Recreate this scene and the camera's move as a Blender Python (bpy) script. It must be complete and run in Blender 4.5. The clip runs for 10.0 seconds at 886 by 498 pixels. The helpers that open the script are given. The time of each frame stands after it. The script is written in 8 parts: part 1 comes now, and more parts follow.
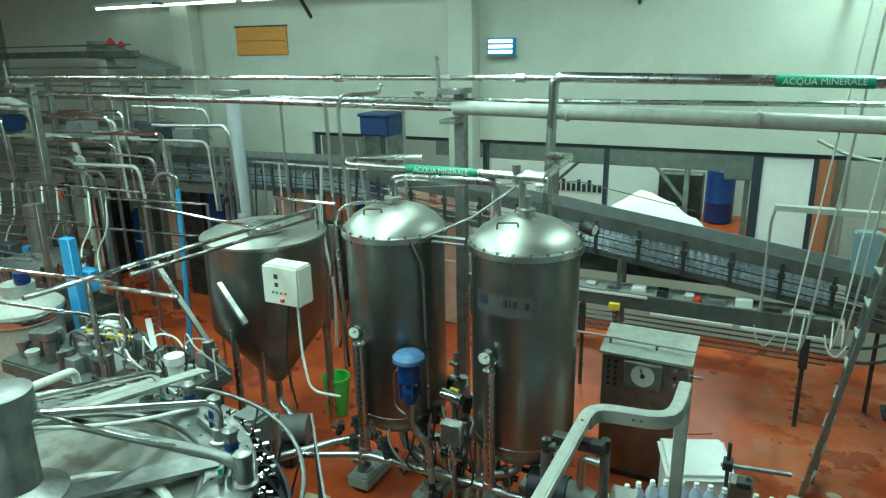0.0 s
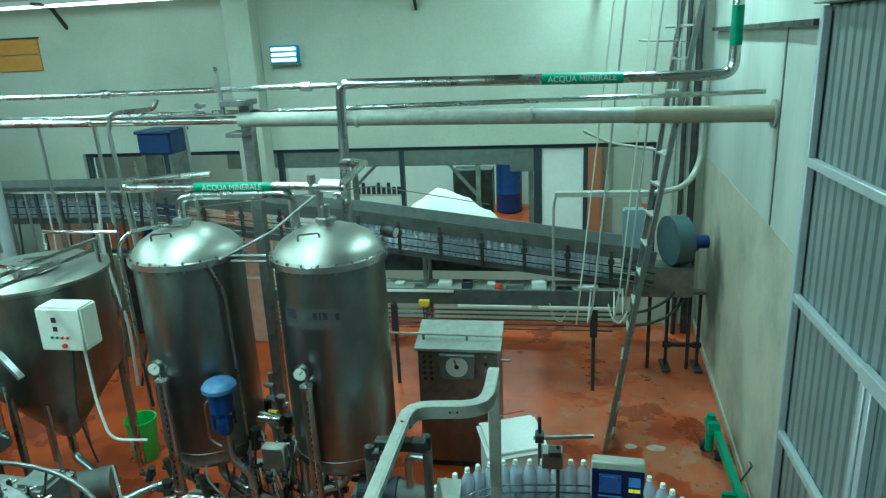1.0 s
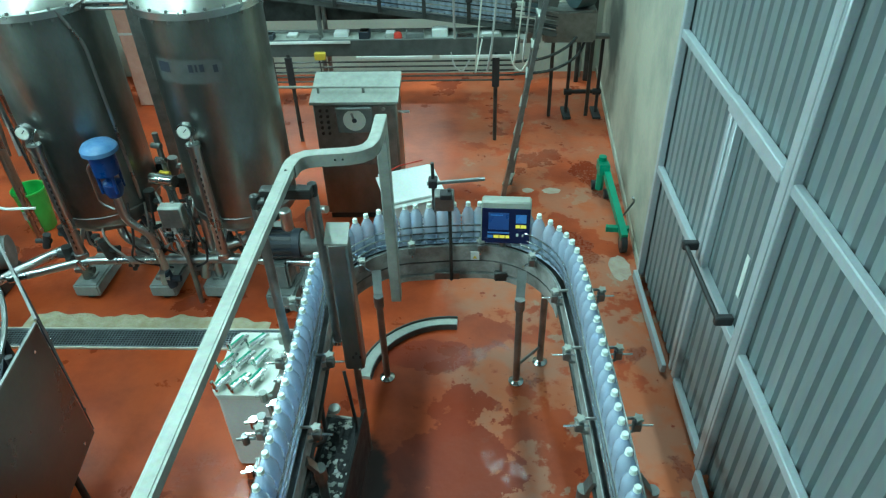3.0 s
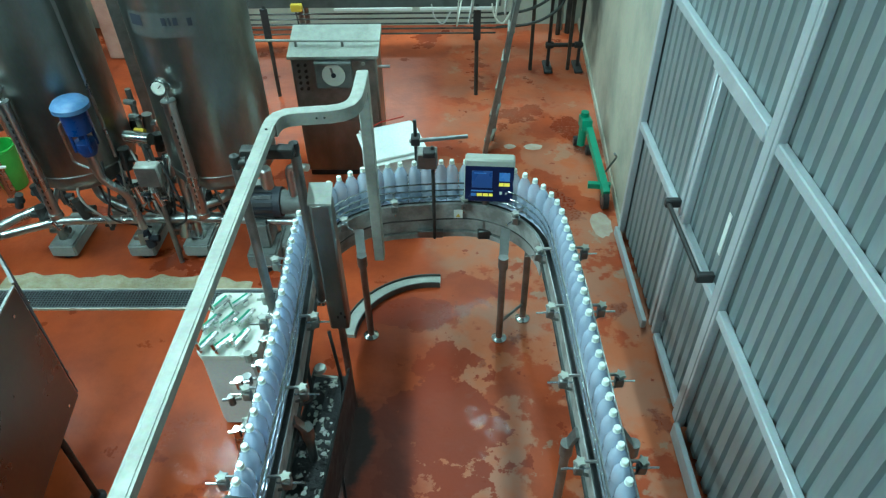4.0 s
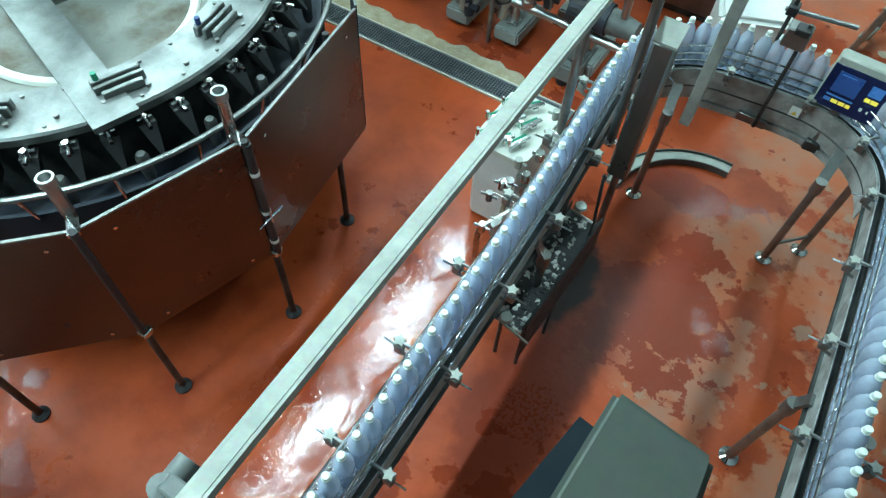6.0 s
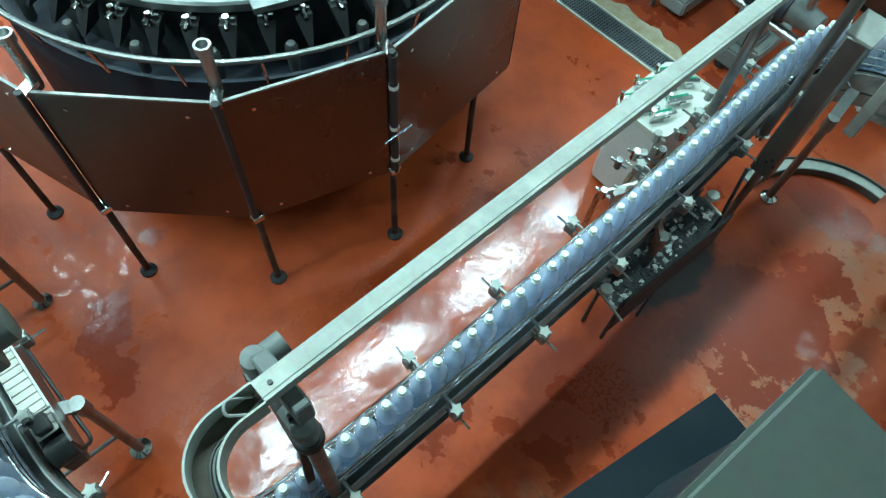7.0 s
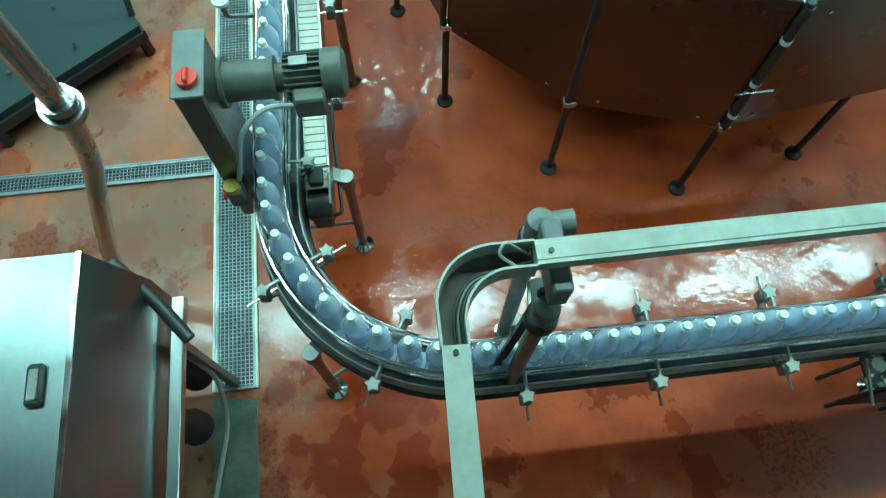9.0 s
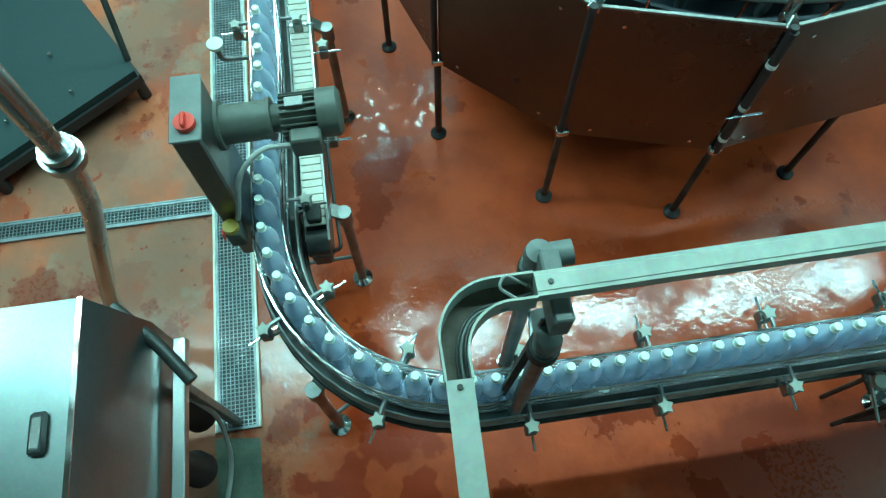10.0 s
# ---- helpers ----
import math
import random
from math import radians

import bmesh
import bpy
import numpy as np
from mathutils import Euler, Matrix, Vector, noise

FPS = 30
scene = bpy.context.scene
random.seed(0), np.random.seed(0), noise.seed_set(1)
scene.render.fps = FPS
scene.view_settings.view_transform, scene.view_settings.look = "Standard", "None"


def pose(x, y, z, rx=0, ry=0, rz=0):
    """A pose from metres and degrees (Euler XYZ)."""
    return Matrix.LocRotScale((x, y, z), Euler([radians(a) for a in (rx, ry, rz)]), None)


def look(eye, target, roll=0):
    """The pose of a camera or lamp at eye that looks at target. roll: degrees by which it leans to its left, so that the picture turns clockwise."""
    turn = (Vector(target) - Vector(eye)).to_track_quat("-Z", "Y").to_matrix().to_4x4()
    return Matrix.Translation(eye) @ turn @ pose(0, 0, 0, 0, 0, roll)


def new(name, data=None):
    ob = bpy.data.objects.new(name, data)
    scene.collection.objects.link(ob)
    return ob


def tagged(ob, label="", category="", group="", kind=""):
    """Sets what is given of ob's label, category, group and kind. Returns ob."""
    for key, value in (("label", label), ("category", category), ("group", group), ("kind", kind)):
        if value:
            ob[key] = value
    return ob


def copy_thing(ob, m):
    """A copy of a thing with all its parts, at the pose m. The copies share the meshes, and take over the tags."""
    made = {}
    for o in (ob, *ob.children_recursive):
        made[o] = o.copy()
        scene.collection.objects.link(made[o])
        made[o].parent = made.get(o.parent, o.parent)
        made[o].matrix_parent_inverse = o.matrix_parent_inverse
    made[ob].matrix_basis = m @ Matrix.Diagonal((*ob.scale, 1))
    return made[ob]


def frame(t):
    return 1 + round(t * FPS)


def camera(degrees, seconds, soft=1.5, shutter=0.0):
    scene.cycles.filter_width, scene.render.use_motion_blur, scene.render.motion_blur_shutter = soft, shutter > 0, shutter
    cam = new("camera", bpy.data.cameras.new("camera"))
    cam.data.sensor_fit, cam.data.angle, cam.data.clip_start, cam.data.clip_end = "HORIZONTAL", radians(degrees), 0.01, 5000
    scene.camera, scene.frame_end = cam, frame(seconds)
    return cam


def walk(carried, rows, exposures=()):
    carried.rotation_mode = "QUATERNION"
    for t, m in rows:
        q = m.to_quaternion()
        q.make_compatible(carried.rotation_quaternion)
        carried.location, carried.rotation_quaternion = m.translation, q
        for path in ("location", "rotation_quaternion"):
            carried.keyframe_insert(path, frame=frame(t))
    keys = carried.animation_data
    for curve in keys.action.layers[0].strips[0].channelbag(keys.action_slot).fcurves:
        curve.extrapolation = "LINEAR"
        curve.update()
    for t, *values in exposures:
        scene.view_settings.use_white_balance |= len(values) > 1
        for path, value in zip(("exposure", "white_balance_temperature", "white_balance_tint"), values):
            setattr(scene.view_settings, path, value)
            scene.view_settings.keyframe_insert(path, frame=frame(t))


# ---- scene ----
cam = camera(66.2, 10.0, 1.25)
PATH = [
    (0, (1.689, 0.166, 3.826), (0.825, 1.877, 3.255), -1.1),
    (0.5, (1.774, 0.157, 3.839), (1.176, 1.983, 3.281), -2.1),
    (1, (1.724, 0.197, 3.84), (1.386, 2.083, 3.265), -2.7),
    (1.5, (1.74, 0.17, 3.839), (1.477, 2.046, 3.196), -1.8),
    (2, (1.759, 0.179, 3.818), (1.654, 1.993, 2.981), -0.8),
    (2.5, (1.882, 0.199, 3.749), (1.732, 1.939, 2.775), -1.9),
    (3, (1.899, 0.229, 3.729), (1.799, 1.826, 2.53), -2.1),
    (3.2, (1.881, 0.235, 3.732), (1.83, 1.791, 2.477), -1.7),
    (4.3, (1.859, 0.266, 3.742), (1.818, 1.78, 2.436), -1.0),
    (4.5, (1.836, 0.273, 3.731), (1.74, 1.791, 2.432), -0.6),
    (5, (1.726, 0.315, 3.726), (1.336, 1.707, 2.344), 0.4),
    (5.5, (1.612, 0.325, 3.68), (1.111, 1.539, 2.171), 3.0),
    (6, (1.602, 0.327, 3.665), (1.053, 1.306, 2.01), 3.6),
    (6.2, (1.634, 0.346, 3.658), (0.995, 1.262, 1.999), 2.8),
    (7.3, (1.531, 0.216, 3.576), (0.848, 0.892, 1.821), 5.9),
    (7.5, (1.537, 0.189, 3.576), (0.835, 0.844, 1.822), 6.9),
    (8, (1.524, 0.133, 3.531), (0.805, 0.502, 1.702), 5.1),
    (8.5, (1.509, 0.078, 3.5), (0.787, 0.225, 1.641), -0.6),
    (9, (1.491, 0.035, 3.467), (0.746, 0.138, 1.614), 1.2),
    (9.5, (1.493, 0.027, 3.487), (0.727, 0.128, 1.642), 0.6),
    (10, (1.482, 0.031, 3.487), (0.662, 0.151, 1.667), -0.4),
]
EXPOSURES = [(0, 0.4, 6600, -3), (0.5, 0.3, 6500, -2), (1.0, 0.2, 5850, -12), (1.5, 0.2, 5500, -18), (2.0, 0.35, 5650, -8), (2.5, 0.55, 5800, -3), (4.5, 0.72, 5900, 6), (5.5, 0.7, 6150, 14), (6.0, 0.72, 6100, 13), (7.5, 0.62, 5950, 6), (8.0, 0.68, 6350, 8), (8.5, 0.55, 5900, 2), (9.0, 0.42, 5680, -16), (9.5, 0.42, 5540, -18), (10, 0.46, 5450, -20)]
walk(cam, [(t, look(eye, target, roll)) for t, eye, target, roll in PATH], EXPOSURES)

# ---- light ----
world = bpy.data.worlds.new("hall_air")
scene.world = world
world.use_nodes = True
world.node_tree.nodes["Background"].inputs[0].default_value = (0.75, 0.85, 0.9, 1)
world.node_tree.nodes["Background"].inputs[1].default_value = 0.03
LAMP_COLOUR = (0.68, 1.0, 0.98)
LAMP_WATTS = 56.0





# ---- materials ----
def mat(name, colour, rough=0.5, metal=0.0, other=None, scale=8.0, blend=0.35, bump=0.0, fine=60.0, spread=0.12, stretch=(1, 1, 1), emit=0.0, glass=0.0, ior=1.45, sharp=(0.35, 0.65), coat=0.0, vary=0.0):
    """A surface with variation at two scales: colour to other by a broad noise, fine grain in colour, gloss and relief."""
    m = bpy.data.materials.new(name)
    m.use_nodes = True
    nt = m.node_tree
    bs = nt.nodes["Principled BSDF"]
    bs.inputs["Metallic"].default_value = metal
    bs.inputs["Transmission Weight"].default_value = glass
    bs.inputs["IOR"].default_value = ior
    bs.inputs["Coat Weight"].default_value = coat
    if emit:
        bs.inputs["Emission Color"].default_value = (*colour, 1)
        bs.inputs["Emission Strength"].default_value = emit
    other = other or tuple(c * 0.6 for c in colour)
    co = nt.nodes.new("ShaderNodeTexCoord")
    mp = nt.nodes.new("ShaderNodeMapping")
    mp.inputs["Scale"].default_value = stretch
    nt.links.new(co.outputs["Object"], mp.inputs["Vector"])
    a = nt.nodes.new("ShaderNodeTexNoise")
    a.inputs["Scale"].default_value, a.inputs["Detail"].default_value, a.inputs["Roughness"].default_value = scale, 6, 0.6
    f = nt.nodes.new("ShaderNodeTexNoise")
    f.inputs["Scale"].default_value, f.inputs["Detail"].default_value = fine, 3
    nt.links.new(mp.outputs[0], a.inputs["Vector"])
    nt.links.new(mp.outputs[0], f.inputs["Vector"])
    ra = nt.nodes.new("ShaderNodeMapRange")
    ra.inputs["From Min"].default_value, ra.inputs["From Max"].default_value = sharp
    ra.inputs["To Max"].default_value = blend
    nt.links.new(a.outputs[0], ra.inputs["Value"])
    mix = nt.nodes.new("ShaderNodeMix")
    mix.data_type = "RGBA"
    mix.inputs["A"].default_value, mix.inputs["B"].default_value = (*colour, 1), (*other, 1)
    nt.links.new(ra.outputs[0], mix.inputs["Factor"])
    grain = nt.nodes.new("ShaderNodeMix")
    grain.data_type, grain.blend_type = "RGBA", "MULTIPLY"
    grain.inputs["Factor"].default_value = 0.25
    nt.links.new(mix.outputs["Result"], grain.inputs["A"])
    nt.links.new(f.outputs["Color"], grain.inputs["B"])
    last = grain.outputs["Result"]
    if vary:
        info = nt.nodes.new("ShaderNodeObjectInfo")
        mr = nt.nodes.new("ShaderNodeMapRange")
        mr.inputs["To Min"].default_value, mr.inputs["To Max"].default_value = 1 - vary, 1 + vary
        nt.links.new(info.outputs["Random"], mr.inputs["Value"])
        hs = nt.nodes.new("ShaderNodeHueSaturation")
        nt.links.new(mr.outputs[0], hs.inputs["Value"])
        nt.links.new(last, hs.inputs["Color"])
        last = hs.outputs[0]
    if glass:
        bs.inputs["Base Color"].default_value = (*colour, 1)
    else:
        nt.links.new(last, bs.inputs["Base Color"])
    rr = nt.nodes.new("ShaderNodeMapRange")
    rr.inputs["From Min"].default_value, rr.inputs["From Max"].default_value = 0.3, 0.7
    rr.inputs["To Min"].default_value, rr.inputs["To Max"].default_value = max(0.02, rough - spread), min(1.0, rough + spread)
    nt.links.new(a.outputs[0], rr.inputs["Value"])
    nt.links.new(rr.outputs[0], bs.inputs["Roughness"])
    if bump:
        bu = nt.nodes.new("ShaderNodeBump")
        bu.inputs["Strength"].default_value, bu.inputs["Distance"].default_value = bump, 0.01
        nt.links.new(f.outputs[0], bu.inputs["Height"])
        nt.links.new(bu.outputs[0], bs.inputs["Normal"])
    return m


STEEL = mat("brushed_stainless", (0.56, 0.58, 0.57), 0.3, 1.0, (0.44, 0.45, 0.44), 3, 0.6, 0.03, 90, 0.07)
TANK = mat("tank_stainless", (0.34, 0.355, 0.335), 0.36, 1.0, (0.16, 0.168, 0.158), 2.6, 0.75, 0.06, 70, 0.10, (1, 1, 0.5))
DULL = mat("dull_stainless", (0.33, 0.34, 0.33), 0.42, 0.9, (0.17, 0.17, 0.16), 7, 0.7, 0.1, 120)
DARKSTEEL = mat("stained_dark_steel", (0.09, 0.095, 0.09), 0.45, 0.6, (0.03, 0.03, 0.03), 6, 0.8, 0.1, 80)
DOME = mat("satin_lid_steel", (0.50, 0.51, 0.46), 0.45, 1.0, (0.34, 0.35, 0.31), 2.5, 0.6, 0.02, 60, 0.05)
GALV = mat("galvanised_sheet", (0.44, 0.46, 0.41), 0.55, 0.25, (0.33, 0.35, 0.31), 14, 0.7, 0.04, 50)
CHROME = mat("bright_rod", (0.78, 0.79, 0.78), 0.16, 1.0, (0.6, 0.6, 0.6), 10, 0.4)
PANEL = mat("guard_panel_sheet", (0.15, 0.138, 0.128), 0.30, 1.0, (0.10, 0.092, 0.085), 1.6, 0.5, 0.0, 40, 0.05)
BEAMGREY = mat("dark_beam_paint", (0.11, 0.12, 0.115), 0.5, 0.2, (0.06, 0.065, 0.06), 6, 0.7, 0.05, 60)
GEARPAINT = mat("olive_grey_gear_paint", (0.125, 0.132, 0.112), 0.45, 0.0, (0.07, 0.075, 0.065), 9, 0.6, 0.05, 70)
GREYPAINT = mat("grey_motor_paint", (0.19, 0.205, 0.195), 0.5, 0.0, (0.11, 0.12, 0.115), 9, 0.6, 0.05, 70)
FOOTGREY = mat("worn_grey_block_paint", (0.36, 0.39, 0.37), 0.5, 0.0, (0.24, 0.26, 0.25), 9, 0.7, 0.05, 70)
BLACK = mat("black_rubber", (0.02, 0.02, 0.022), 0.5, 0.0, (0.04, 0.04, 0.04), 12, 0.6, 0.05, 80)
DARKBLUE = mat("dark_polymer", (0.016, 0.024, 0.038), 0.55, 0.0, (0.05, 0.05, 0.055), 9, 0.5)
BLUE = mat("blue_enamel", (0.006, 0.04, 0.17), 0.35, 0.0, (0.006, 0.022, 0.10), 14, 0.5)
DARKBLUE_CRATE = mat("deep_blue_plastic", (0.010, 0.035, 0.12), 0.45, 0.0, (0.006, 0.02, 0.07), 8, 0.5)
PALEBLUE = mat("worn_pale_blue_paint", (0.11, 0.22, 0.40), 0.4, 0.0, (0.04, 0.12, 0.28), 16, 0.6)
SKYBLUE = mat("sky_blue_paint", (0.05, 0.32, 0.62), 0.4, 0.0, (0.03, 0.22, 0.45), 8, 0.5)
WHITE = mat("white_plastic", (0.78, 0.8, 0.77), 0.4, 0.0, (0.66, 0.68, 0.64), 6, 0.5)
CREAM = mat("cream_box_paint", (0.72, 0.74, 0.66), 0.42, 0.0, (0.6, 0.62, 0.54), 7, 0.5)
GREEN = mat("green_enamel", (0.02, 0.30, 0.17), 0.4, 0.0, (0.015, 0.18, 0.1), 10, 0.5)
LIME = mat("lime_green_plastic", (0.10, 0.62, 0.10), 0.4, 0.0, (0.06, 0.45, 0.07), 8, 0.5)
RED = mat("red_plastic", (0.65, 0.05, 0.03), 0.4, 0.0, (0.45, 0.03, 0.02), 12, 0.4)
YELLOW = mat("yellow_plastic", (0.75, 0.52, 0.05), 0.4, 0.0, (0.6, 0.4, 0.04), 12, 0.4)
ORANGE = mat("orange_plywood", (0.62, 0.28, 0.06), 0.6, 0.0, (0.5, 0.2, 0.04), 5, 0.6, 0.05, 60, 0.1, (1, 1, 5))
BELT = mat("pale_chain_plates", (0.62, 0.60, 0.52), 0.5, 0.0, (0.45, 0.42, 0.35), 12, 0.6, 0.08, 80)
WALLPAINT = mat("pale_green_grey_concrete", (0.52, 0.555, 0.475), 0.75, 0.0, (0.40, 0.44, 0.37), 0.9, 0.7, 0.12, 30, 0.08)
SOILED = mat("soiled_wall_band", (0.58, 0.56, 0.45), 0.7, 0.0, (0.36, 0.36, 0.30), 1.1, 0.8, 0.12, 30, 0.08, sharp=(0.42, 0.62))


def smear(m):
    """Black rubbed patch low on the wall beside the conveyor's end."""
    nt = m.node_tree
    bs = nt.nodes["Principled BSDF"]
    src = bs.inputs["Base Color"].links[0].from_socket
    co = nt.nodes.new("ShaderNodeTexCoord")
    mp = nt.nodes.new("ShaderNodeMapping")
    mp.inputs["Location"].default_value, mp.inputs["Scale"].default_value = (-3.5, -8.1 * 0.85, -0.95 * 0.9), (1.0, 0.85, 0.9)
    nt.links.new(co.outputs["Object"], mp.inputs["Vector"])
    ln = nt.nodes.new("ShaderNodeVectorMath")
    ln.operation = "LENGTH"
    nt.links.new(mp.outputs[0], ln.inputs[0])
    nz = nt.nodes.new("ShaderNodeTexNoise")
    nz.inputs["Scale"].default_value, nz.inputs["Detail"].default_value = 2.5, 5
    nt.links.new(co.outputs["Object"], nz.inputs["Vector"])
    ad = nt.nodes.new("ShaderNodeMath")
    ad.operation = "MULTIPLY_ADD"
    ad.inputs[1].default_value = 1.1
    nt.links.new(nz.outputs[0], ad.inputs[0])
    nt.links.new(ln.outputs["Value"], ad.inputs[2])
    mr = nt.nodes.new("ShaderNodeMapRange")
    mr.interpolation_type = "SMOOTHSTEP"
    mr.inputs["From Min"].default_value, mr.inputs["From Max"].default_value = 0.75, 1.45
    mr.inputs["To Min"].default_value, mr.inputs["To Max"].default_value = 0.88, 0.0
    nt.links.new(ad.outputs[0], mr.inputs["Value"])
    mx = nt.nodes.new("ShaderNodeMix")
    mx.data_type = "RGBA"
    mx.inputs["B"].default_value = (0.05, 0.055, 0.05, 1)
    nt.links.new(mr.outputs[0], mx.inputs["Factor"])
    nt.links.new(src, mx.inputs["A"])
    nt.links.new(mx.outputs["Result"], bs.inputs["Base Color"])


smear(SOILED)
BEIGEWRAP = mat("beige_pipe_wrap", (0.36, 0.33, 0.24), 0.6, 0.0, (0.25, 0.24, 0.19), 6, 0.6, 0.1, 60)
PALEWALL = mat("white_washed_wall", (0.55, 0.59, 0.55), 0.7, 0.0, (0.40, 0.44, 0.40), 1.6, 0.6, 0.1, 40, 0.08, (1, 1, 0.25))
CEILING = mat("ceiling_concrete", (0.20, 0.21, 0.19), 0.85, 0.0, (0.14, 0.15, 0.14), 1.2, 0.6, 0.1, 20)
DOORSHEET = mat("grey_corrugated_sheet", (0.30, 0.345, 0.35), 0.42, 0.25, (0.22, 0.26, 0.27), 1.8, 0.6, 0.03, 40, 0.08, (1, 1, 0.3))
DOORFRAME = mat("pale_door_frame_paint", (0.52, 0.57, 0.60), 0.4, 0.2, (0.42, 0.46, 0.48), 5, 0.5, 0.03, 60)
ALU = mat("machined_aluminium", (0.29, 0.31, 0.30), 0.42, 0.85, (0.15, 0.155, 0.15), 6, 0.75, 0.05, 100)
BOWL = mat("dirty_bowl_steel", (0.21, 0.215, 0.19), 0.48, 0.4, (0.10, 0.075, 0.045), 3.4, 0.9, 0.08, 60, sharp=(0.48, 0.66))
LIMESCALE = mat("limescale_crust", (0.50, 0.45, 0.32), 0.7, 0.0, (0.36, 0.28, 0.16), 9, 0.8, 0.6, 45)
DIRT = mat("black_white_scale", (0.03, 0.032, 0.035), 0.5, 0.0, (0.80, 0.80, 0.74), 11, 1.0, 0.6, 60, sharp=(0.55, 0.62))
WATERPIPE = mat("polished_pipe", (0.60, 0.62, 0.60), 0.26, 1.0, (0.42, 0.44, 0.42), 3, 0.6, 0.03, 60)
BOTTLE = mat("clear_bottle", (0.74, 0.85, 1.0), 0.07, 0.0, glass=0.59, ior=1.08, coat=1.0, scale=30, spread=0.06, bump=0.25, fine=55)
CAP = mat("pale_cap", (0.88, 0.95, 0.88), 0.35, 0.0, (0.7, 0.85, 0.8), 20, 0.3)
PANE = mat("window_glass", (0.92, 0.97, 0.95), 0.03, 0.0, glass=1.0, ior=1.05, spread=0.01)
BLACKFRAME = mat("dark_window_frame", (0.03, 0.045, 0.06), 0.4, 0.1, (0.05, 0.06, 0.07), 10, 0.5)
SHEETING = mat("white_film_heap", (0.90, 0.90, 0.80), 0.5, 0.0, (0.80, 0.82, 0.70), 4, 0.6, 0.3, 25)
GLOW = mat("fluorescent_tube", (0.85, 1.0, 0.98), 0.4, emit=14.0)
DIMGLOW = mat("old_fluorescent_tube", (0.85, 1.0, 0.95), 0.4, emit=3.0)
SCREEN = mat("dark_screen", (0.01, 0.015, 0.06), 0.2, 0.0, (0.02, 0.03, 0.1), 6, 0.5)
SCREENBLUE = mat("lit_screen_blue", (0.02, 0.06, 0.20), 0.3, emit=0.25)
SCREENYELLOW = mat("lit_screen_yellow", (0.75, 0.65, 0.08), 0.3, emit=0.4)
SCREENPALE = mat("lit_screen_pale_blue", (0.05, 0.16, 0.42), 0.3, emit=0.25)
SALMON = mat("salmon_plastic", (0.52, 0.20, 0.11), 0.4, 0.0, (0.40, 0.14, 0.08), 3, 0.5)
INK = mat("dark_print", (0.03, 0.035, 0.05), 0.5)
LETTER = mat("white_print", (0.75, 0.85, 0.8), 0.5)
DIAL = mat("white_dial_card", (0.75, 0.78, 0.70), 0.5, 0.0, (0.68, 0.7, 0.62), 20, 0.4)
HOSE = mat("grey_hose", (0.45, 0.46, 0.44), 0.45, 0.0, (0.35, 0.35, 0.33), 20, 0.5)
WHITEHOSE = mat("milky_hose", (0.75, 0.76, 0.70), 0.35, 0.0, (0.6, 0.62, 0.55), 15, 0.5)
PINKBOX = mat("pinkish_carton", (0.72, 0.44, 0.35), 0.7, 0.0, (0.55, 0.28, 0.2), 5, 0.6)
CHAIN = mat("pale_worn_chain", (0.70, 0.74, 0.86), 0.4, 0.0, (0.52, 0.56, 0.68), 10, 0.6, 0.05, 80)
SIDESTEEL = mat("stained_side_steel", (0.42, 0.44, 0.42), 0.48, 0.2, (0.20, 0.20, 0.185), 9, 0.75, 0.1, 70, 0.1, sharp=(0.42, 0.62))
EDGING = mat("pale_drain_edging", (0.80, 0.78, 0.66), 0.4, 0.2, (0.55, 0.52, 0.42), 14, 0.6, 0.1, 80)
GRATE = mat("grate_zinc", (0.36, 0.39, 0.41), 0.4, 0.6, (0.18, 0.20, 0.21), 12, 0.6)
PIT = mat("drain_pit", (0.03, 0.035, 0.04), 0.35, 0.0, (0.06, 0.06, 0.06), 8, 0.6)


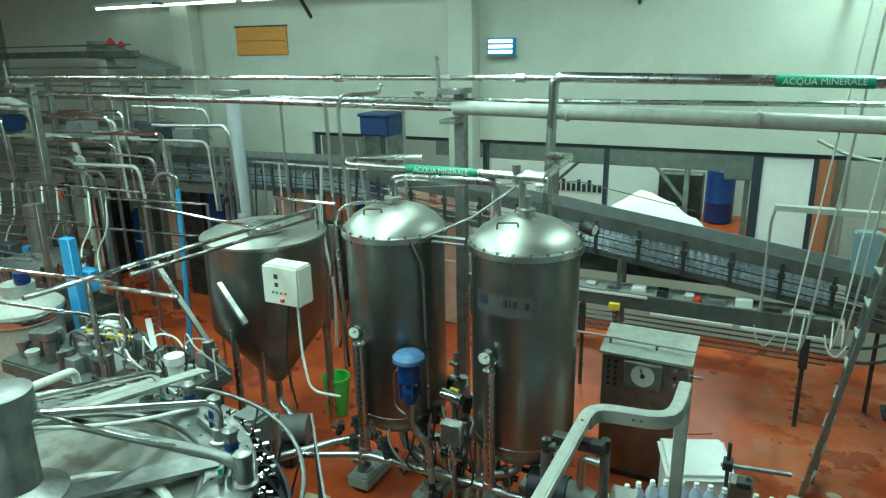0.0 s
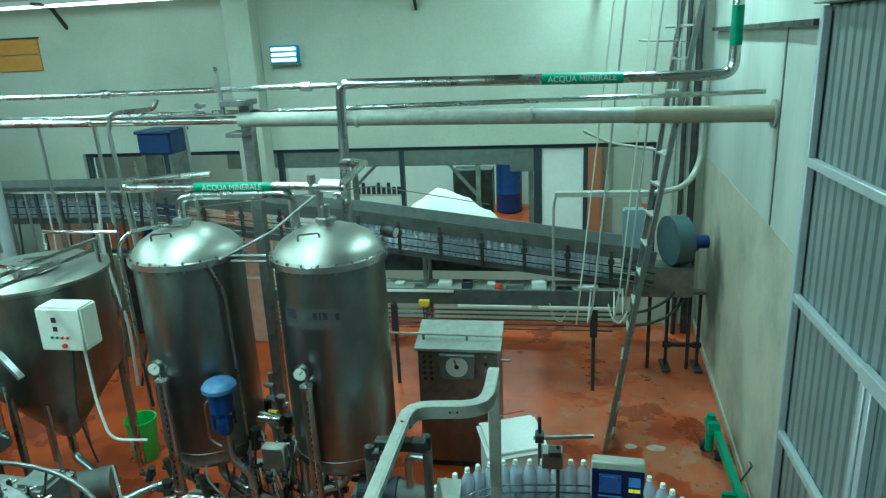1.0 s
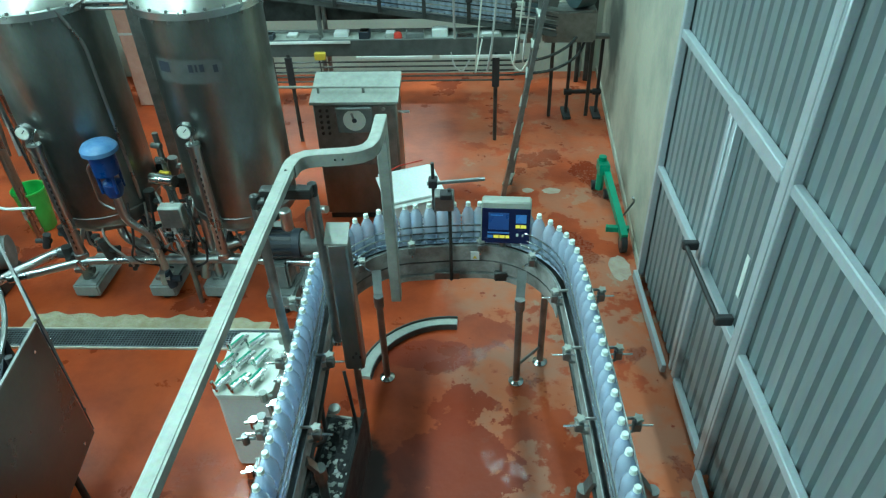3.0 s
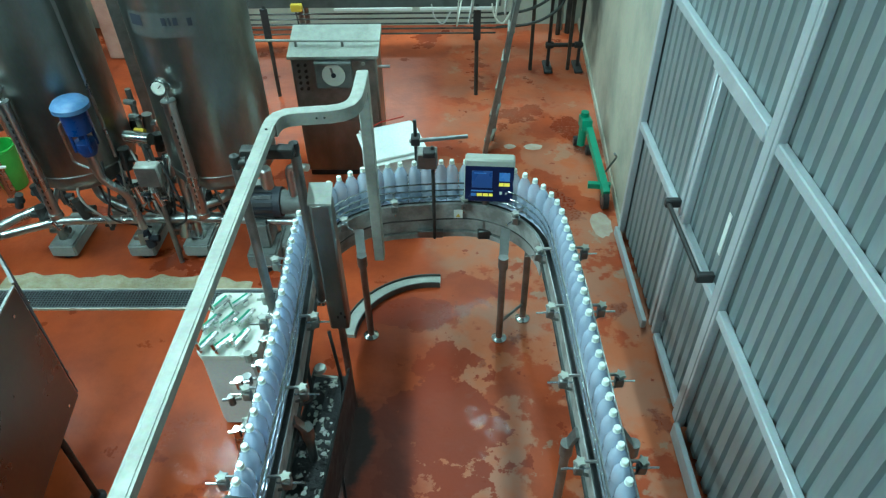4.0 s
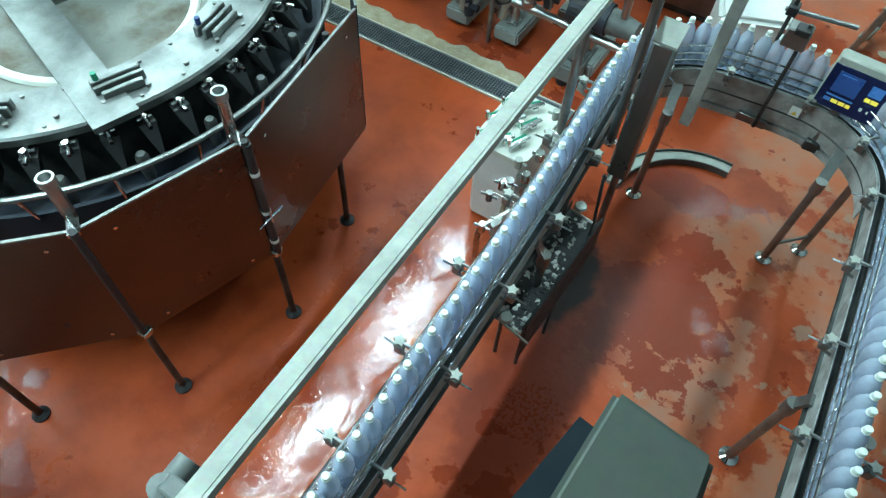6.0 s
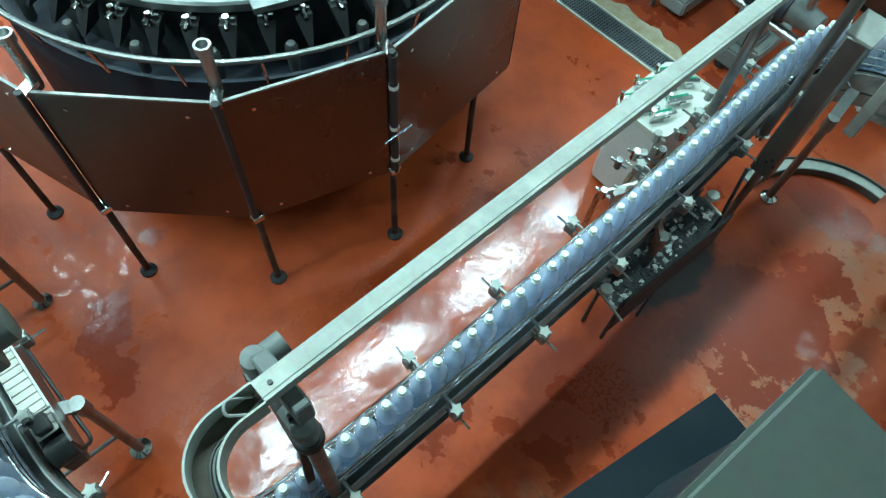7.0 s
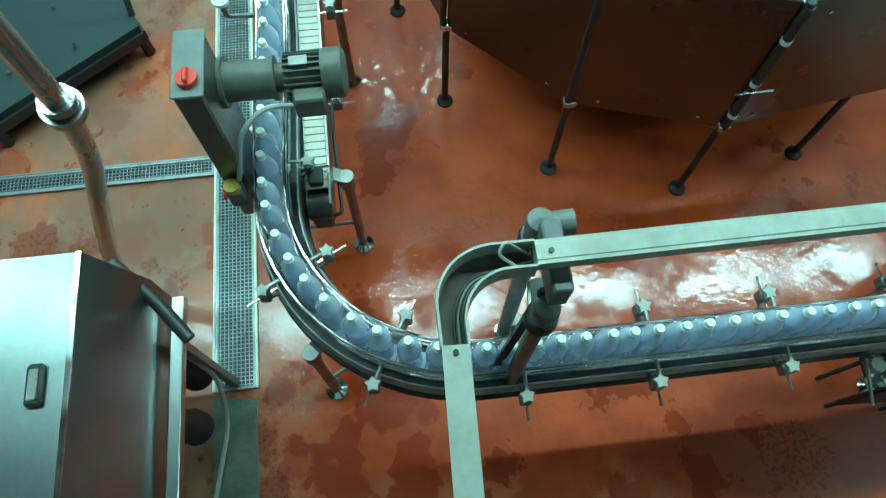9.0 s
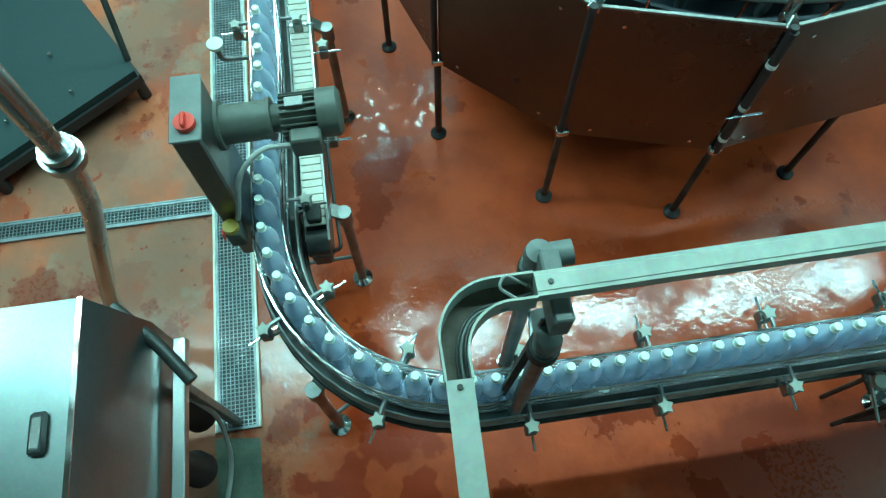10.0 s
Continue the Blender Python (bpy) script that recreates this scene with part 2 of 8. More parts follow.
def floor_material():
    """Red resin floor: worn pale patches, dark wet pools, scuffs."""
    m = mat("red_resin_floor", (0.34, 0.060, 0.022), 0.30)
    nt = m.node_tree
    bs = nt.nodes["Principled BSDF"]
    co = nt.nodes.new("ShaderNodeTexCoord")

    def noise_at(scale, detail, rough, offset):
        mp = nt.nodes.new("ShaderNodeMapping")
        mp.inputs["Location"].default_value = offset
        nt.links.new(co.outputs["Object"], mp.inputs["Vector"])
        n = nt.nodes.new("ShaderNodeTexNoise")
        n.inputs["Scale"].default_value, n.inputs["Detail"].default_value, n.inputs["Roughness"].default_value = scale, detail, rough
        nt.links.new(mp.outputs[0], n.inputs["Vector"])
        return n.outputs[0]

    def ramp(src, lo, hi, a=0.0, b=1.0):
        r = nt.nodes.new("ShaderNodeMapRange")
        r.interpolation_type = "SMOOTHSTEP"
        r.inputs["From Min"].default_value, r.inputs["From Max"].default_value = lo, hi
        r.inputs["To Min"].default_value, r.inputs["To Max"].default_value = a, b
        nt.links.new(src, r.inputs["Value"])
        return r.outputs[0]

    def math_node(op, a, b):
        n = nt.nodes.new("ShaderNodeMath")
        n.operation = op
        for k, v in enumerate((a, b)):
            if isinstance(v, (int, float)):
                n.inputs[k].default_value = v
            else:
                nt.links.new(v, n.inputs[k])
        return n.outputs[0]

    def mixed(fac, a, b):
        n = nt.nodes.new("ShaderNodeMix")
        n.data_type = "RGBA"
        nt.links.new(fac, n.inputs["Factor"])
        for key, v in (("A", a), ("B", b)):
            if isinstance(v, tuple):
                n.inputs[key].default_value = (*v, 1)
            else:
                nt.links.new(v, n.inputs[key])
        return n.outputs["Result"]

    sep = nt.nodes.new("ShaderNodeSeparateXYZ")
    nt.links.new(co.outputs["Object"], sep.inputs[0])
    def spot(x, y, kx, ky):
        dx = math_node("MULTIPLY", math_node("SUBTRACT", sep.outputs[0], x), kx)
        dy = math_node("MULTIPLY", math_node("SUBTRACT", sep.outputs[1], y), ky)
        return math_node("SQRT", math_node("ADD", math_node("MULTIPLY", dx, dx), math_node("MULTIPLY", dy, dy)), 0.0)

    # aisles that are walked on are worn paler than the floor under the machines
    aisle = math_node("MAXIMUM", ramp(math_node("ADD", sep.outputs[0], math_node("MULTIPLY", math_node("SUBTRACT", noise_at(1.7, 4, 0.6, (3.3, 8.2, 0)), ramp(sep.outputs[1], 0.9, 1.5, 0.0, 0.7)), 0.5)), 1.48, 1.75), ramp(sep.outputs[1], -0.35, -0.75))
    aisle = math_node("MULTIPLY", aisle, ramp(sep.outputs[1], 7.5, 4.6, 0.45, 1.0))
    red = mixed(ramp(noise_at(2.3, 5, 0.6, (9, 2, 0)), 0.35, 0.7), (0.42, 0.068, 0.017), (0.27, 0.037, 0.010))
    pale = mixed(ramp(noise_at(3.1, 6, 0.6, (1, 7, 0)), 0.38, 0.62), (0.50, 0.145, 0.062), (0.42, 0.185, 0.115))
    cover = ramp(noise_at(1.5, 8, 0.6, (3.1, 1.7, 0)), 0.452, 0.487, 0.10, 0.95)
    col = mixed(math_node("MULTIPLY", cover, math_node("ADD", math_node("MULTIPLY", aisle, 0.86), 0.05)), red, pale)
    grey = ramp(noise_at(2.9, 8, 0.62, (5.5, 0.3, 0)), 0.60, 0.635)
    col = mixed(math_node("MULTIPLY", grey, math_node("MULTIPLY", aisle, 0.55)), col, (0.34, 0.28, 0.21))
    south = math_node("MULTIPLY", ramp(sep.outputs[1], -0.55, -1.05), ramp(noise_at(1.1, 7, 0.6, (6.3, 3.9, 0)), 0.38, 0.60, 0.15, 0.8))
    col = mixed(south, col, (0.19, 0.115, 0.078))
    spots = math_node("MULTIPLY", ramp(noise_at(7.5, 6, 0.6, (2.7, 5.1, 0)), 0.63, 0.66), math_node("ADD", math_node("MULTIPLY", aisle, 0.75), 0.1))
    col = mixed(spots, col, (0.24, 0.030, 0.010))
    pools = ramp(noise_at(1.3, 7, 0.6, (1.2, 4.4, 0)), 0.57, 0.595)
    col = mixed(math_node("MULTIPLY", pools, 0.6), col, (0.16, 0.018, 0.007))
    # water lies in a sharp-edged puddle on the aisle between the two runs of the lane, and in runnels at the bend
    rim = noise_at(3.1, 7, 0.62, (8.1, 0.6, 0))
    puddle = ramp(math_node("ADD", spot(1.80, 2.80, 1.6, 1.05), math_node("MULTIPLY", rim, 2.6)), 1.90, 1.84)
    puddle = math_node("MAXIMUM", puddle, ramp(math_node("ADD", spot(1.50, 3.86, 2.4, 4.5), math_node("MULTIPLY", rim, 1.6)), 1.62, 1.54))
    runnel = math_node("MULTIPLY", ramp(math_node("ADD", spot(1.25, -0.25, 0.9, 2.1), math_node("MULTIPLY", rim, 1.2)), 1.40, 1.34), ramp(noise_at(3.0, 3, 0.5, (0.5, 3.3, 0)), 0.47, 0.50))
    puddle = math_node("MAXIMUM", puddle, runnel)
    col = mixed(math_node("MULTIPLY", puddle, 0.92), col, (0.25, 0.029, 0.007))
    # shade of lane and trough painted into the floor, together with black run-off
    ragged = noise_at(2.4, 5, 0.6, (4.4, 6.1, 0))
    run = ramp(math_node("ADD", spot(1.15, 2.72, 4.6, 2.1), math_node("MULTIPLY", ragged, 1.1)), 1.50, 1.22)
    soak_shade = ramp(math_node("ADD", spot(1.32, 2.05, 2.6, 0.85), math_node("MULTIPLY", ragged, 1.4)), 1.75, 1.30)
    dark = mixed(math_node("MULTIPLY", soak_shade, 0.75), col, (0.15, 0.018, 0.006))
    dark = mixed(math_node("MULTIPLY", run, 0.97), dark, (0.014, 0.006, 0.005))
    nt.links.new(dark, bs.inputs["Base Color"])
    # the strip along the lane is hosed down and shines; drops of water lie round the filler
    strip = math_node("MULTIPLY", ramp(sep.outputs[0], 0.98, 0.80), ramp(sep.outputs[0], -0.15, 0.15))
    strip = math_node("MULTIPLY", strip, ramp(sep.outputs[1], 3.1, 2.4))
    zone = math_node("MULTIPLY", strip, ramp(noise_at(2.6, 5, 0.6, (7.2, 2.0, 0)), 0.36, 0.50))
    drops = math_node("MULTIPLY", ramp(noise_at(13, 3, 0.5, (4, 1, 0)), 0.56, 0.60), ramp(spot(-1.0, 0.05, 1.6, 2.6), 1.0, 0.75))
    glitter = math_node("MULTIPLY", ramp(noise_at(45, 2, 0.5, (2, 6, 0)), 0.52, 0.56), math_node("MAXIMUM", ramp(spot(1.38, 1.82, 5.0, 4.5), 1.0, 0.6), ramp(spot(0.5, -0.62, 2.2, 4.0), 1.0, 0.7)))
    wet = math_node("MAXIMUM", math_node("MAXIMUM", zone, math_node("MULTIPLY", pools, 0.6)), math_node("MAXIMUM", drops, glitter))
    wet = math_node("MULTIPLY", wet, math_node("SUBTRACT", 1.0, math_node("MULTIPLY", run, 0.8)))
    nt.links.new(math_node("ADD", 0.24, math_node("MULTIPLY", wet, 0.32)), bs.inputs["Specular IOR Level"])
    rough = math_node("SUBTRACT", math_node("ADD", 0.33, math_node("MULTIPLY", aisle, 0.10)), math_node("MULTIPLY", wet, 0.25))
    rough = math_node("ADD", rough, ramp(noise_at(40, 4, 0.6, (0, 0, 0)), 0.3, 0.7, -0.03, 0.05))
    nt.links.new(rough, bs.inputs["Roughness"])
    bu = nt.nodes.new("ShaderNodeBump")
    bu.inputs["Strength"].default_value, bu.inputs["Distance"].default_value = 0.15, 0.01
    nt.links.new(math_node("ADD", noise_at(22, 4, 0.55, (0, 0, 0)), math_node("MULTIPLY", noise_at(5, 3, 0.5, (1, 0, 0)), 1.5)), bu.inputs["Height"])
    nt.links.new(bu.outputs[0], bs.inputs["Normal"])
    return m


FLOOR = floor_material()


# ---- mesh tools ----
class Shape:
    """Collects vertices and faces of one mesh."""

    def __init__(self):
        self.v, self.f = [], []

    def add(self, v, f):
        n = len(self.v)
        self.v += [tuple(p) for p in v]
        self.f += [tuple(i + n for i in q) for q in f]
        return self

    def box(self, x0, y0, z0, x1, y1, z1, bevel=0.0, m=None):
        bm = bmesh.new()
        bmesh.ops.create_cube(bm, size=1.0)
        for p in bm.verts:
            p.co = Vector(((x0 + x1) / 2 + p.co.x * (x1 - x0), (y0 + y1) / 2 + p.co.y * (y1 - y0), (z0 + z1) / 2 + p.co.z * (z1 - z0)))
        if bevel:
            bmesh.ops.bevel(bm, geom=bm.edges[:], offset=bevel, segments=2 if bevel > 0.012 else 1, affect="EDGES")
        return self.take(bm, m)

    def take(self, bm, m=None):
        bm.verts.index_update()
        self.add([(m @ p.co if m else p.co)[:] for p in bm.verts], [[p.index for p in q.verts] for q in bm.faces])
        bm.free()
        return self

    def cyl(self, a, b, r, r2=None, n=12, caps=True):
        a, b = Vector(a), Vector(b)
        q = (b - a).to_track_quat("Z", "Y")
        r2 = r if r2 is None else r2
        ring = [(math.cos(2 * math.pi * k / n), math.sin(2 * math.pi * k / n)) for k in range(n)]
        v = [a + q @ Vector((c * r, s * r, 0)) for c, s in ring] + [b + q @ Vector((c * r2, s * r2, 0)) for c, s in ring]
        f = [(k, (k + 1) % n, n + (k + 1) % n, n + k) for k in range(n)]
        if caps:
            f += [tuple(range(n - 1, -1, -1)), tuple(range(n, 2 * n))]
        return self.add(v, f)

    def tube(self, pts, r, n=8, fillet=0.0, closed=False):
        """A round pipe along pts, its corners rounded by fillet."""
        pts = [Vector(p) for p in pts]
        if fillet:
            out = [pts[0]]
            for a, b, c in zip(pts, pts[1:], pts[2:]):
                d = min(fillet, (a - b).length * 0.48, (c - b).length * 0.48)
                p, q = b + (a - b).normalized() * d, b + (c - b).normalized() * d
                out += [p * (1 - u) ** 2 + b * 2 * u * (1 - u) + q * u * u for u in (0, 0.2, 0.4, 0.6, 0.8, 1)]
            pts = out + [pts[-1]]
        v, f, up = [], [], None
        count = len(pts)
        for i, p in enumerate(pts):
            if closed:
                d = (pts[(i + 1) % count] - pts[i - 1]).normalized()
            else:
                d = (pts[min(i + 1, count - 1)] - pts[max(i - 1, 0)]).normalized()
            if up is None:
                up = Vector((0, 0, 1)) if abs(d.z) < 0.9 else Vector((1, 0, 0))
            side = d.cross(up).normalized()
            up = side.cross(d).normalized()
            v += [p + side * (r * math.cos(2 * math.pi * k / n)) + up * (r * math.sin(2 * math.pi * k / n)) for k in range(n)]
        last = count if closed else count - 1
        for i in range(last):
            j = (i + 1) % count
            f += [(i * n + k, i * n + (k + 1) % n, j * n + (k + 1) % n, j * n + k) for k in range(n)]
        if not closed:
            f += [tuple(range(n - 1, -1, -1)), tuple(range((count - 1) * n, count * n))]
        return self.add(v, f)

    def lathe(self, profile, n=32, at=(0, 0, 0), sx=1.0):
        """Turns (radius, height) pairs round the z axis at a place."""
        v, f = [], []
        for r, z in profile:
            v += [(at[0] + r * math.cos(2 * math.pi * k / n), at[1] + r * math.sin(2 * math.pi * k / n), at[2] + z) for k in range(n)]
        for i in range(len(profile) - 1):
            f += [(i * n + k, i * n + (k + 1) % n, (i + 1) * n + (k + 1) % n, (i + 1) * n + k) for k in range(n)]
        loop = profile[0] == profile[-1]
        if profile[0][0] > 1e-6 and not loop:
            f.append(tuple(range(n - 1, -1, -1)))
        if profile[-1][0] > 1e-6 and not loop:
            m = (len(profile) - 1) * n
            f.append(tuple(range(m, m + n)))
        return self.add(v, f)

    def ring(self, r0, r1, z0, z1, n=64, at=(0, 0), a0=0.0, a1=2 * math.pi):
        """A flat ring or a stretch of one."""
        whole = abs(a1 - a0 - 2 * math.pi) < 1e-6
        steps = n if whole else n + 1
        v, f = [], []
        for k in range(steps):
            a = a0 + (a1 - a0) * k / n
            c, s = math.cos(a), math.sin(a)
            v += [(at[0] + r * c, at[1] + r * s, z) for r, z in ((r0, z0), (r1, z0), (r1, z1), (r0, z1))]
        for k in range(n):
            j = (k + 1) % steps
            f += [(k * 4 + q, k * 4 + (q + 1) % 4, j * 4 + (q + 1) % 4, j * 4 + q) for q in range(4)]
        if not whole:
            f += [(3, 2, 1, 0), tuple(n * 4 + q for q in range(4))]
        return self.add(v, f)

    def sweep(self, path, profile, closed=False):
        """Sweeps (offset to the left of the way, height) outlines along a level path of (x, y)."""
        v, f, n, count = [], [], len(profile), len(path)
        for i, p in enumerate(path):
            a, b = path[max(i - 1, 0)], path[min(i + 1, count - 1)]
            d = Vector((b[0] - a[0], b[1] - a[1])).normalized()
            v += [(p[0] - d.y * o, p[1] + d.x * o, z) for o, z in profile]
        for i in range(count - 1):
            f += [(i * n + k, i * n + (k + 1) % n, (i + 1) * n + (k + 1) % n, (i + 1) * n + k) for k in range(n)]
        f += [tuple(range(n - 1, -1, -1)), tuple(range((count - 1) * n, count * n))]
        return self.add(v, f)

    def prism(self, poly, z0, z1):
        n = len(poly)
        v = [(x, y, z0) for x, y in poly] + [(x, y, z1) for x, y in poly]
        return self.add(v, [(k, (k + 1) % n, n + (k + 1) % n, n + k) for k in range(n)] + [tuple(range(n - 1, -1, -1)), tuple(range(n, 2 * n))])

    def slab(self, a, b, width, thick, up=(0, 0, 1)):
        """A flat bar from a to b."""
        a, b, up = Vector(a), Vector(b), Vector(up)
        d = (b - a).normalized()
        side = d.cross(up).normalized() * (width / 2)
        top = side.cross(d).normalized() * (thick / 2)
        v = [p + s * side + u * top for p in (a, b) for s, u in ((-1, -1), (1, -1), (1, 1), (-1, 1))]
        return self.add(v, [(0, 1, 5, 4), (1, 2, 6, 5), (2, 3, 7, 6), (3, 0, 4, 7), (3, 2, 1, 0), (4, 5, 6, 7)])


def mesh_of(name, shape, material, base=(0, 0, 0), sharp=38):
    me = bpy.data.meshes.new(name)
    me.from_pydata([(x - base[0], y - base[1], z - base[2]) for x, y, z in shape.v], [], shape.f)
    bm = bmesh.new()
    bm.from_mesh(me)
    bmesh.ops.recalc_face_normals(bm, faces=bm.faces[:])
    bm.to_mesh(me)
    bm.free()
    me.materials.append(material)
    me.shade_smooth()
    me.set_sharp_from_angle(angle=radians(sharp))
    return me


def thing(name, label, category, base=(0, 0, 0), group="", kind=""):
    ob = new(name)
    ob.empty_display_size = 0.1
    ob.location = base
    return tagged(ob, label, category, group, kind)


def whole(name, shape, material, label, category="", base=(0, 0, 0), group="", kind="", sharp=38):
    """A thing that is one mesh."""
    ob = new(name, mesh_of(name, shape, material, base, sharp))
    ob.location = base
    return tagged(ob, label, category, group, kind)


def part(name, shape, material, parent, label="", sharp=38):
    """One mesh under a thing or a part; its shape is given in the place's own metres."""
    base, up = Vector((0, 0, 0)), parent
    while up:
        base += up.location
        up = up.parent
    ob = new(name, mesh_of(name, shape, material, base, sharp))
    ob.parent = parent
    return tagged(ob, label)


def arc(cx, cy, r, a0, a1, n=10):
    return [(cx + r * math.cos(radians(a0 + (a1 - a0) * k / n)), cy + r * math.sin(radians(a0 + (a1 - a0) * k / n))) for k in range(n + 1)]


def along(path):
    """A function from metres along a path to place and direction."""
    p = [Vector(q) for q in path]
    s = [0.0]
    for a, b in zip(p, p[1:]):
        s.append(s[-1] + (b - a).length)

    def at(d):
        d = min(max(d, 0), s[-1] - 1e-6)
        k = max(i for i in range(len(s) - 1) if s[i] <= d)
        return p[k].lerp(p[k + 1], (d - s[k]) / (s[k + 1] - s[k])), (p[k + 1] - p[k]).normalized()

    return at, s[-1]


# ---- the hall ----
def room():
    s = Shape().box(-13, -7, -0.2, 6, 17, 0.0)
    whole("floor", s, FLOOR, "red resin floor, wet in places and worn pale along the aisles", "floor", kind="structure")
    # drains lie in the floor as shallow dark channels with grates on top
    whole("ceiling", Shape().box(-13, -7, 6.0, 6, 17, 6.2), CEILING, "plain grey concrete ceiling of the hall", "ceiling", kind="structure")
    wx0, wx1, z0, z1 = -5.3, 2.99, 0.95, 2.52
    s = Shape().box(-13, 9.3, 0, wx0, 9.55, 6).box(wx1, 9.3, 0, 6, 9.55, 6).box(wx0, 9.3, z1, wx1, 9.55, 6).box(wx0, 9.3, 0, wx1, 9.55, z0)
    whole("wall_north", s, WALLPAINT, "pale green-grey concrete wall above a long glazed partition", "wall", kind="structure")
    a, b, n = (3.30, 4.80), (3.56, 9.3), 0.25
    s = Shape().prism([a, b, (b[0] + n, b[1]), (a[0] + n, a[1])], 2.36, 6).box(3.36, -7, 3.97, 3.6, 4.8, 6).box(3.36, -7, 0, 3.6, -2.6, 3.97)
    whole("wall_east", s, PALEWALL, "whitewashed upper wall with grey runs", "wall", kind="structure")
    s = Shape().prism([(a[0] - 0.004, a[1]), (b[0] - 0.004, b[1]), (b[0] + n, b[1]), (a[0] + n, a[1])], 0, 2.36)
    whole("wall_band_east", s, SOILED, "yellowed lower wall band with black scuffs", "wall", kind="structure")
    s = Shape().prism([(3.285, 4.9), (3.53, 9.3), (3.555, 9.3), (3.30, 4.9)], 0, 0.07)
    whole("baseboard", s, SOILED, "pale soiled skirting along the wall", "skirting", kind="structure")
    # the upper east wall is clad in sheets above a steel ledge
    def face(y, d):
        return (3.30 + (y - 4.8) * 0.26 / 4.5 - d, y)
    s = Shape().prism([face(8.9, 0.075), face(8.9, -0.01), face(4.82, -0.01), face(4.82, 0.075)][::-1], 3.85, 3.89)
    whole("wall_ledge", s, DARKSTEEL, "dark steel ledge along the whitewashed wall", "ledge", kind="structure")
    s = Shape().prism([face(5.72, 0.008), face(5.72, -0.01), face(5.69, -0.01), face(5.69, 0.008)][::-1], 2.37, 3.85)
    whole("wall_trim", s, DULL, "grey joint strip between whitewashed wall sheets", "trim", kind="structure")
    whole("wall_west", Shape().box(-13.2, -7, 0, -13, 17, 6), CEILING, "plain concrete hall wall", "wall", kind="structure")
    whole("wall_south", Shape().box(-13, -7.2, 0, 6, -7, 6), CEILING, "plain concrete hall wall", "wall", kind="structure")
    whole("wall_back_room", Shape().box(-13, 16.6, 0, 6, 16.8, 6), PALEWALL, "white wall of the room behind the glass", "wall", kind="structure")
    whole("wall_back_room_side", Shape().box(4.6, 9.6, 0, 4.8, 16.6, 6), PALEWALL, "white side wall of the room behind the glass", "wall", kind="structure")
    whole("column_1", Shape().box(-2.66, 9.02, 0, -2.28, 9.296, 5.99, 0.012), WALLPAINT, "pale concrete column on the wall", "column", kind="structure")
    whole("column_2", Shape().box(-7.9, 9.02, 0, -7.5, 9.296, 5.99, 0.012), WALLPAINT, "grey concrete column on the wall", "column", kind="structure")
    whole("beam_east", Shape().box(3.20, -7, 3.97, 3.355, 4.79, 4.12, 0.01), DOORFRAME, "pale steel track above the folding door", "track", kind="structure")
    # glazed partition
    w = thing("window_1", "dark-framed glazed partition to the next room", "window", (0, 9.42, z0), kind="structure")
    fr = Shape().box(wx0, 9.36, z1 - 0.06, wx1, 9.44, z1).box(wx0, 9.36, z0, wx1, 9.44, z0 + 0.06)
    for x, d in ((wx0 + 0.03, 0.03), (-4.0, 0.03), (-2.23, 0.035), (-0.45, 0.03), (1.43, 0.055), (2.063, 0.03), (wx1 - 0.03, 0.03)):
        fr.box(x - d, 9.355, z0 + 0.06, x + d, 9.445, z1 - 0.06, 0.004)
    part("window_frame", fr, BLACKFRAME, w, "dark blue-black metal frame")
    edges = [wx0 + 0.06, -4.03, -3.97, -2.265, -2.195, -0.48, -0.42, 1.375]
    for x0, x1 in zip(edges[::2], edges[1::2]):
        p = part("pane", Shape().box(x0, 9.395, z0 + 0.06, x1, 9.403, z1 - 0.06), PANE, w)
        p.visible_shadow = False
    part("panel", Shape().box(1.485, 9.385, z0 + 0.06, 2.033, 9.41, z1 - 0.06), WHITE, w, "blank white door panel")
    p = part("pane", Shape().box(2.093, 9.395, z0 + 0.06, wx1 - 0.06, 9.403, z1 - 0.06), PANE, w)
    p.visible_shadow = False


room()


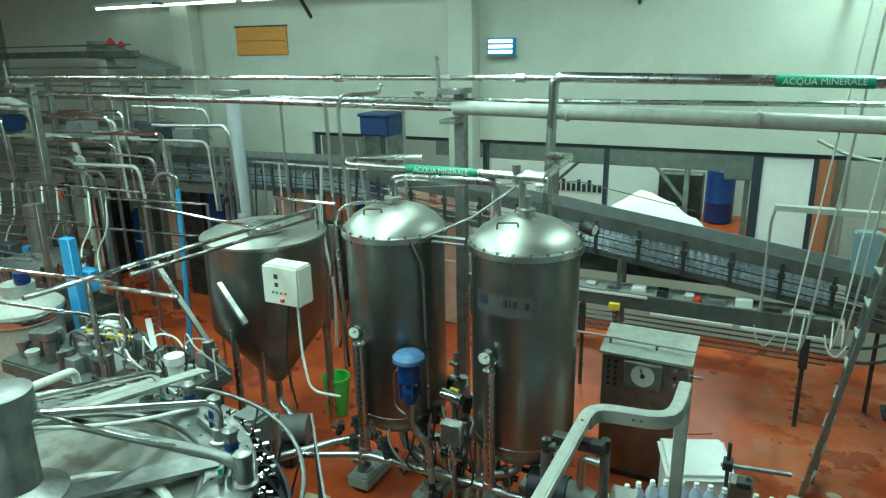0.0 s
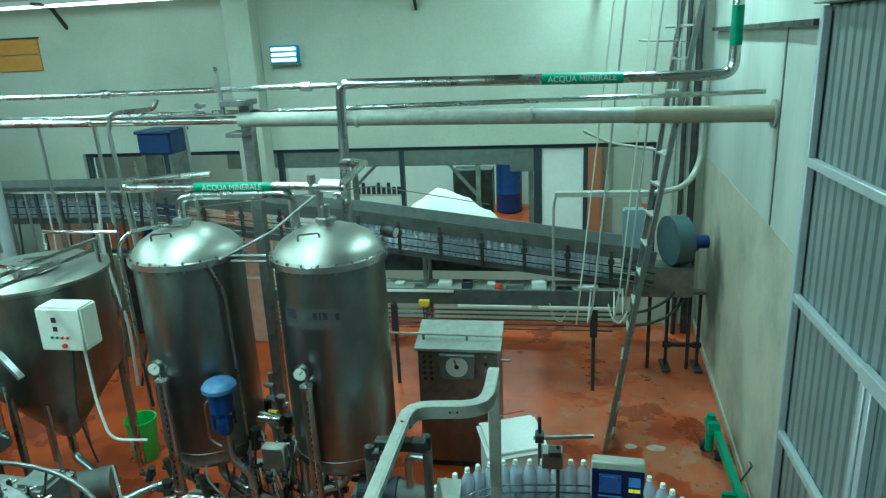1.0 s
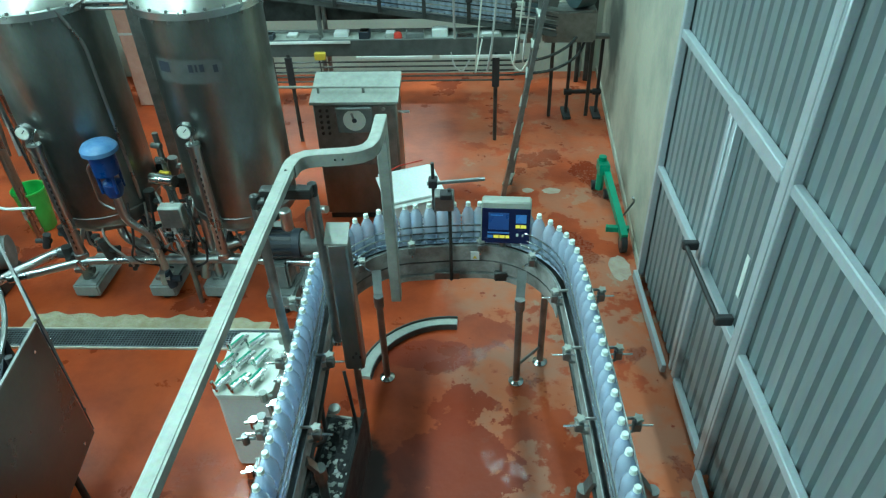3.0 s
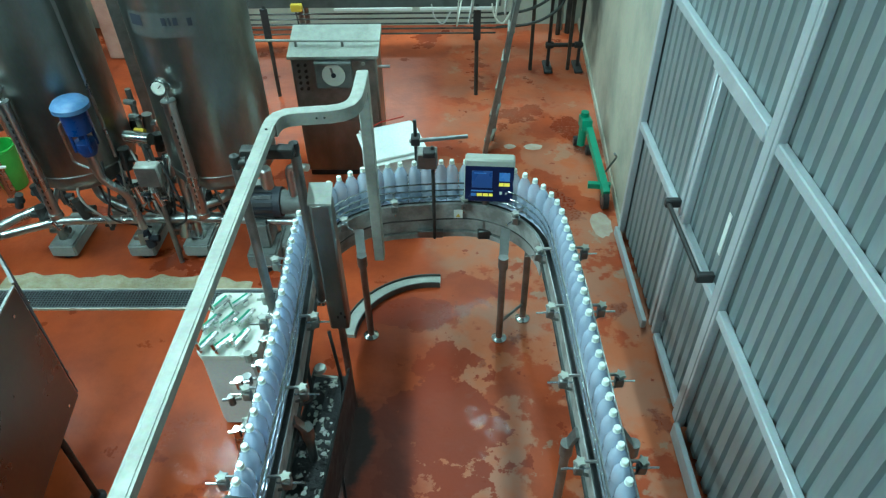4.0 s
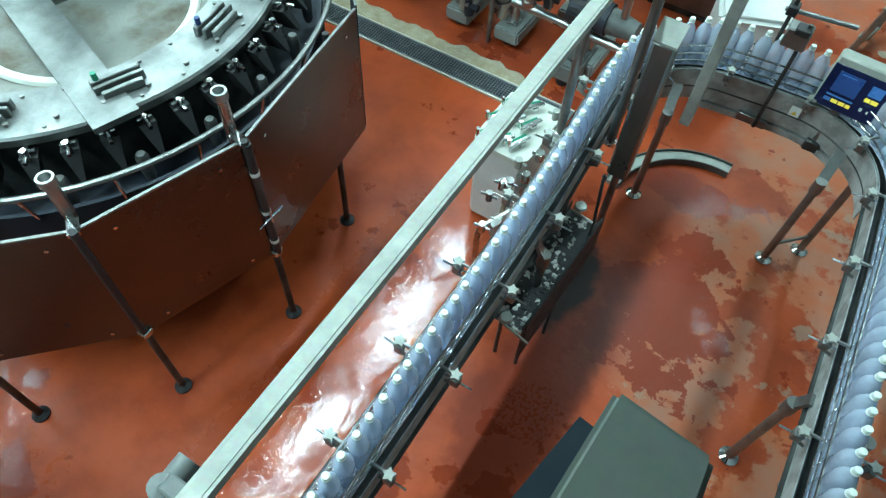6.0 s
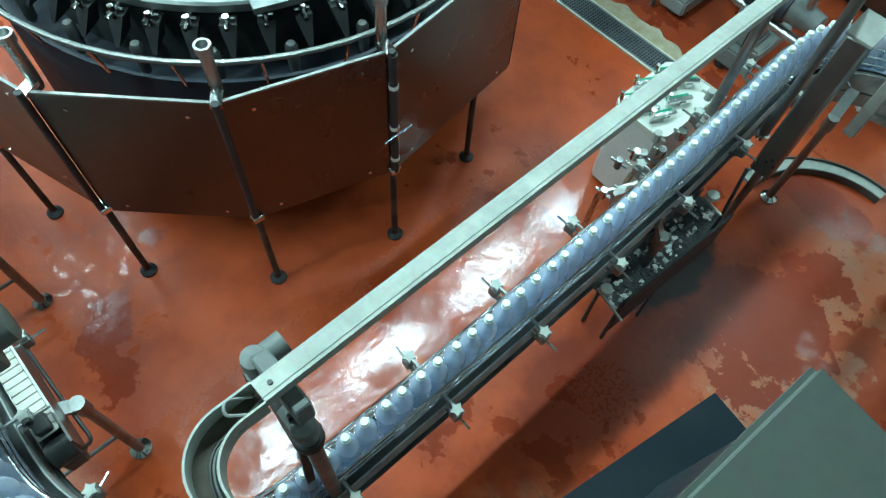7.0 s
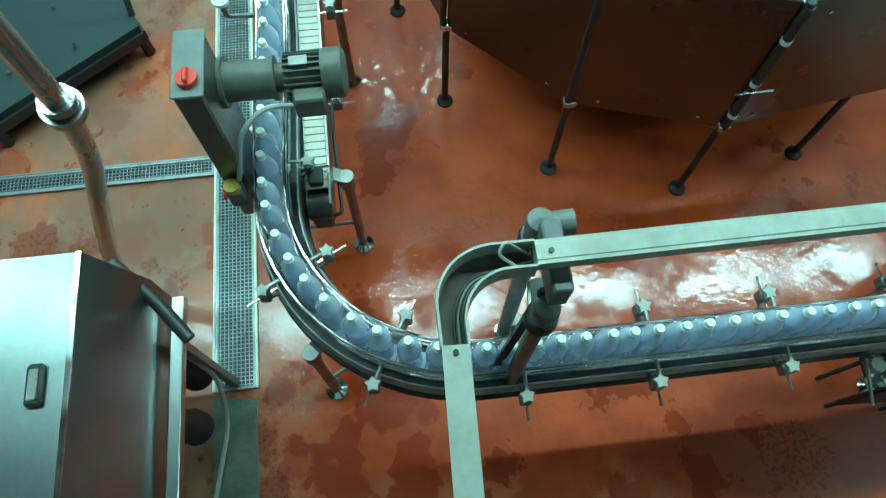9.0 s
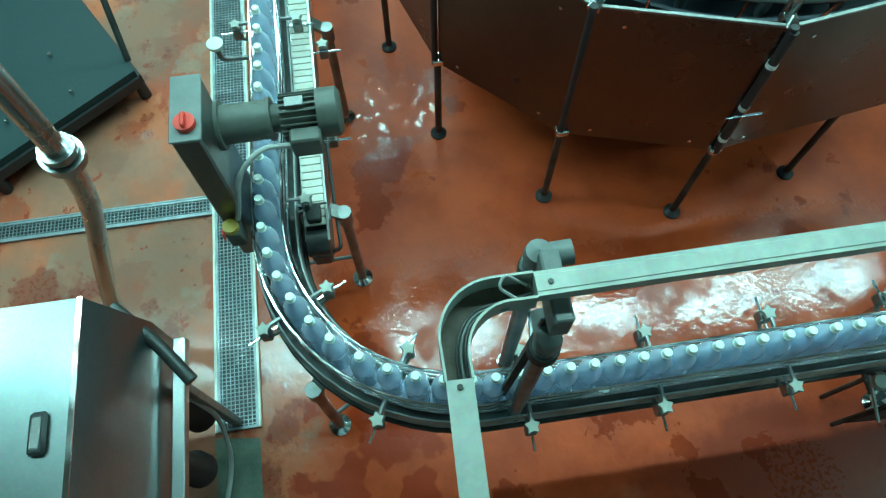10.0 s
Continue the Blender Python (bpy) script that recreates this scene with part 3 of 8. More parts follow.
def folding_door():
    """Large corrugated door with pale frame members and a wicket door."""
    x, y0, y1, top = 3.27, -2.6, 4.8, 3.96
    d = thing("door_1", "large grey corrugated steel door with pale frame and a wicket", "door", (x, y1, 0), kind="structure")
    n, v, f = int((y1 - y0) / 0.115), [], []
    prof = []
    for k in range(n):
        yy = y0 + k * 0.115
        prof += [(yy, 0.035), (yy + 0.070, 0.035), (yy + 0.080, 0.058), (yy + 0.105, 0.058)]
    prof.append((y1, 0.035))
    s = Shape()
    v = [(x + o, yy, z) for yy, o in prof for z in (0.06, top)]
    f = [(2 * i, 2 * i + 2, 2 * i + 3, 2 * i + 1) for i in range(len(prof) - 1)]
    s.add(v, f)
    s.box(x + 0.07, y0, 0.02, x + 0.09, y1, top)
    part("door_leaf", s, DOORSHEET, d)
    def member(yy0, z0, yy1, z1, out=0.0):
        return part("frame_bar", Shape().box(x - 0.012 - out, yy0, z0, x + 0.034, yy1, z1, 0.006), DOORFRAME, d)
    for z in (1.09, 2.125, 3.03):
        for ya, yb in ((y0, 0.99), (1.08, 2.795), (2.905, 4.76)):
            member(ya, z - 0.03, yb, z + 0.03)
    part("frame_bar", Shape().box(x - 0.02, 2.915, 2.08, x + 0.03, 3.68, 2.17, 0.006), DOORFRAME, d)
    for yy, wd in ((4.78, 0.03), (2.85, 0.055), (1.035, 0.045), (-0.8, 0.045)):
        member(yy - wd, 0.06, yy + wd, top, 0.004)
    part("frame_bar", Shape().box(x - 0.014 - 0.004, 2.82, 0.06, x, 2.835, top, 0.003), DOORSHEET, d)
    member(3.53, 0.12, 3.58, 2.075, 0.002)
    member(3.61, 0.12, 3.66, 2.075, 0.002)
    member(2.915, 0.10, 3.52, 0.15)
    part("kick_rail", Shape().box(x - 0.05, y0, 0.02, x - 0.014, 2.78, 0.14, 0.006).box(x - 0.05, 3.68, 0.02, x - 0.014, 4.78, 0.10, 0.006), DOORFRAME, d, "pale bottom rail of the door")
    bar = part("panic_bar", Shape().tube([(x - 0.09, 2.93, 1.215), (x - 0.09, 3.66, 1.20)], 0.015, 10), BLACK, d, "black push bar across the wicket")
    for yy, zz in ((2.95, 1.215), (3.64, 1.20)):
        part("bracket", Shape().box(x - 0.11, yy - 0.022, zz - 0.03, x - 0.013, yy + 0.022, zz + 0.03, 0.008), BLACK, bar)
    part("sticker", Shape().box(x + 0.028, 3.05, 1.28, x + 0.032, 3.09, 1.55), WHITE, d, "thin white sticker")


folding_door()


def grate(name, x0, y0, x1, y1, label, bars=0.021):
    """A drain channel: dark pit, frame and a woven grate just above the floor."""
    g = thing(name, label, "drain", ((x0 + x1) / 2, (y0 + y1) / 2, 0), kind="structure")
    part("pit", Shape().box(x0 + 0.008, y0 + 0.008, 0.001, x1 - 0.008, y1 - 0.008, 0.005), PIT, g)
    fr = Shape().box(x0, y0, 0.001, x1, y0 + 0.014, 0.016).box(x0, y1 - 0.014, 0.001, x1, y1, 0.016)
    fr.box(x0, y0 + 0.014, 0.001, x0 + 0.014, y1 - 0.014, 0.016).box(x1 - 0.014, y0 + 0.014, 0.001, x1, y1 - 0.014, 0.016)
    part("grate_frame", fr, GRATE, g)
    wide = (x1 - x0) > (y1 - y0)
    for lo in (True, False):
        if wide:
            e = Shape().box(x0, y0 - 0.013, 0.001, x1, y0 - 0.001, 0.019) if lo else Shape().box(x0, y1 + 0.001, 0.001, x1, y1 + 0.013, 0.019)
        else:
            e = Shape().box(x0 - 0.009, y0, 0.001, x0 - 0.001, y1, 0.019) if lo else Shape().box(x1 + 0.001, y0, 0.001, x1 + 0.009, y1, 0.019)
        part("edging", e, EDGING if min(x1 - x0, y1 - y0) > 0.15 else GRATE, g, "worn edge strip")
    s = Shape()
    x = x0 + 0.014 + bars / 2
    while x < x1 - 0.014:
        s.box(x - 0.0016, y0 + 0.014, 0.006, x + 0.0016, y1 - 0.014, 0.014)
        x += bars
    y = y0 + 0.014 + bars / 2
    while y < y1 - 0.014:
        s.box(x0 + 0.014, y - 0.0016, 0.007, x1 - 0.014, y + 0.0016, 0.0135)
        y += bars
    tagged(part("grate", s, GRATE, g), kind="stuff")


grate("floor_drain_1", -2.6, -1.005, 0.745, -0.80, "zinc grating over a floor drain beside the conveyor")
grate("floor_drain_2", -4.2, 3.90, 0.55, 4.10, "slotted zinc drain in front of the tanks", 0.024)
grate("floor_drain_3", -0.62, -4.5, -0.51, -1.02, "narrow zinc drain running into the larger one")
s = Shape()
v, f = [], []
for k in range(61):
    x = -1.80 + k * 0.034
    lo = 4.105 + 0.012 * noise.noise(Vector((x * 7, 0.3, 0)))
    hi = lo + max(0.01, 0.17 + 0.10 * noise.noise(Vector((x * 2.3, 4.1, 0))) + 0.06 * noise.noise(Vector((x * 9, 1.7, 0))) - 0.10 * max(0.0, (x + 0.3)))
    v += [(x, lo, 0.002), (x, lo * 0.6 + hi * 0.4, 0.007 + 0.003 * noise.noise(Vector((x * 20, 2, 0)))), (x, hi, 0.0015)]
for k in range(60):
    f += [(k * 3, k * 3 + 1, k * 3 + 4, k * 3 + 3), (k * 3 + 1, k * 3 + 2, k * 3 + 5, k * 3 + 4)]
s.add(v, f)
whole("limescale", s, LIMESCALE, "yellowish limescale crust along the drain", "limescale", kind="structure")
whole("floor_patch", Shape().prism([(0.77, -1.02), (0.80, -0.80), (1.9, -0.79), (1.85, -1.0)], 0.0005, 0.003), mat("mossy_concrete", (0.16, 0.19, 0.15), 0.55, 0, (0.07, 0.10, 0.07), 7, 0.8, 0.3, 50), "dark damp concrete filling at the drain's end", "floor patch", kind="structure")


def battens():
    """Fluorescent battens under the ceiling in rows along the hall, and one on the far wall."""
    # the pair at x 2.3 is added, unseen, to brighten the east side
    for x, y in [(x, y) for x in (-8.6, -4.9, -1.2, 2.3) for y in (-3.4, -1.5, 0.4, 2.3, 4.2, 6.1, 8.0) if not (x < -4 and y > 7) and not (x < -8 and y > 6) and not (x > 2 and y < 6) and not (x == -1.2 and y > 7)]:
        t = thing("batten_lamp", "unseen white fluorescent batten under the ceiling, lit", "ceiling lamp", (x, y, 5.4), "battens")
        part("housing", Shape().box(x - 0.09, y - 0.8, 5.42, x + 0.09, y + 0.8, 5.48, 0.01), WHITE, t)
        for o in (-0.045, 0.045):
            part("tube", Shape().cyl((x + o, y - 0.75, 5.40), (x + o, y + 0.75, 5.40), 0.018, n=8), GLOW, t)
        for o in (-0.6, 0.6):
            part("rod", Shape().cyl((x, y + o, 5.48), (x, y + o, 6.0), 0.006, n=6), DULL, t)
        lamp = bpy.data.lights.new("batten_light", "AREA")
        lamp.shape, lamp.size, lamp.size_y, lamp.energy, lamp.color = "RECTANGLE", 0.16, 1.5, LAMP_WATTS, LAMP_COLOUR
        ob = new("batten_light", lamp)
        ob.location = (x, y, 5.37)
    for x0, x1 in ((-9.6, -6.3), (-6.2, -2.72)):
        t = thing("wall_batten_lamp", "long fluorescent strip on brackets along the wall", "wall lamp", (x0, 9.0, 4.5), "wall battens")
        part("housing", Shape().box(x0, 8.86, 4.60, x1, 8.98, 4.66, 0.01), WHITE, t)
        part("tube", Shape().cyl((x0 + 0.03, 8.92, 4.58), (x1 - 0.03, 8.92, 4.58), 0.02, n=8), DIMGLOW, t)
    for x in (-7.9, -5.15, -2.66, -0.11, 2.2):
        s = Shape().slab((x, 9.0, 4.62), (x, 9.3, 4.30), 0.05, 0.03, (1, 0, 0)).slab((x, 8.7, 4.60), (x, 9.3, 4.60), 0.05, 0.04)
        whole("wall_bracket", s, DARKSTEEL, "dark steel bracket high on the wall", "bracket", (x, 9.3, 4.4), "wall brackets")
    # unseen lamps added to brighten the room behind the glass
    for y in (10.7, 14.5):
        for x in (-3.0, 0.6):
            t = thing("batten_lamp", "unseen white fluorescent batten under the ceiling, lit", "ceiling lamp", (x, y, 5.9), "battens")
            part("housing", Shape().box(x - 0.8, y - 0.09, 5.92, x + 0.8, y + 0.09, 6.0, 0.01), WHITE, t)
            part("tube", Shape().cyl((x - 0.75, y, 5.90), (x + 0.75, y, 5.90), 0.018, n=8), GLOW, t)
            lamp = bpy.data.lights.new("batten_light", "AREA")
            lamp.shape, lamp.size, lamp.size_y, lamp.energy, lamp.color = "RECTANGLE", 1.5, 0.16, LAMP_WATTS * 2.7, LAMP_COLOUR
            ob = new("batten_light", lamp)
            ob.location = (x, y, 5.87)


battens()


# ---- bottle conveyor ----
BELT_Z = 0.93
LANE = [(-7.4, -0.46), (-4.2, -0.46), (-2.0, -0.46), (-0.6, -0.455), (0.1, -0.48)] + arc(0.2, 0.28, 0.76, -90, -2, 14) + [(0.965, 0.9), (0.965, 1.8), (0.955, 2.5), (0.93, 3.0)] \
    + arc(1.52, 3.44, 0.615, 184, 92, 10) + [(1.70, 4.075)] + arc(1.90, 3.47, 0.615, 92, 4, 12) + [(2.54, 3.0), (2.565, 2.0), (2.585, 0.5), (2.60, -1.0), (2.60, -3.5)]
lane_at, LANE_LENGTH = along(LANE)


def round_profile(o, z, r, n=6):
    return [(o + r * math.cos(2 * math.pi * k / n), z + r * math.sin(2 * math.pi * k / n)) for k in range(n)]


def star_knob(p, d, parent):
    """A clamp: rod through the side, a block and a pale star knob."""
    p, d = Vector(p), Vector(d)
    part("clamp_rod", Shape().cyl(p, p + d * 0.13, 0.006, n=6), CHROME, parent)
    q = p + d * 0.05 + Vector((0, 0, 0.0))
    part("clamp_block", Shape().box(q.x - 0.022, q.y - 0.022, q.z - 0.03, q.x + 0.022, q.y + 0.022, q.z + 0.03, 0.006), DULL, parent)
    s, c = Shape(), p + d * 0.05 + Vector((0, 0, 0.045))
    v, n = [], 10
    for z in (0, 0.018):
        v += [(c.x + (0.03 if k % 2 else 0.018) * math.cos(2 * math.pi * k / n), c.y + (0.03 if k % 2 else 0.018) * math.sin(2 * math.pi * k / n), c.z + z) for k in range(n)]
    s.add(v, [(k, (k + 1) % n, n + (k + 1) % n, n + k) for k in range(n)] + [tuple(range(n - 1, -1, -1)), tuple(range(n, 2 * n))])
    part("star_knob", s, GALV, parent, "pale star-shaped clamp knob")


def conveyor():
    c = thing("bottle_conveyor", "stainless bottle conveyor on tube legs with guide rails", "conveyor", (0.96, 1.5, 0))
    w = 0.085
    for side in (-1, 1):
        s = Shape().sweep(LANE, [(side * w, BELT_Z - 0.13), (side * (w + 0.006), BELT_Z - 0.13), (side * (w + 0.006), BELT_Z + 0.015), (side * w, BELT_Z + 0.015)])
        part("side_plate", s, SIDESTEEL, c)
        s = Shape().sweep(LANE, round_profile(side * (w + 0.012), BELT_Z - 0.115, 0.012))
        part("edge_strip", s, DARKSTEEL, c, "dark lower edge strip")
        for z in (0.05, 0.10, 0.155):
            part("guide_rail", Shape().sweep(LANE, round_profile(side * 0.060, BELT_Z + z, 0.0065)), CHROME, c, "bright round guide rail")
    part("slide_bed", Shape().sweep(LANE, [(-w, BELT_Z - 0.05), (w, BELT_Z - 0.05), (w, BELT_Z - 0.04), (-w, BELT_Z - 0.04)]), DARKSTEEL, c)
    # chain plates
    pl, d = Shape(), 0.0
    while d < LANE_LENGTH - 0.05:
        p, t = lane_at(d)
        nrm = Vector((-t.y, t.x))
        a, b = p - t * 0.0175, p + t * 0.0175
        v = [(q.x + nrm.x * o, q.y + nrm.y * o, z) for q in (a, b) for o in (-0.041, 0.041) for z in (BELT_Z - 0.006, BELT_Z - 0.001)]
        pl.add(v, [(1, 3, 7, 5), (0, 4, 6, 2), (0, 1, 5, 4), (2, 6, 7, 3), (0, 2, 3, 1), (4, 5, 7, 6)])
        d += 0.038
    tagged(part("chain", pl, CHAIN, c, "steel chain plates"), kind="stuff")
    # brackets and clamps that hold the guide rails
    d = 5.0
    while d < LANE_LENGTH - 2:
        p, t = lane_at(d)
        nrm = Vector((-t.y, t.x, 0))
        for side in (-1, 1):
            o = nrm * side
            base = Vector((p.x, p.y, 0)) + o * (w + 0.008)
            part("rail_holder", Shape().tube([base + Vector((0, 0, BELT_Z - 0.03)), base + o * 0.05 + Vector((0, 0, BELT_Z - 0.01)), base + o * 0.05 + Vector((0, 0, BELT_Z + 0.085)), base - o * 0.03 + Vector((0, 0, BELT_Z + 0.085))], 0.009, 6, 0.03), DULL, c)
            star_knob(base + o * 0.0 + Vector((0, 0, BELT_Z + 0.03)), o, c)
        d += 0.49
    # legs: foot point and the point on the lane that they carry
    for fx, fy, tx, ty in ((-1.064, -0.195, -1.10, -0.36), (0.018, -0.203, -0.02, -0.38), (0.797, -0.396, 0.70, -0.28), (1.101, 2.29, 1.05, 2.27), (0.80, 2.32, 0.86, 2.30), (1.245, 3.623, 1.22, 3.78), (2.18, 3.598, 2.20, 3.78),
                          (2.365, 3.794, 2.33, 3.80), (2.42, 2.2, 2.46, 2.2), (2.75, 2.2, 2.68, 2.2), (2.44, 0.6, 2.48, 0.6), (2.78, 0.6, 2.70, 0.6)):
        leg = part("leg", Shape().cyl((fx, fy, 0.02), (fx, fy, 0.78), 0.024, n=12), DULL, c)
        part("foot", Shape().lathe([(0.055, 0.0), (0.055, 0.012), (0.025, 0.03), (0.02, 0.06)], 16, (fx, fy, 0.001)), CHROME, leg, "round levelling foot")
        dx, dy = tx - fx, ty - fy
        part("bracket", Shape().slab((fx, fy, 0.76), (tx, ty, 0.88), 0.06, 0.02), DULL, leg)
        part("collar", Shape().cyl((fx, fy, 0.70), (fx, fy, 0.79), 0.034, n=12), DULL, leg)
    for a, b in (((2.18, 3.598, 0.17), (2.365, 3.794, 0.17)), ((0.018, -0.203, 0.3), (0.02, -0.5, 0.3)), ((-1.064, -0.195, 0.3), (-1.06, -0.5, 0.3)), ((0.797, -0.396, 0.25), (0.68, -0.18, 0.25)), ((0.80, 2.32, 0.3), (1.101, 2.29, 0.3))):
        part("stretcher", Shape().cyl(a, b, 0.011, n=8), DULL, c)
    part("under_frame", Shape().sweep([p for p in LANE if p[1] > 3.55 and 1.3 < p[0] < 2.25], [(-0.11, 0.66), (-0.07, 0.66), (-0.07, 0.70), (-0.11, 0.70)]).sweep([p for p in LANE if p[1] > 3.3 and 1.0 < p[0] < 2.6], [(-0.105, 0.72), (-0.097, 0.72), (-0.097, 0.945), (-0.105, 0.945)]), SIDESTEEL, c, "curved inner apron of the conveyor")
    warn = part("warning_sticker", Shape().box(1.855, 3.952, 0.84, 1.915, 3.956, 0.91), WHITE, c, "white and yellow warning sticker")
    part("triangle", Shape().add([(1.868, 3.950, 0.852), (1.902, 3.950, 0.852), (1.885, 3.950, 0.882)], [(0, 1, 2)]), YELLOW, warn)


conveyor()

BOTTLE_STEP, BOTTLE_SPEED = 0.1075, 0.452


def bottle_master():
    prof = [(0.0, 0.012), (0.016, 0.008), (0.028, 0.0), (0.042, 0.004), (0.0455, 0.016)]
    for k in range(7):
        z = 0.030 + k * 0.019
        prof += [(0.0455, z), (0.0438, z + 0.008), (0.0455, z + 0.016)]
    prof += [(0.0455, 0.185), (0.0435, 0.205), (0.036, 0.232), (0.022, 0.258), (0.0140, 0.270), (0.0135, 0.288), (0.0, 0.288)]
    b = new("bottle", mesh_of("bottle", Shape().lathe(prof, 14), BOTTLE, sharp=60))
    tagged(b, "clear plastic water bottle with a pale cap", "bottle", "bottles on the conveyor")
    part("cap", Shape().lathe([(0.0155, 0.281), (0.0165, 0.283), (0.0165, 0.298), (0.0145, 0.302), (0.0, 0.302)], 12), CAP, b)
    part("neck_ring", Shape().lathe([(0.014, 0.274), (0.0185, 0.275), (0.0185, 0.279), (0.014, 0.280)], 12), CAP, b)
    return b


BOTTLES = []
FIRST = 0.35


PACK_FROM, PACK = 8.6, 0.80


def lane_place(d):
    """Where a bottle stands that has run d metres of free lane: past the bend the queue is packed closer and slower."""
    return lane_at(d if d < PACK_FROM else PACK_FROM + (d - PACK_FROM) * PACK)


def bottles():
    rng = random.Random(4)
    run = PACK_FROM + (LANE_LENGTH - PACK_FROM) / PACK
    count = int((run - 0.3 - BOTTLE_SPEED * 10 - FIRST) / BOTTLE_STEP)
    master = bottle_master()
    for k in range(count):
        ob = master if k == 0 else copy_thing(master, pose(0, 0, 0))
        BOTTLES.append((ob, FIRST + k * BOTTLE_STEP + rng.uniform(-0.010, 0.010)))


bottles()


# ---- dried puddles ----
def dried_puddles():
    chalk = mat("dried_lime_puddle", (0.52, 0.44, 0.36), 0.6, 0.0, (0.45, 0.33, 0.26), 9, 0.8, 0.2, 40, sharp=(0.40, 0.60))
    rng = random.Random(14)
    for x, y, r, st in PUDDLES:
        n = 22
        poly = [(x + r * (0.85 + 0.22 * rng.random()) * math.cos(2 * math.pi * k / n), y + st * r * (0.85 + 0.22 * rng.random()) * math.sin(2 * math.pi * k / n)) for k in range(n)]
        whole("dried_puddle", Shape().prism(poly, 0.0005, 0.002), chalk, "whitish dried puddle on the red floor", "puddle", (x, y, 0), "dried puddles")


PUDDLES = [(3.14, 4.92, 0.10, 1.8), (2.66, 6.19, 0.10, 0.6), (2.42, 6.20, 0.06, 0.8)]
dried_puddles()


# ---- filling machine ----
FC = (-1.67, 1.88)


def polar(r, deg, z=0.0):
    return (FC[0] + r * math.cos(radians(deg)), FC[1] + r * math.sin(radians(deg)), z)


def filler():
    f = thing("filling_machine", "round stainless bottle filler with steel guard panels on black legs", "filling machine", (FC[0], FC[1], 0))
    ring = [(-2.84, 0.66), (-2.30, 0.264), (-1.57, 0.133), (-0.86, 0.352), (-0.335, 0.892), (-0.121, 1.60), (-0.262, 2.60), (-0.93, 3.36)]
    for k, (a, b) in enumerate(zip(ring, ring[1:])):
        a, b = Vector(a), Vector(b)
        d = (b - a).normalized()
        n = Vector((d.y, -d.x))
        p, q = a + d * 0.012, b - d * 0.012
        z0, z1 = 0.66, 1.50
        s = Shape()
        v = []
        for o in (0.0, 0.006):
            m = n * o
            v += [(p.x + m.x, p.y + m.y, z0), (q.x + m.x, q.y + m.y, z0), (q.x + m.x, q.y + m.y, z1), (p.x + m.x, p.y + m.y, z1)]
        s.add(v, [(0, 1, 2, 3), (7, 6, 5, 4), (0, 4, 5, 1), (1, 5, 6, 2), (2, 6, 7, 3), (3, 7, 4, 0)])
        # the last panel's dark inner reflection is put into its colour
        g = part("guard_panel", s, DARKBLUE if k >= 6 else PANEL, f, "guard panel with a dark reflection put into its colour" if k >= 6 else "brushed steel guard panel")
        part("top_edge", Shape().slab((p.x, p.y, z1 + 0.004), (q.x, q.y, z1 + 0.004), 0.014, 0.010), DULL, g, "folded top edge")
        for e, z in ((0.12, 0.72), (0.12, 1.42), (-0.12, 0.72), (-0.12, 1.42)):
            c = (p if e > 0 else q) + d * e
            part("rivet", Shape().cyl((c.x, c.y, z), (c.x + n.x * 0.012, c.y + n.y * 0.012, z), 0.009, n=8), CHROME, g)
    part("port_hole", Shape().cyl((-0.204, 1.86, 0.98), (-0.196, 1.86, 0.98), 0.026, n=14), BLACK, f, "round rubber plug")
    part("port_hole", Shape().cyl((-0.53, 0.70, 0.86), (-0.520, 0.692, 0.86), 0.02, n=14), BLACK, f, "round rubber plug")
    for x, y in [(-2.30, 0.264), (-1.57, 0.133), (-0.86, 0.352), (-0.335, 0.892), (-0.121, 1.60), (-0.268, 2.337)]:
        inward = (Vector(FC) - Vector((x, y))).normalized()
        leg = part("leg", Shape().cyl((x, y, 0.02), (x, y, 0.70), 0.019, n=12), DARKSTEEL, f, "dark tube leg")
        part("foot", Shape().lathe([(0.048, 0), (0.048, 0.014), (0.022, 0.034), (0.019, 0.07)], 14, (x, y, 0.001)), BLACK, leg, "round black levelling foot")
        part("clamp", Shape().box(x - 0.035, y - 0.03, 0.66, x + 0.035, y + 0.03, 0.70, 0.006), CHROME, leg)
        out = -inward * 0.018
        part("post", Shape().cyl((x + out.x, y + out.y, 0.66), (x + out.x, y + out.y, 1.52), 0.017, n=10), BLACK, f, "slim dark guard post")
        if (x, y) != (-0.268, 2.337):
            i2 = inward * 0.07
            tip = part("post_sleeve", Shape().lathe([(0.022, 1.46), (0.026, 1.48), (0.026, 1.70), (0.034, 1.705), (0.034, 1.745), (0.024, 1.745), (0.024, 1.70)], 14, (x + i2.x, y + i2.y, 0)), STEEL, f, "open steel tube end")
            part("fork", Shape().slab((x + i2.x, y + i2.y, 1.50), (x + out.x, y + out.y, 1.50), 0.05, 0.02), CHROME, tip)
    tp = part("taped_post", Shape().cyl((-0.100, 1.600, 0.68), (-0.100, 1.600, 1.50), 0.021, n=12), BLACK, f, "black post with white bands and a cross rod")
    for z in (0.78, 1.02, 1.30):
        part("white_band", Shape().cyl((-0.100, 1.600, z), (-0.100, 1.600, z + 0.022), 0.0235, n=12), WHITE, tp)
    part("cross_rod", Shape().cyl((-0.075, 1.515, 1.00), (-0.075, 1.685, 1.00), 0.006, n=6).cyl((-0.075, 1.60, 0.96), (-0.075, 1.60, 1.05), 0.005, n=6), CHROME, tp)
    part("skirt", Shape().lathe([(1.34, 0.60), (1.36, 0.60), (1.36, 1.30), (1.34, 1.30), (1.34, 0.60)], 72, (*FC, 0)), DARKBLUE, f, "dark inner skirt")
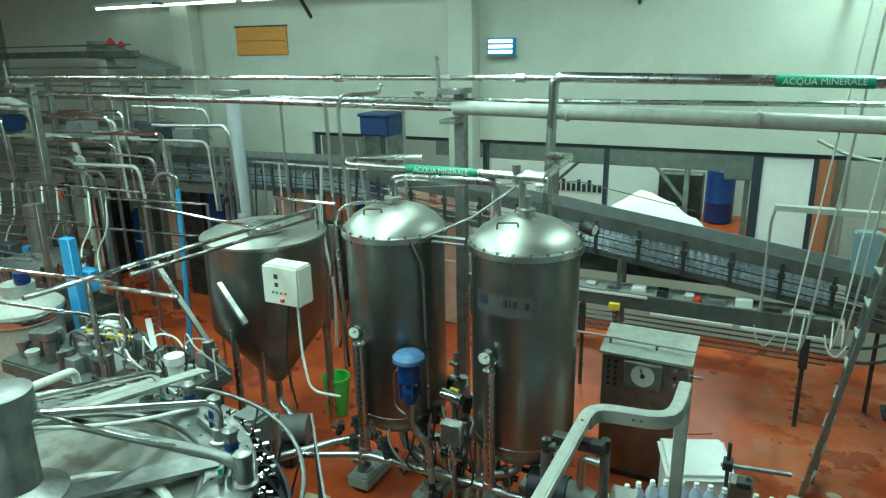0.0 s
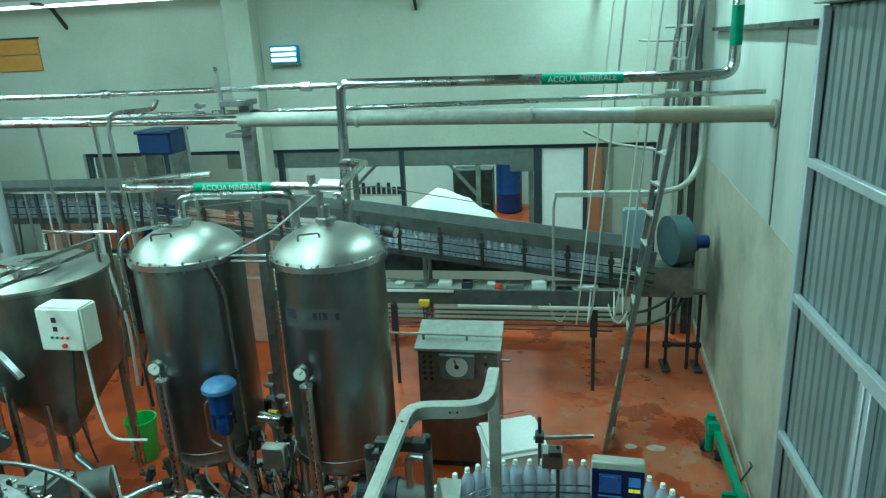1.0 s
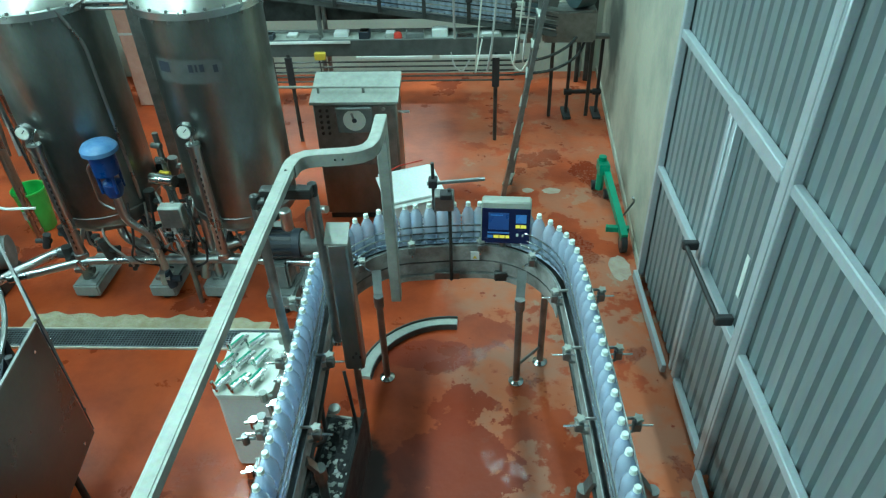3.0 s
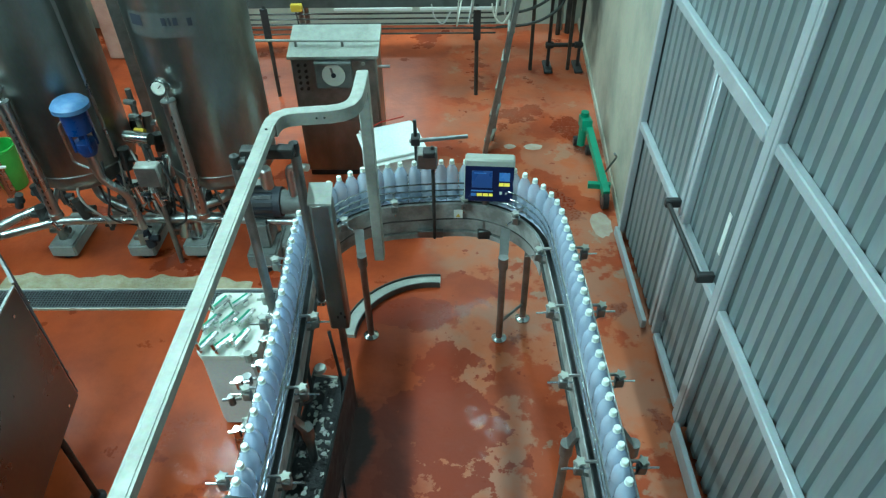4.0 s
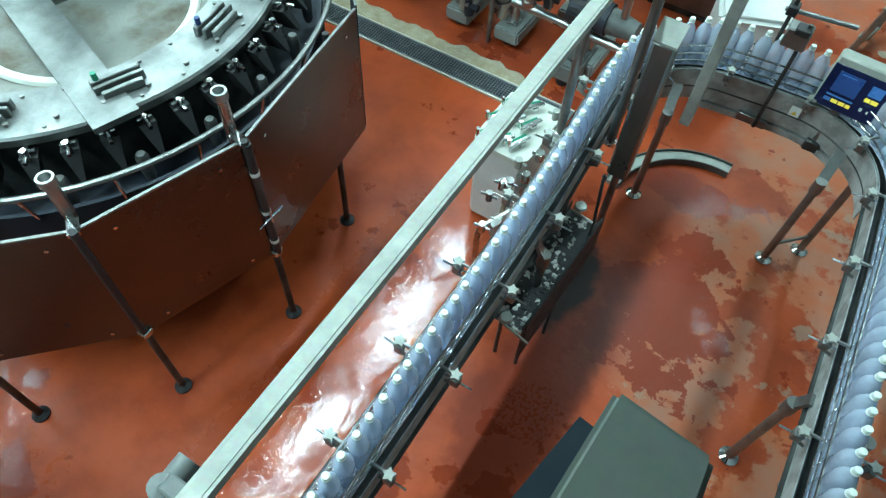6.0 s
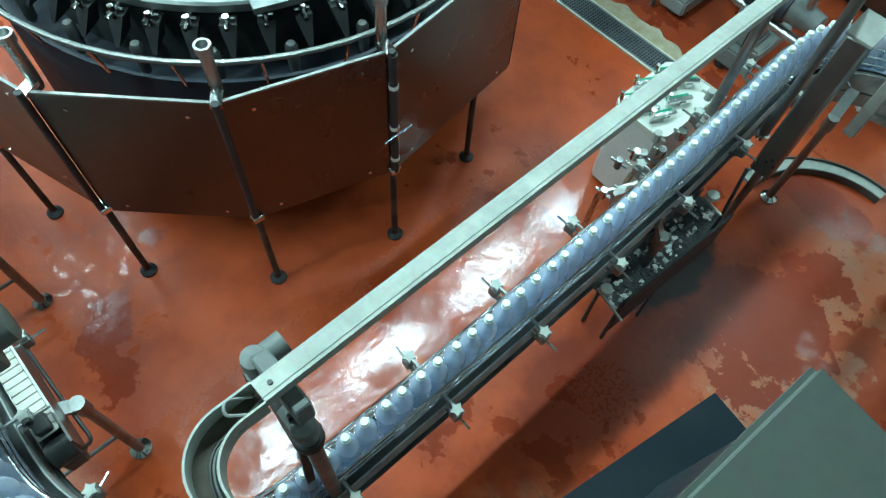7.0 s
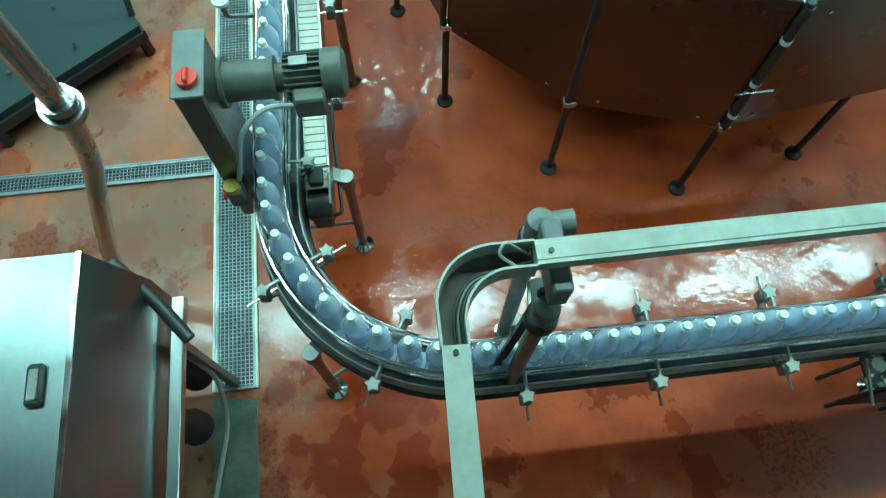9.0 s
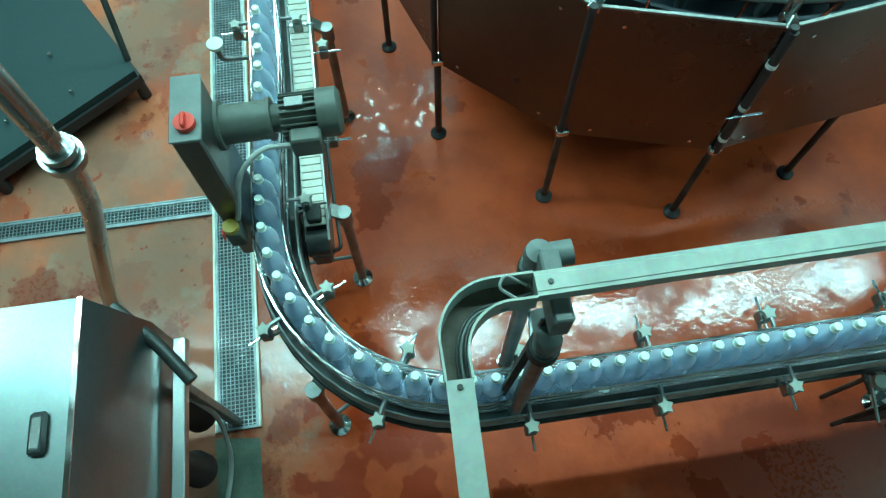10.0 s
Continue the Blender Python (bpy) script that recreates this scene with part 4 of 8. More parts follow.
    part("base_frame", Shape().lathe([(0.0, 0.40), (1.15, 0.40), (1.30, 0.55), (1.30, 0.62), (0.0, 0.62)], 48, (*FC, 0)), DARKSTEEL, f, "dark machine base")
    for k in range(5):
        p = polar(0.95, k * 72 + 20)
        part("base_leg", Shape().cyl((p[0], p[1], 0.0), (p[0], p[1], 0.45), 0.06, n=14), DARKSTEEL, f)
    part("star_bed", Shape().lathe([(0.9, 1.16), (1.34, 1.16), (1.34, 1.20), (0.9, 1.20), (0.9, 1.16)], 72, (*FC, 0)), DARKBLUE, f, "black bed under the grippers")
    part("outer_guide", Shape().tube([polar(1.44, a, 1.50) for a in range(0, 360, 5)], 0.014, 8, closed=True), DULL, f, "round steel guide ring")
    for k in range(24):
        p, q = polar(1.428, k * 15, 1.50), polar(1.36, k * 15, 1.28)
        part("guide_stay", Shape().cyl(p, q, 0.008, n=6), CHROME, f)
    part("machined_ring", Shape().lathe([(0.90, 1.53), (1.18, 1.53), (1.19, 1.54), (1.19, 1.575), (1.18, 1.585), (0.91, 1.585), (0.90, 1.575), (0.90, 1.53)], 80, (*FC, 0)), ALU, f, "machined pale metal ring")
    part("ring_skirt", Shape().lathe([(1.10, 1.20), (1.15, 1.20), (1.15, 1.529), (1.10, 1.529), (1.10, 1.20)], 72, (*FC, 0)), DARKSTEEL, f)
    part("bowl_floor", Shape().lathe([(0.0, 1.46), (0.5, 1.45), (0.89, 1.50), (0.899, 1.555), (0.88, 1.555), (0.85, 1.515), (0.5, 1.48), (0.0, 1.485)], 64, (*FC, 0)), BOWL, f, "stained steel bowl plate")
    part("hose_ring", Shape().tube([(-1.32 + 0.52 * math.cos(radians(a)), 1.83 + 0.52 * math.sin(radians(a)), 1.51) for a in range(0, 360, 6)], 0.026, 8, closed=True), WHITEHOSE, f, "milky hose laid in a ring")
    for k in range(48):
        a = k * 7.5 + 2
        rot = Matrix.Translation(polar(1.225, a, 1.47)) @ Matrix.Rotation(radians(a), 4, "Z")
        v = [rot @ Vector(q) for q in ((-0.05, -0.034, 0.04), (-0.05, 0.034, 0.04), (0.012, 0.038, 0.04), (0.012, -0.038, 0.04), (-0.03, -0.016, -0.06), (-0.03, 0.016, -0.06), (0.075, 0.010, -0.085), (0.075, -0.010, -0.085))]
        g = part("gripper", Shape().add(v, [(0, 1, 2, 3), (7, 6, 5, 4), (0, 4, 5, 1), (1, 5, 6, 2), (2, 6, 7, 3), (3, 7, 4, 0)]), BLACK, f, "black bottle gripper")
        part("gripper_bolt", Shape().cyl(rot @ Vector((-0.06, 0, 0.062)), rot @ Vector((0.06, 0, 0.058)), 0.010, n=8).cyl(rot @ Vector((0.012, 0, 0.03)), rot @ Vector((0.012, 0, 0.092)), 0.014, n=8).cyl(rot @ Vector((-0.015, -0.032, 0.058)), rot @ Vector((-0.015, 0.032, 0.058)), 0.007, n=6), CHROME, g, "bright clamp bolt")
        if k % 2 == 0:
            part("filling_nozzle", Shape().lathe([(0.012, 1.24), (0.024, 1.26), (0.03, 1.33), (0.03, 1.40), (0.02, 1.42)], 10, polar(1.285, a + 3.7, 0)), DULL, f)
    for k in range(36):
        p = polar(1.11, k * 10 + 4, 1.585)
        part("ring_bolt", Shape().cyl(p, (p[0], p[1], 1.60), 0.012, n=6), DULL, f)
    for k in range(72):
        p = polar(0.95 if k % 2 else 1.15, k * 5 + 1.5, 1.585)
        part("ring_bolt", Shape().cyl(p, (p[0], p[1], 1.594), 0.009, n=6), DULL, f)
    for k in range(12):
        a = k * 30 + 9
        rot = Matrix.Translation(polar(1.04, a, 1.585)) @ Matrix.Rotation(radians(a), 4, "Z")
        b = part("cylinder_block", Shape().box(-0.05, -0.11, 0.0, -0.02, 0.11, 0.05, 0.005, rot).box(0.0, -0.11, 0.0, 0.02, 0.11, 0.05, 0.004, rot).box(0.035, -0.09, 0.0, 0.06, 0.09, 0.04, 0.004, rot), ALU, f, "twin pneumatic cylinder on the ring")
        part("fitting", Shape().cyl(rot @ Vector((-0.035, -0.08, 0.05)), rot @ Vector((-0.035, -0.08, 0.085)), 0.013, n=8), GREEN if k % 2 else BLUE, b, "small coloured hose fitting")
    # radial pipes from pads on the ring up to the hub
    hub = (FC[0] - 0.05, FC[1] + 0.02)
    part("hub", Shape().lathe([(0.0, 1.46), (0.24, 1.46), (0.24, 1.60), (0.12, 1.66), (0.12, 2.02), (0.16, 2.04), (0.16, 2.20), (0.0, 2.22)], 28, (*hub, 0)), DULL, f, "stainless rotary hub")
    for k, (a, r, up) in enumerate(((58, 0.026, 2.04), (97, 0.024, 2.10), (128, 0.026, 2.12), (160, 0.024, 2.08), (200, 0.024, 2.08))):
        e = polar(1.02, a, 1.60)
        s = Shape().tube([(hub[0] + 0.1 * math.cos(radians(a)), hub[1] + 0.1 * math.sin(radians(a)), up), polar(0.97, a, 1.86), polar(1.03, a, 1.80), e], r, 10, 0.09)
        pipe = part("radial_pipe", s, WHITEHOSE if k % 3 == 2 else CHROME, f, "bright pipe from the hub to the ring")
        part("pipe_socket", Shape().lathe([(0.06, 1.585), (0.06, 1.60), (0.038, 1.607), (0.038, 1.67), (0.032, 1.68)], 14, (e[0], e[1], 0)), STEEL, pipe)
    feed = part("feed_pipe", Shape().tube([(-2.25, 2.23, 1.80), (-0.82, 2.45, 1.755), (-0.72, 2.475, 1.71), (-0.70, 2.49, 1.60)], 0.034, 12, 0.05), ALU, f, "thick pale pipe across the bowl")
    part("pipe_socket", Shape().lathe([(0.07, 1.585), (0.07, 1.605), (0.045, 1.612), (0.045, 1.72), (0.05, 1.73), (0.05, 1.78), (0.02, 1.80)], 16, (-0.70, 2.49, 0)), DULL, feed)
    for k, (a, r, z0, z1) in enumerate(((40, 0.011, 2.16, 1.72), (75, 0.012, 2.0, 1.70), (110, 0.010, 2.2, 1.74), (148, 0.012, 2.1, 1.7), (222, 0.010, 2.1, 1.7))):
        p, q = Vector((hub[0], hub[1], z0)), Vector(polar(1.0, a, z1))
        m = p.lerp(q, 0.5) - Vector((0, 0, 0.10))
        part("hose", Shape().tube([p * (1 - u) ** 2 + m * 2 * u * (1 - u) + q * u * u for u in [i / 9 for i in range(10)]], r, 7), WHITEHOSE if k % 2 else CHROME, f, "thin hose drooping to the ring")
    part("arm", Shape().slab((hub[0], hub[1], 1.98), (-1.95, 3.05, 1.66), 0.13, 0.05).slab((hub[0], hub[1], 1.98), (-1.75, 3.25, 1.70), 0.10, 0.012), GALV, f, "flat pale radial arm")
    part("arm", Shape().slab((-1.62, 1.70, 1.56), (-0.55, 1.35, 1.585), 0.20, 0.03), ALU, f, "flat pale cover strip")
    part("arm", Shape().slab((-1.75, 1.80, 1.56), (-1.0, 2.60, 1.585), 0.16, 0.03), ALU, f, "flat pale cover strip")
    # valve heads at the back of the ring
    for a in (45, 68, 84):
        p = polar(1.06, a, 1.585)
        v = part("valve_head", Shape().lathe([(0.05, 0.0), (0.05, 0.05), (0.036, 0.06), (0.036, 0.16), (0.045, 0.17), (0.045, 0.20), (0.02, 0.22)], 14, p), ALU, f, "round valve head on the ring")
        part("band", Shape().lathe([(0.0375, 0.08), (0.040, 0.08), (0.040, 0.13), (0.0375, 0.13), (0.0375, 0.08)], 14, p), BLUE, v, "blue band")


filler()


# ---- cable duct over the lane ----
def cable_duct():
    d = thing("cable_duct", "pale galvanised cable trunking carried on posts over the conveyor", "cable duct", (0.95, 1.7, 0))
    h, z = 0.0275, 2.03
    prof = lambda z0, z1: [(-h, z0), (h, z0), (h, z1), (-h, z1)]
    lid = lambda: [(-h - 0.003, z - 0.012), (-h - 0.003, z), (h + 0.003, z), (h + 0.003, z - 0.012)]
    main = [(0.945, 0.325), (0.945, 0.95), (0.945, 1.6), (0.944, 2.3), (0.944, 3.20)]
    part("trunking", Shape().sweep(main, prof(z - 0.047, z - 0.013)), GALV, d)
    part("lid", Shape().sweep(main, lid()).sweep(main, [(-0.021, z), (-0.019, z + 0.002), (0.019, z + 0.002), (0.021, z)]), GALV, d, "flat lid with ribbed edges")
    bend = [(0.944, 3.20), (0.948, 3.25), (0.966, 3.295), (1.005, 3.325), (1.06, 3.338), (1.14, 3.347), (1.22, 3.356), (1.28, 3.375), (1.322, 3.41), (1.344, 3.47), (1.350, 3.56), (1.350, 3.775)]
    part("swan_neck", Shape().sweep(bend, [(-0.033, z - 0.075), (0.033, z - 0.075), (0.033, z - 0.004), (0.027, z), (-0.027, z), (-0.033, z - 0.004)]), GALV, d, "double-curved trunking end")
    for q in ((1.16, 3.312), (1.20, 3.316)):
        part("rivet", Shape().cyl((q[0], q[1], z - 0.035), (q[0], q[1] - 0.004, z - 0.035), 0.006, n=6), DARKSTEEL, d)
    part("drop", Shape().box(1.318, 3.69, 0.68, 1.384, 3.77, z - 0.076, 0.004), GALV, d, "vertical trunking drop")
    part("branch", Shape().sweep([(1.138, 0.116), (2.6, 0.06)], prof(z - 0.047, z - 0.013)).sweep([(1.138, 0.116), (2.6, 0.06)], lid()), GALV, d, "side branch of the trunking")
    # the open corner: floor, outer and inner wall, cables
    outer = [(1.138, 0.086)] + [(1.050 + 0.137 * math.cos(radians(a)), 0.226 + 0.140 * math.sin(radians(a))) for a in range(270, 179, -9)] + [(0.914, 0.325)]
    inner = [(1.138, 0.146)] + [(1.090 + 0.115 * math.cos(radians(a)), 0.261 + 0.115 * math.sin(radians(a))) for a in range(270, 179, -9)] + [(0.976, 0.325)]
    poly = outer + inner[::-1]
    c = part("open_corner", Shape().prism(poly, z - 0.07, z - 0.066).sweep(outer, [(-0.003, z - 0.07), (0.003, z - 0.07), (0.003, z), (-0.003, z)]).sweep(inner, [(-0.003, z - 0.07), (0.003, z - 0.07), (0.003, z), (-0.003, z)]), GALV, d, "uncovered corner piece with cables inside")
    part("corner_floor", Shape().prism([(x, y) for x, y in poly], z - 0.0655, z - 0.062), mat("brown_dust", (0.16, 0.14, 0.11), 0.8, 0.0, (0.08, 0.07, 0.055), 12, 0.8, 0.2, 60), c, "dark dusty inside")
    for k in range(3):
        o = 0.030 + k * 0.010
        part("cable", Shape().tube([(1.16, 0.088 + o, z - 0.05), (1.05, 0.090 + o, z - 0.045), (0.955 + o * 0.6, 0.15 + o * 0.5, z - 0.045), (0.916 + o, 0.34, z - 0.05)], 0.0035, 6, 0.08), (DARKSTEEL, GREYPAINT)[k % 2], c, "thin grey cable")
    part("cable", Shape().tube([(0.93, 0.31, z - 0.04), (0.918, 0.255, z + 0.02), (0.945, 0.235, z + 0.01), (0.965, 0.28, z - 0.03)], 0.004, 6, 0.03), HOSE, c)
    for x, y in ((0.945, 0.36), (1.155, 0.114), (0.944, 3.14)):
        part("screw", Shape().cyl((x, y, z), (x, y, z + 0.006), 0.007, n=6), DARKSTEEL, d)
    # posts with elbow heads
    for x, y, e, zt, rr in ((1.018, 0.368, 0.030, 1.77, 0.034), (0.822, 0.372, 0.0, 1.86, 0.034), (1.07, 3.12, 0.03, 1.90, 0.024), (0.80, 3.02, -0.02, 1.89, 0.024)):
        p = part("post", Shape().cyl((x, y, 0.86), (x, y, zt), 0.026, n=14), DULL, d, "steel tube post")
        if rr > 0.03:
            part("collar", Shape().lathe([(0.041, zt - 0.075), (0.045, zt - 0.07), (0.045, zt - 0.03), (0.041, zt - 0.025)], 16, (x, y, 0)), DARKSTEEL, p)
            part("lug", Shape().box(x - 0.062, y - 0.012, zt - 0.07, x - 0.043, y + 0.012, zt - 0.035, 0.004), CHROME, p)
        part("elbow", Shape().tube([(x, y, zt - 0.05), (x, y, zt + 0.03), (x - e * 2.6, y + (0.005 if e else 0.09), zt + 0.035)], rr, 12, 0.05).lathe([(0.0, 0.0), (rr, 0.012), (rr * 1.14, 0.04), (rr, 0.07), (0.0, 0.082)], 14, (x, y, zt)), GREYPAINT if rr > 0.03 else DARKSTEEL, p, "grey elbow clamp head")
        part("socket", Shape().lathe([(0.036, 0.86), (0.036, 0.885), (0.026, 0.89)], 14, (x, y, 0)), CHROME, p)
    part("saddle", Shape().box(0.84, 0.36, 1.87, 1.03, 0.41, 1.978, 0.006), GREYPAINT, d, "clamp saddle under the trunking")
    part("saddle", Shape().box(0.82, 3.04, 1.92, 1.08, 3.10, 1.975, 0.006), DARKSTEEL, d)
    part("tie_rod", Shape().cyl((1.0, 0.375, 1.50), (0.83, 0.395, 1.50), 0.008, n=8), DULL, d)
    part("flat_stay", Shape().slab((0.985, 0.365, 1.87), (0.985, 0.31, 1.05), 0.012, 0.03), DARKSTEEL, d)


cable_duct()


# ---- tanks ----
def tank(x, y, valve, plate):
    t = thing("pressure_tank", "upright stainless tank with domed lid, " + ("blue valve actuator in front" if valve else "pale maker's plate on its side"), "tank", (x, y, 0), "twin tanks")
    R, zf = 0.40, 2.42
    part("shell", Shape().lathe([(0.0, 0.68), (0.2, 0.70), (0.33, 0.75), (0.385, 0.82), (R, 0.90), (R, 1.5), (R, 2.0), (R, zf - 0.02)], 56, (x, y, 0)), TANK, t)
    part("flange", Shape().lathe([(R - 0.01, zf - 0.025), (R + 0.032, zf - 0.022), (R + 0.032, zf + 0.022), (R, zf + 0.026)], 56, (x, y, 0)), STEEL, t, "bolted rim")
    part("dome", Shape().lathe([(R + 0.005, zf + 0.02), (R - 0.012, zf + 0.06), (R - 0.06, zf + 0.115), (R - 0.15, zf + 0.17), (0.15, zf + 0.205), (0.06, zf + 0.215), (0.0, zf + 0.216)], 56, (x, y, 0)), DOME, t, "domed lid")
    for k in range(22):
        a = 2 * math.pi * k / 22
        bx, by = x + (R + 0.018) * math.cos(a), y + (R + 0.018) * math.sin(a)
        part("bolt", Shape().cyl((bx, by, zf - 0.045), (bx, by, zf + 0.042), 0.011, n=6), DULL, t)
    part("seam", Shape().lathe([(R + 0.001, 0.905), (R + 0.004, 0.91), (R + 0.001, 0.915)], 56, (x, y, 0)), DULL, t)
    part("neck", Shape().lathe([(0.055, zf + 0.20), (0.055, zf + 0.235), (0.075, zf + 0.24), (0.075, zf + 0.265), (0.035, zf + 0.27), (0.035, zf + 0.36)], 18, (x, y, 0)), STEEL, t)
    part("lifting_handle", Shape().tube([(x - 0.13, y - 0.24, zf + 0.13), (x - 0.13, y - 0.24, zf + 0.20), (x + 0.02, y - 0.22, zf + 0.21), (x + 0.02, y - 0.22, zf + 0.15)], 0.007, 6, 0.02), DARKSTEEL, t)
    for dx, dy in ((-0.33, -0.14), (0.33, -0.14), (0.0, 0.36)):
        leg = part("leg", Shape().cyl((x + dx, y + dy, 0.10), (x + dx, y + dy, 1.02), 0.035, n=14), STEEL, t)
        b = part("foot_block", Shape().box(x + dx - 0.11, y + dy - 0.14, 0.035, x + dx + 0.11, y + dy + 0.33, 0.155, 0.015), FOOTGREY, leg, "grey foot block")
        part("pad", Shape().cyl((x + dx, y + dy - 0.05, 0.001), (x + dx, y + dy - 0.05, 0.04), 0.06, n=14), BLACK, leg)
        part("pad", Shape().cyl((x + dx, y + dy + 0.25, 0.001), (x + dx, y + dy + 0.25, 0.04), 0.06, n=14), BLACK, leg)
        part("flange_plate", Shape().box(x + dx - 0.05, y + dy - 0.05, 0.1555, x + dx + 0.05, y + dy + 0.05, 0.17, 0.003), STEEL, leg)
    # level tube and gauge in front
    gx, gy = x - 0.10, y - 0.455
    part("level_tube", Shape().cyl((gx, gy, 0.62), (gx, gy, 1.56), 0.042, n=16).cyl((gx, gy, 1.545), (gx, gy, 1.575), 0.05, n=16).cyl((gx, gy, 0.60), (gx, gy, 0.64), 0.05, n=16), STEEL, t, "steel level tube with slots")
    for k in range(16):
        part("slot", Shape().box(gx + 0.006, gy - 0.0435, 0.70 + k * 0.05, gx + 0.016, gy - 0.040, 0.728 + k * 0.05), DARKSTEEL, t)
    part("tube_stub", Shape().tube([(gx, gy, 1.57), (gx, gy, 1.63), (gx + 0.02, gy + 0.10, 1.66)], 0.012, 8, 0.03), STEEL, t)
    part("lower_stub", Shape().cyl((gx, gy, 0.66), (gx + 0.02, gy + 0.12, 0.80), 0.018, n=8), STEEL, t)
    g = part("gauge", Shape().cyl((gx - 0.03, gy - 0.02, 1.67), (gx - 0.03, gy + 0.03, 1.67), 0.055, n=20), STEEL, t, "round pressure gauge")
    part("dial", Shape().cyl((gx - 0.03, gy - 0.024, 1.67), (gx - 0.03, gy - 0.0205, 1.67), 0.045, n=20), DIAL, g)
    part("needle", Shape().slab((gx - 0.03, gy - 0.0262, 1.67), (gx - 0.005, gy - 0.0262, 1.695), 0.006, 0.001, (0, 1, 0)), INK, g)
    if valve:
        vx, vy = x + 0.36, y - 0.47
        v = part("actuator", Shape().lathe([(0.09, 1.36), (0.09, 1.52), (0.075, 1.53), (0.075, 1.36)], 22, (vx, vy, 0)).lathe([(0.0, 1.16), (0.05, 1.17), (0.07, 1.22), (0.07, 1.28), (0.03, 1.30), (0.03, 1.36)], 18, (vx, vy, 0)), BLUE, t, "blue enamelled valve actuator")
        part("lid", Shape().lathe([(0.10, 1.52), (0.125, 1.53), (0.125, 1.56), (0.10, 1.59), (0.05, 1.605), (0.0, 1.608)], 26, (vx, vy, 0)), PALEBLUE, v, "pale blue domed lid")
        for a in (45, 135, 225, 315):
            part("stay", Shape().cyl((vx + 0.075 * math.cos(radians(a)), vy + 0.075 * math.sin(radians(a)), 1.22), (vx + 0.075 * math.cos(radians(a)), vy + 0.075 * math.sin(radians(a)), 1.40), 0.012, n=8), BLUE, v)
        part("valve_pipe", Shape().tube([(vx, vy, 1.18), (vx, vy, 0.95), (vx + 0.12, vy + 0.05, 0.80), (vx + 0.12, vy + 0.1, 0.42)], 0.03, 10, 0.08).tube([(vx - 0.08, vy, 1.45), (vx - 0.14, vy, 1.40), (vx - 0.14, vy, 1.10), (vx - 0.05, vy, 1.05)], 0.008, 6, 0.04), STEEL, v)
    if plate:
        s, p = Shape(), None
        for a0, a1, z0, z1, tgt in ((-128, -62, 1.98, 2.14, s), (-124, -111, 2.05, 2.12, 0), (-92, -88, 2.06, 2.11, 0), (-86, -84, 2.06, 2.11, 0), (-82, -78, 2.06, 2.11, 0), (-70, -66, 2.05, 2.10, 0)):
            tgt = tgt or Shape()
            r = R + (0.004 if tgt is s else 0.008)
            n = 12 if tgt is s else 3
            pts = [(x + r * math.cos(radians(a0 + (a1 - a0) * k / n)), y + r * math.sin(radians(a0 + (a1 - a0) * k / n))) for k in range(n + 1)]
            tgt.add([(px, py, z) for px, py in pts for z in (z0, z1)], [(2 * k, 2 * k + 2, 2 * k + 3, 2 * k + 1) for k in range(n)])
            if tgt is s:
                p = part("maker_plate", s, ALU, t, "pale curved maker's plate")
            else:
                part("print", tgt, INK, p, "dark mark that cannot be read")
    else:
        part("side_pipe", Shape().tube([(x + 0.30, y - 0.30, 2.44), (x + 0.38, y - 0.24, 2.2), (x + 0.40, y - 0.24, 1.0)], 0.012, 8, 0.08), STEEL, t)
    return t


tank(-1.06, 4.75, True, False)
tank(0.06, 4.75, False, True)


def words(body, size, m, parent, material=None, name="lettering"):
    c = bpy.data.curves.new(name, "FONT")
    c.body, c.size, c.align_x, c.align_y, c.extrude = body, size, "CENTER", "CENTER", 0.0005
    tmp = bpy.data.objects.new(name, c)
    me = bpy.data.meshes.new_from_object(tmp)
    bpy.data.objects.remove(tmp)
    base, up = Vector((0, 0, 0)), parent
    while up:
        base += up.location
        up = up.parent
    me.transform(Matrix.Translation(-base) @ m)
    me.materials.append(material or LETTER)
    ob = new(name, me)
    ob.parent = parent
    return ob


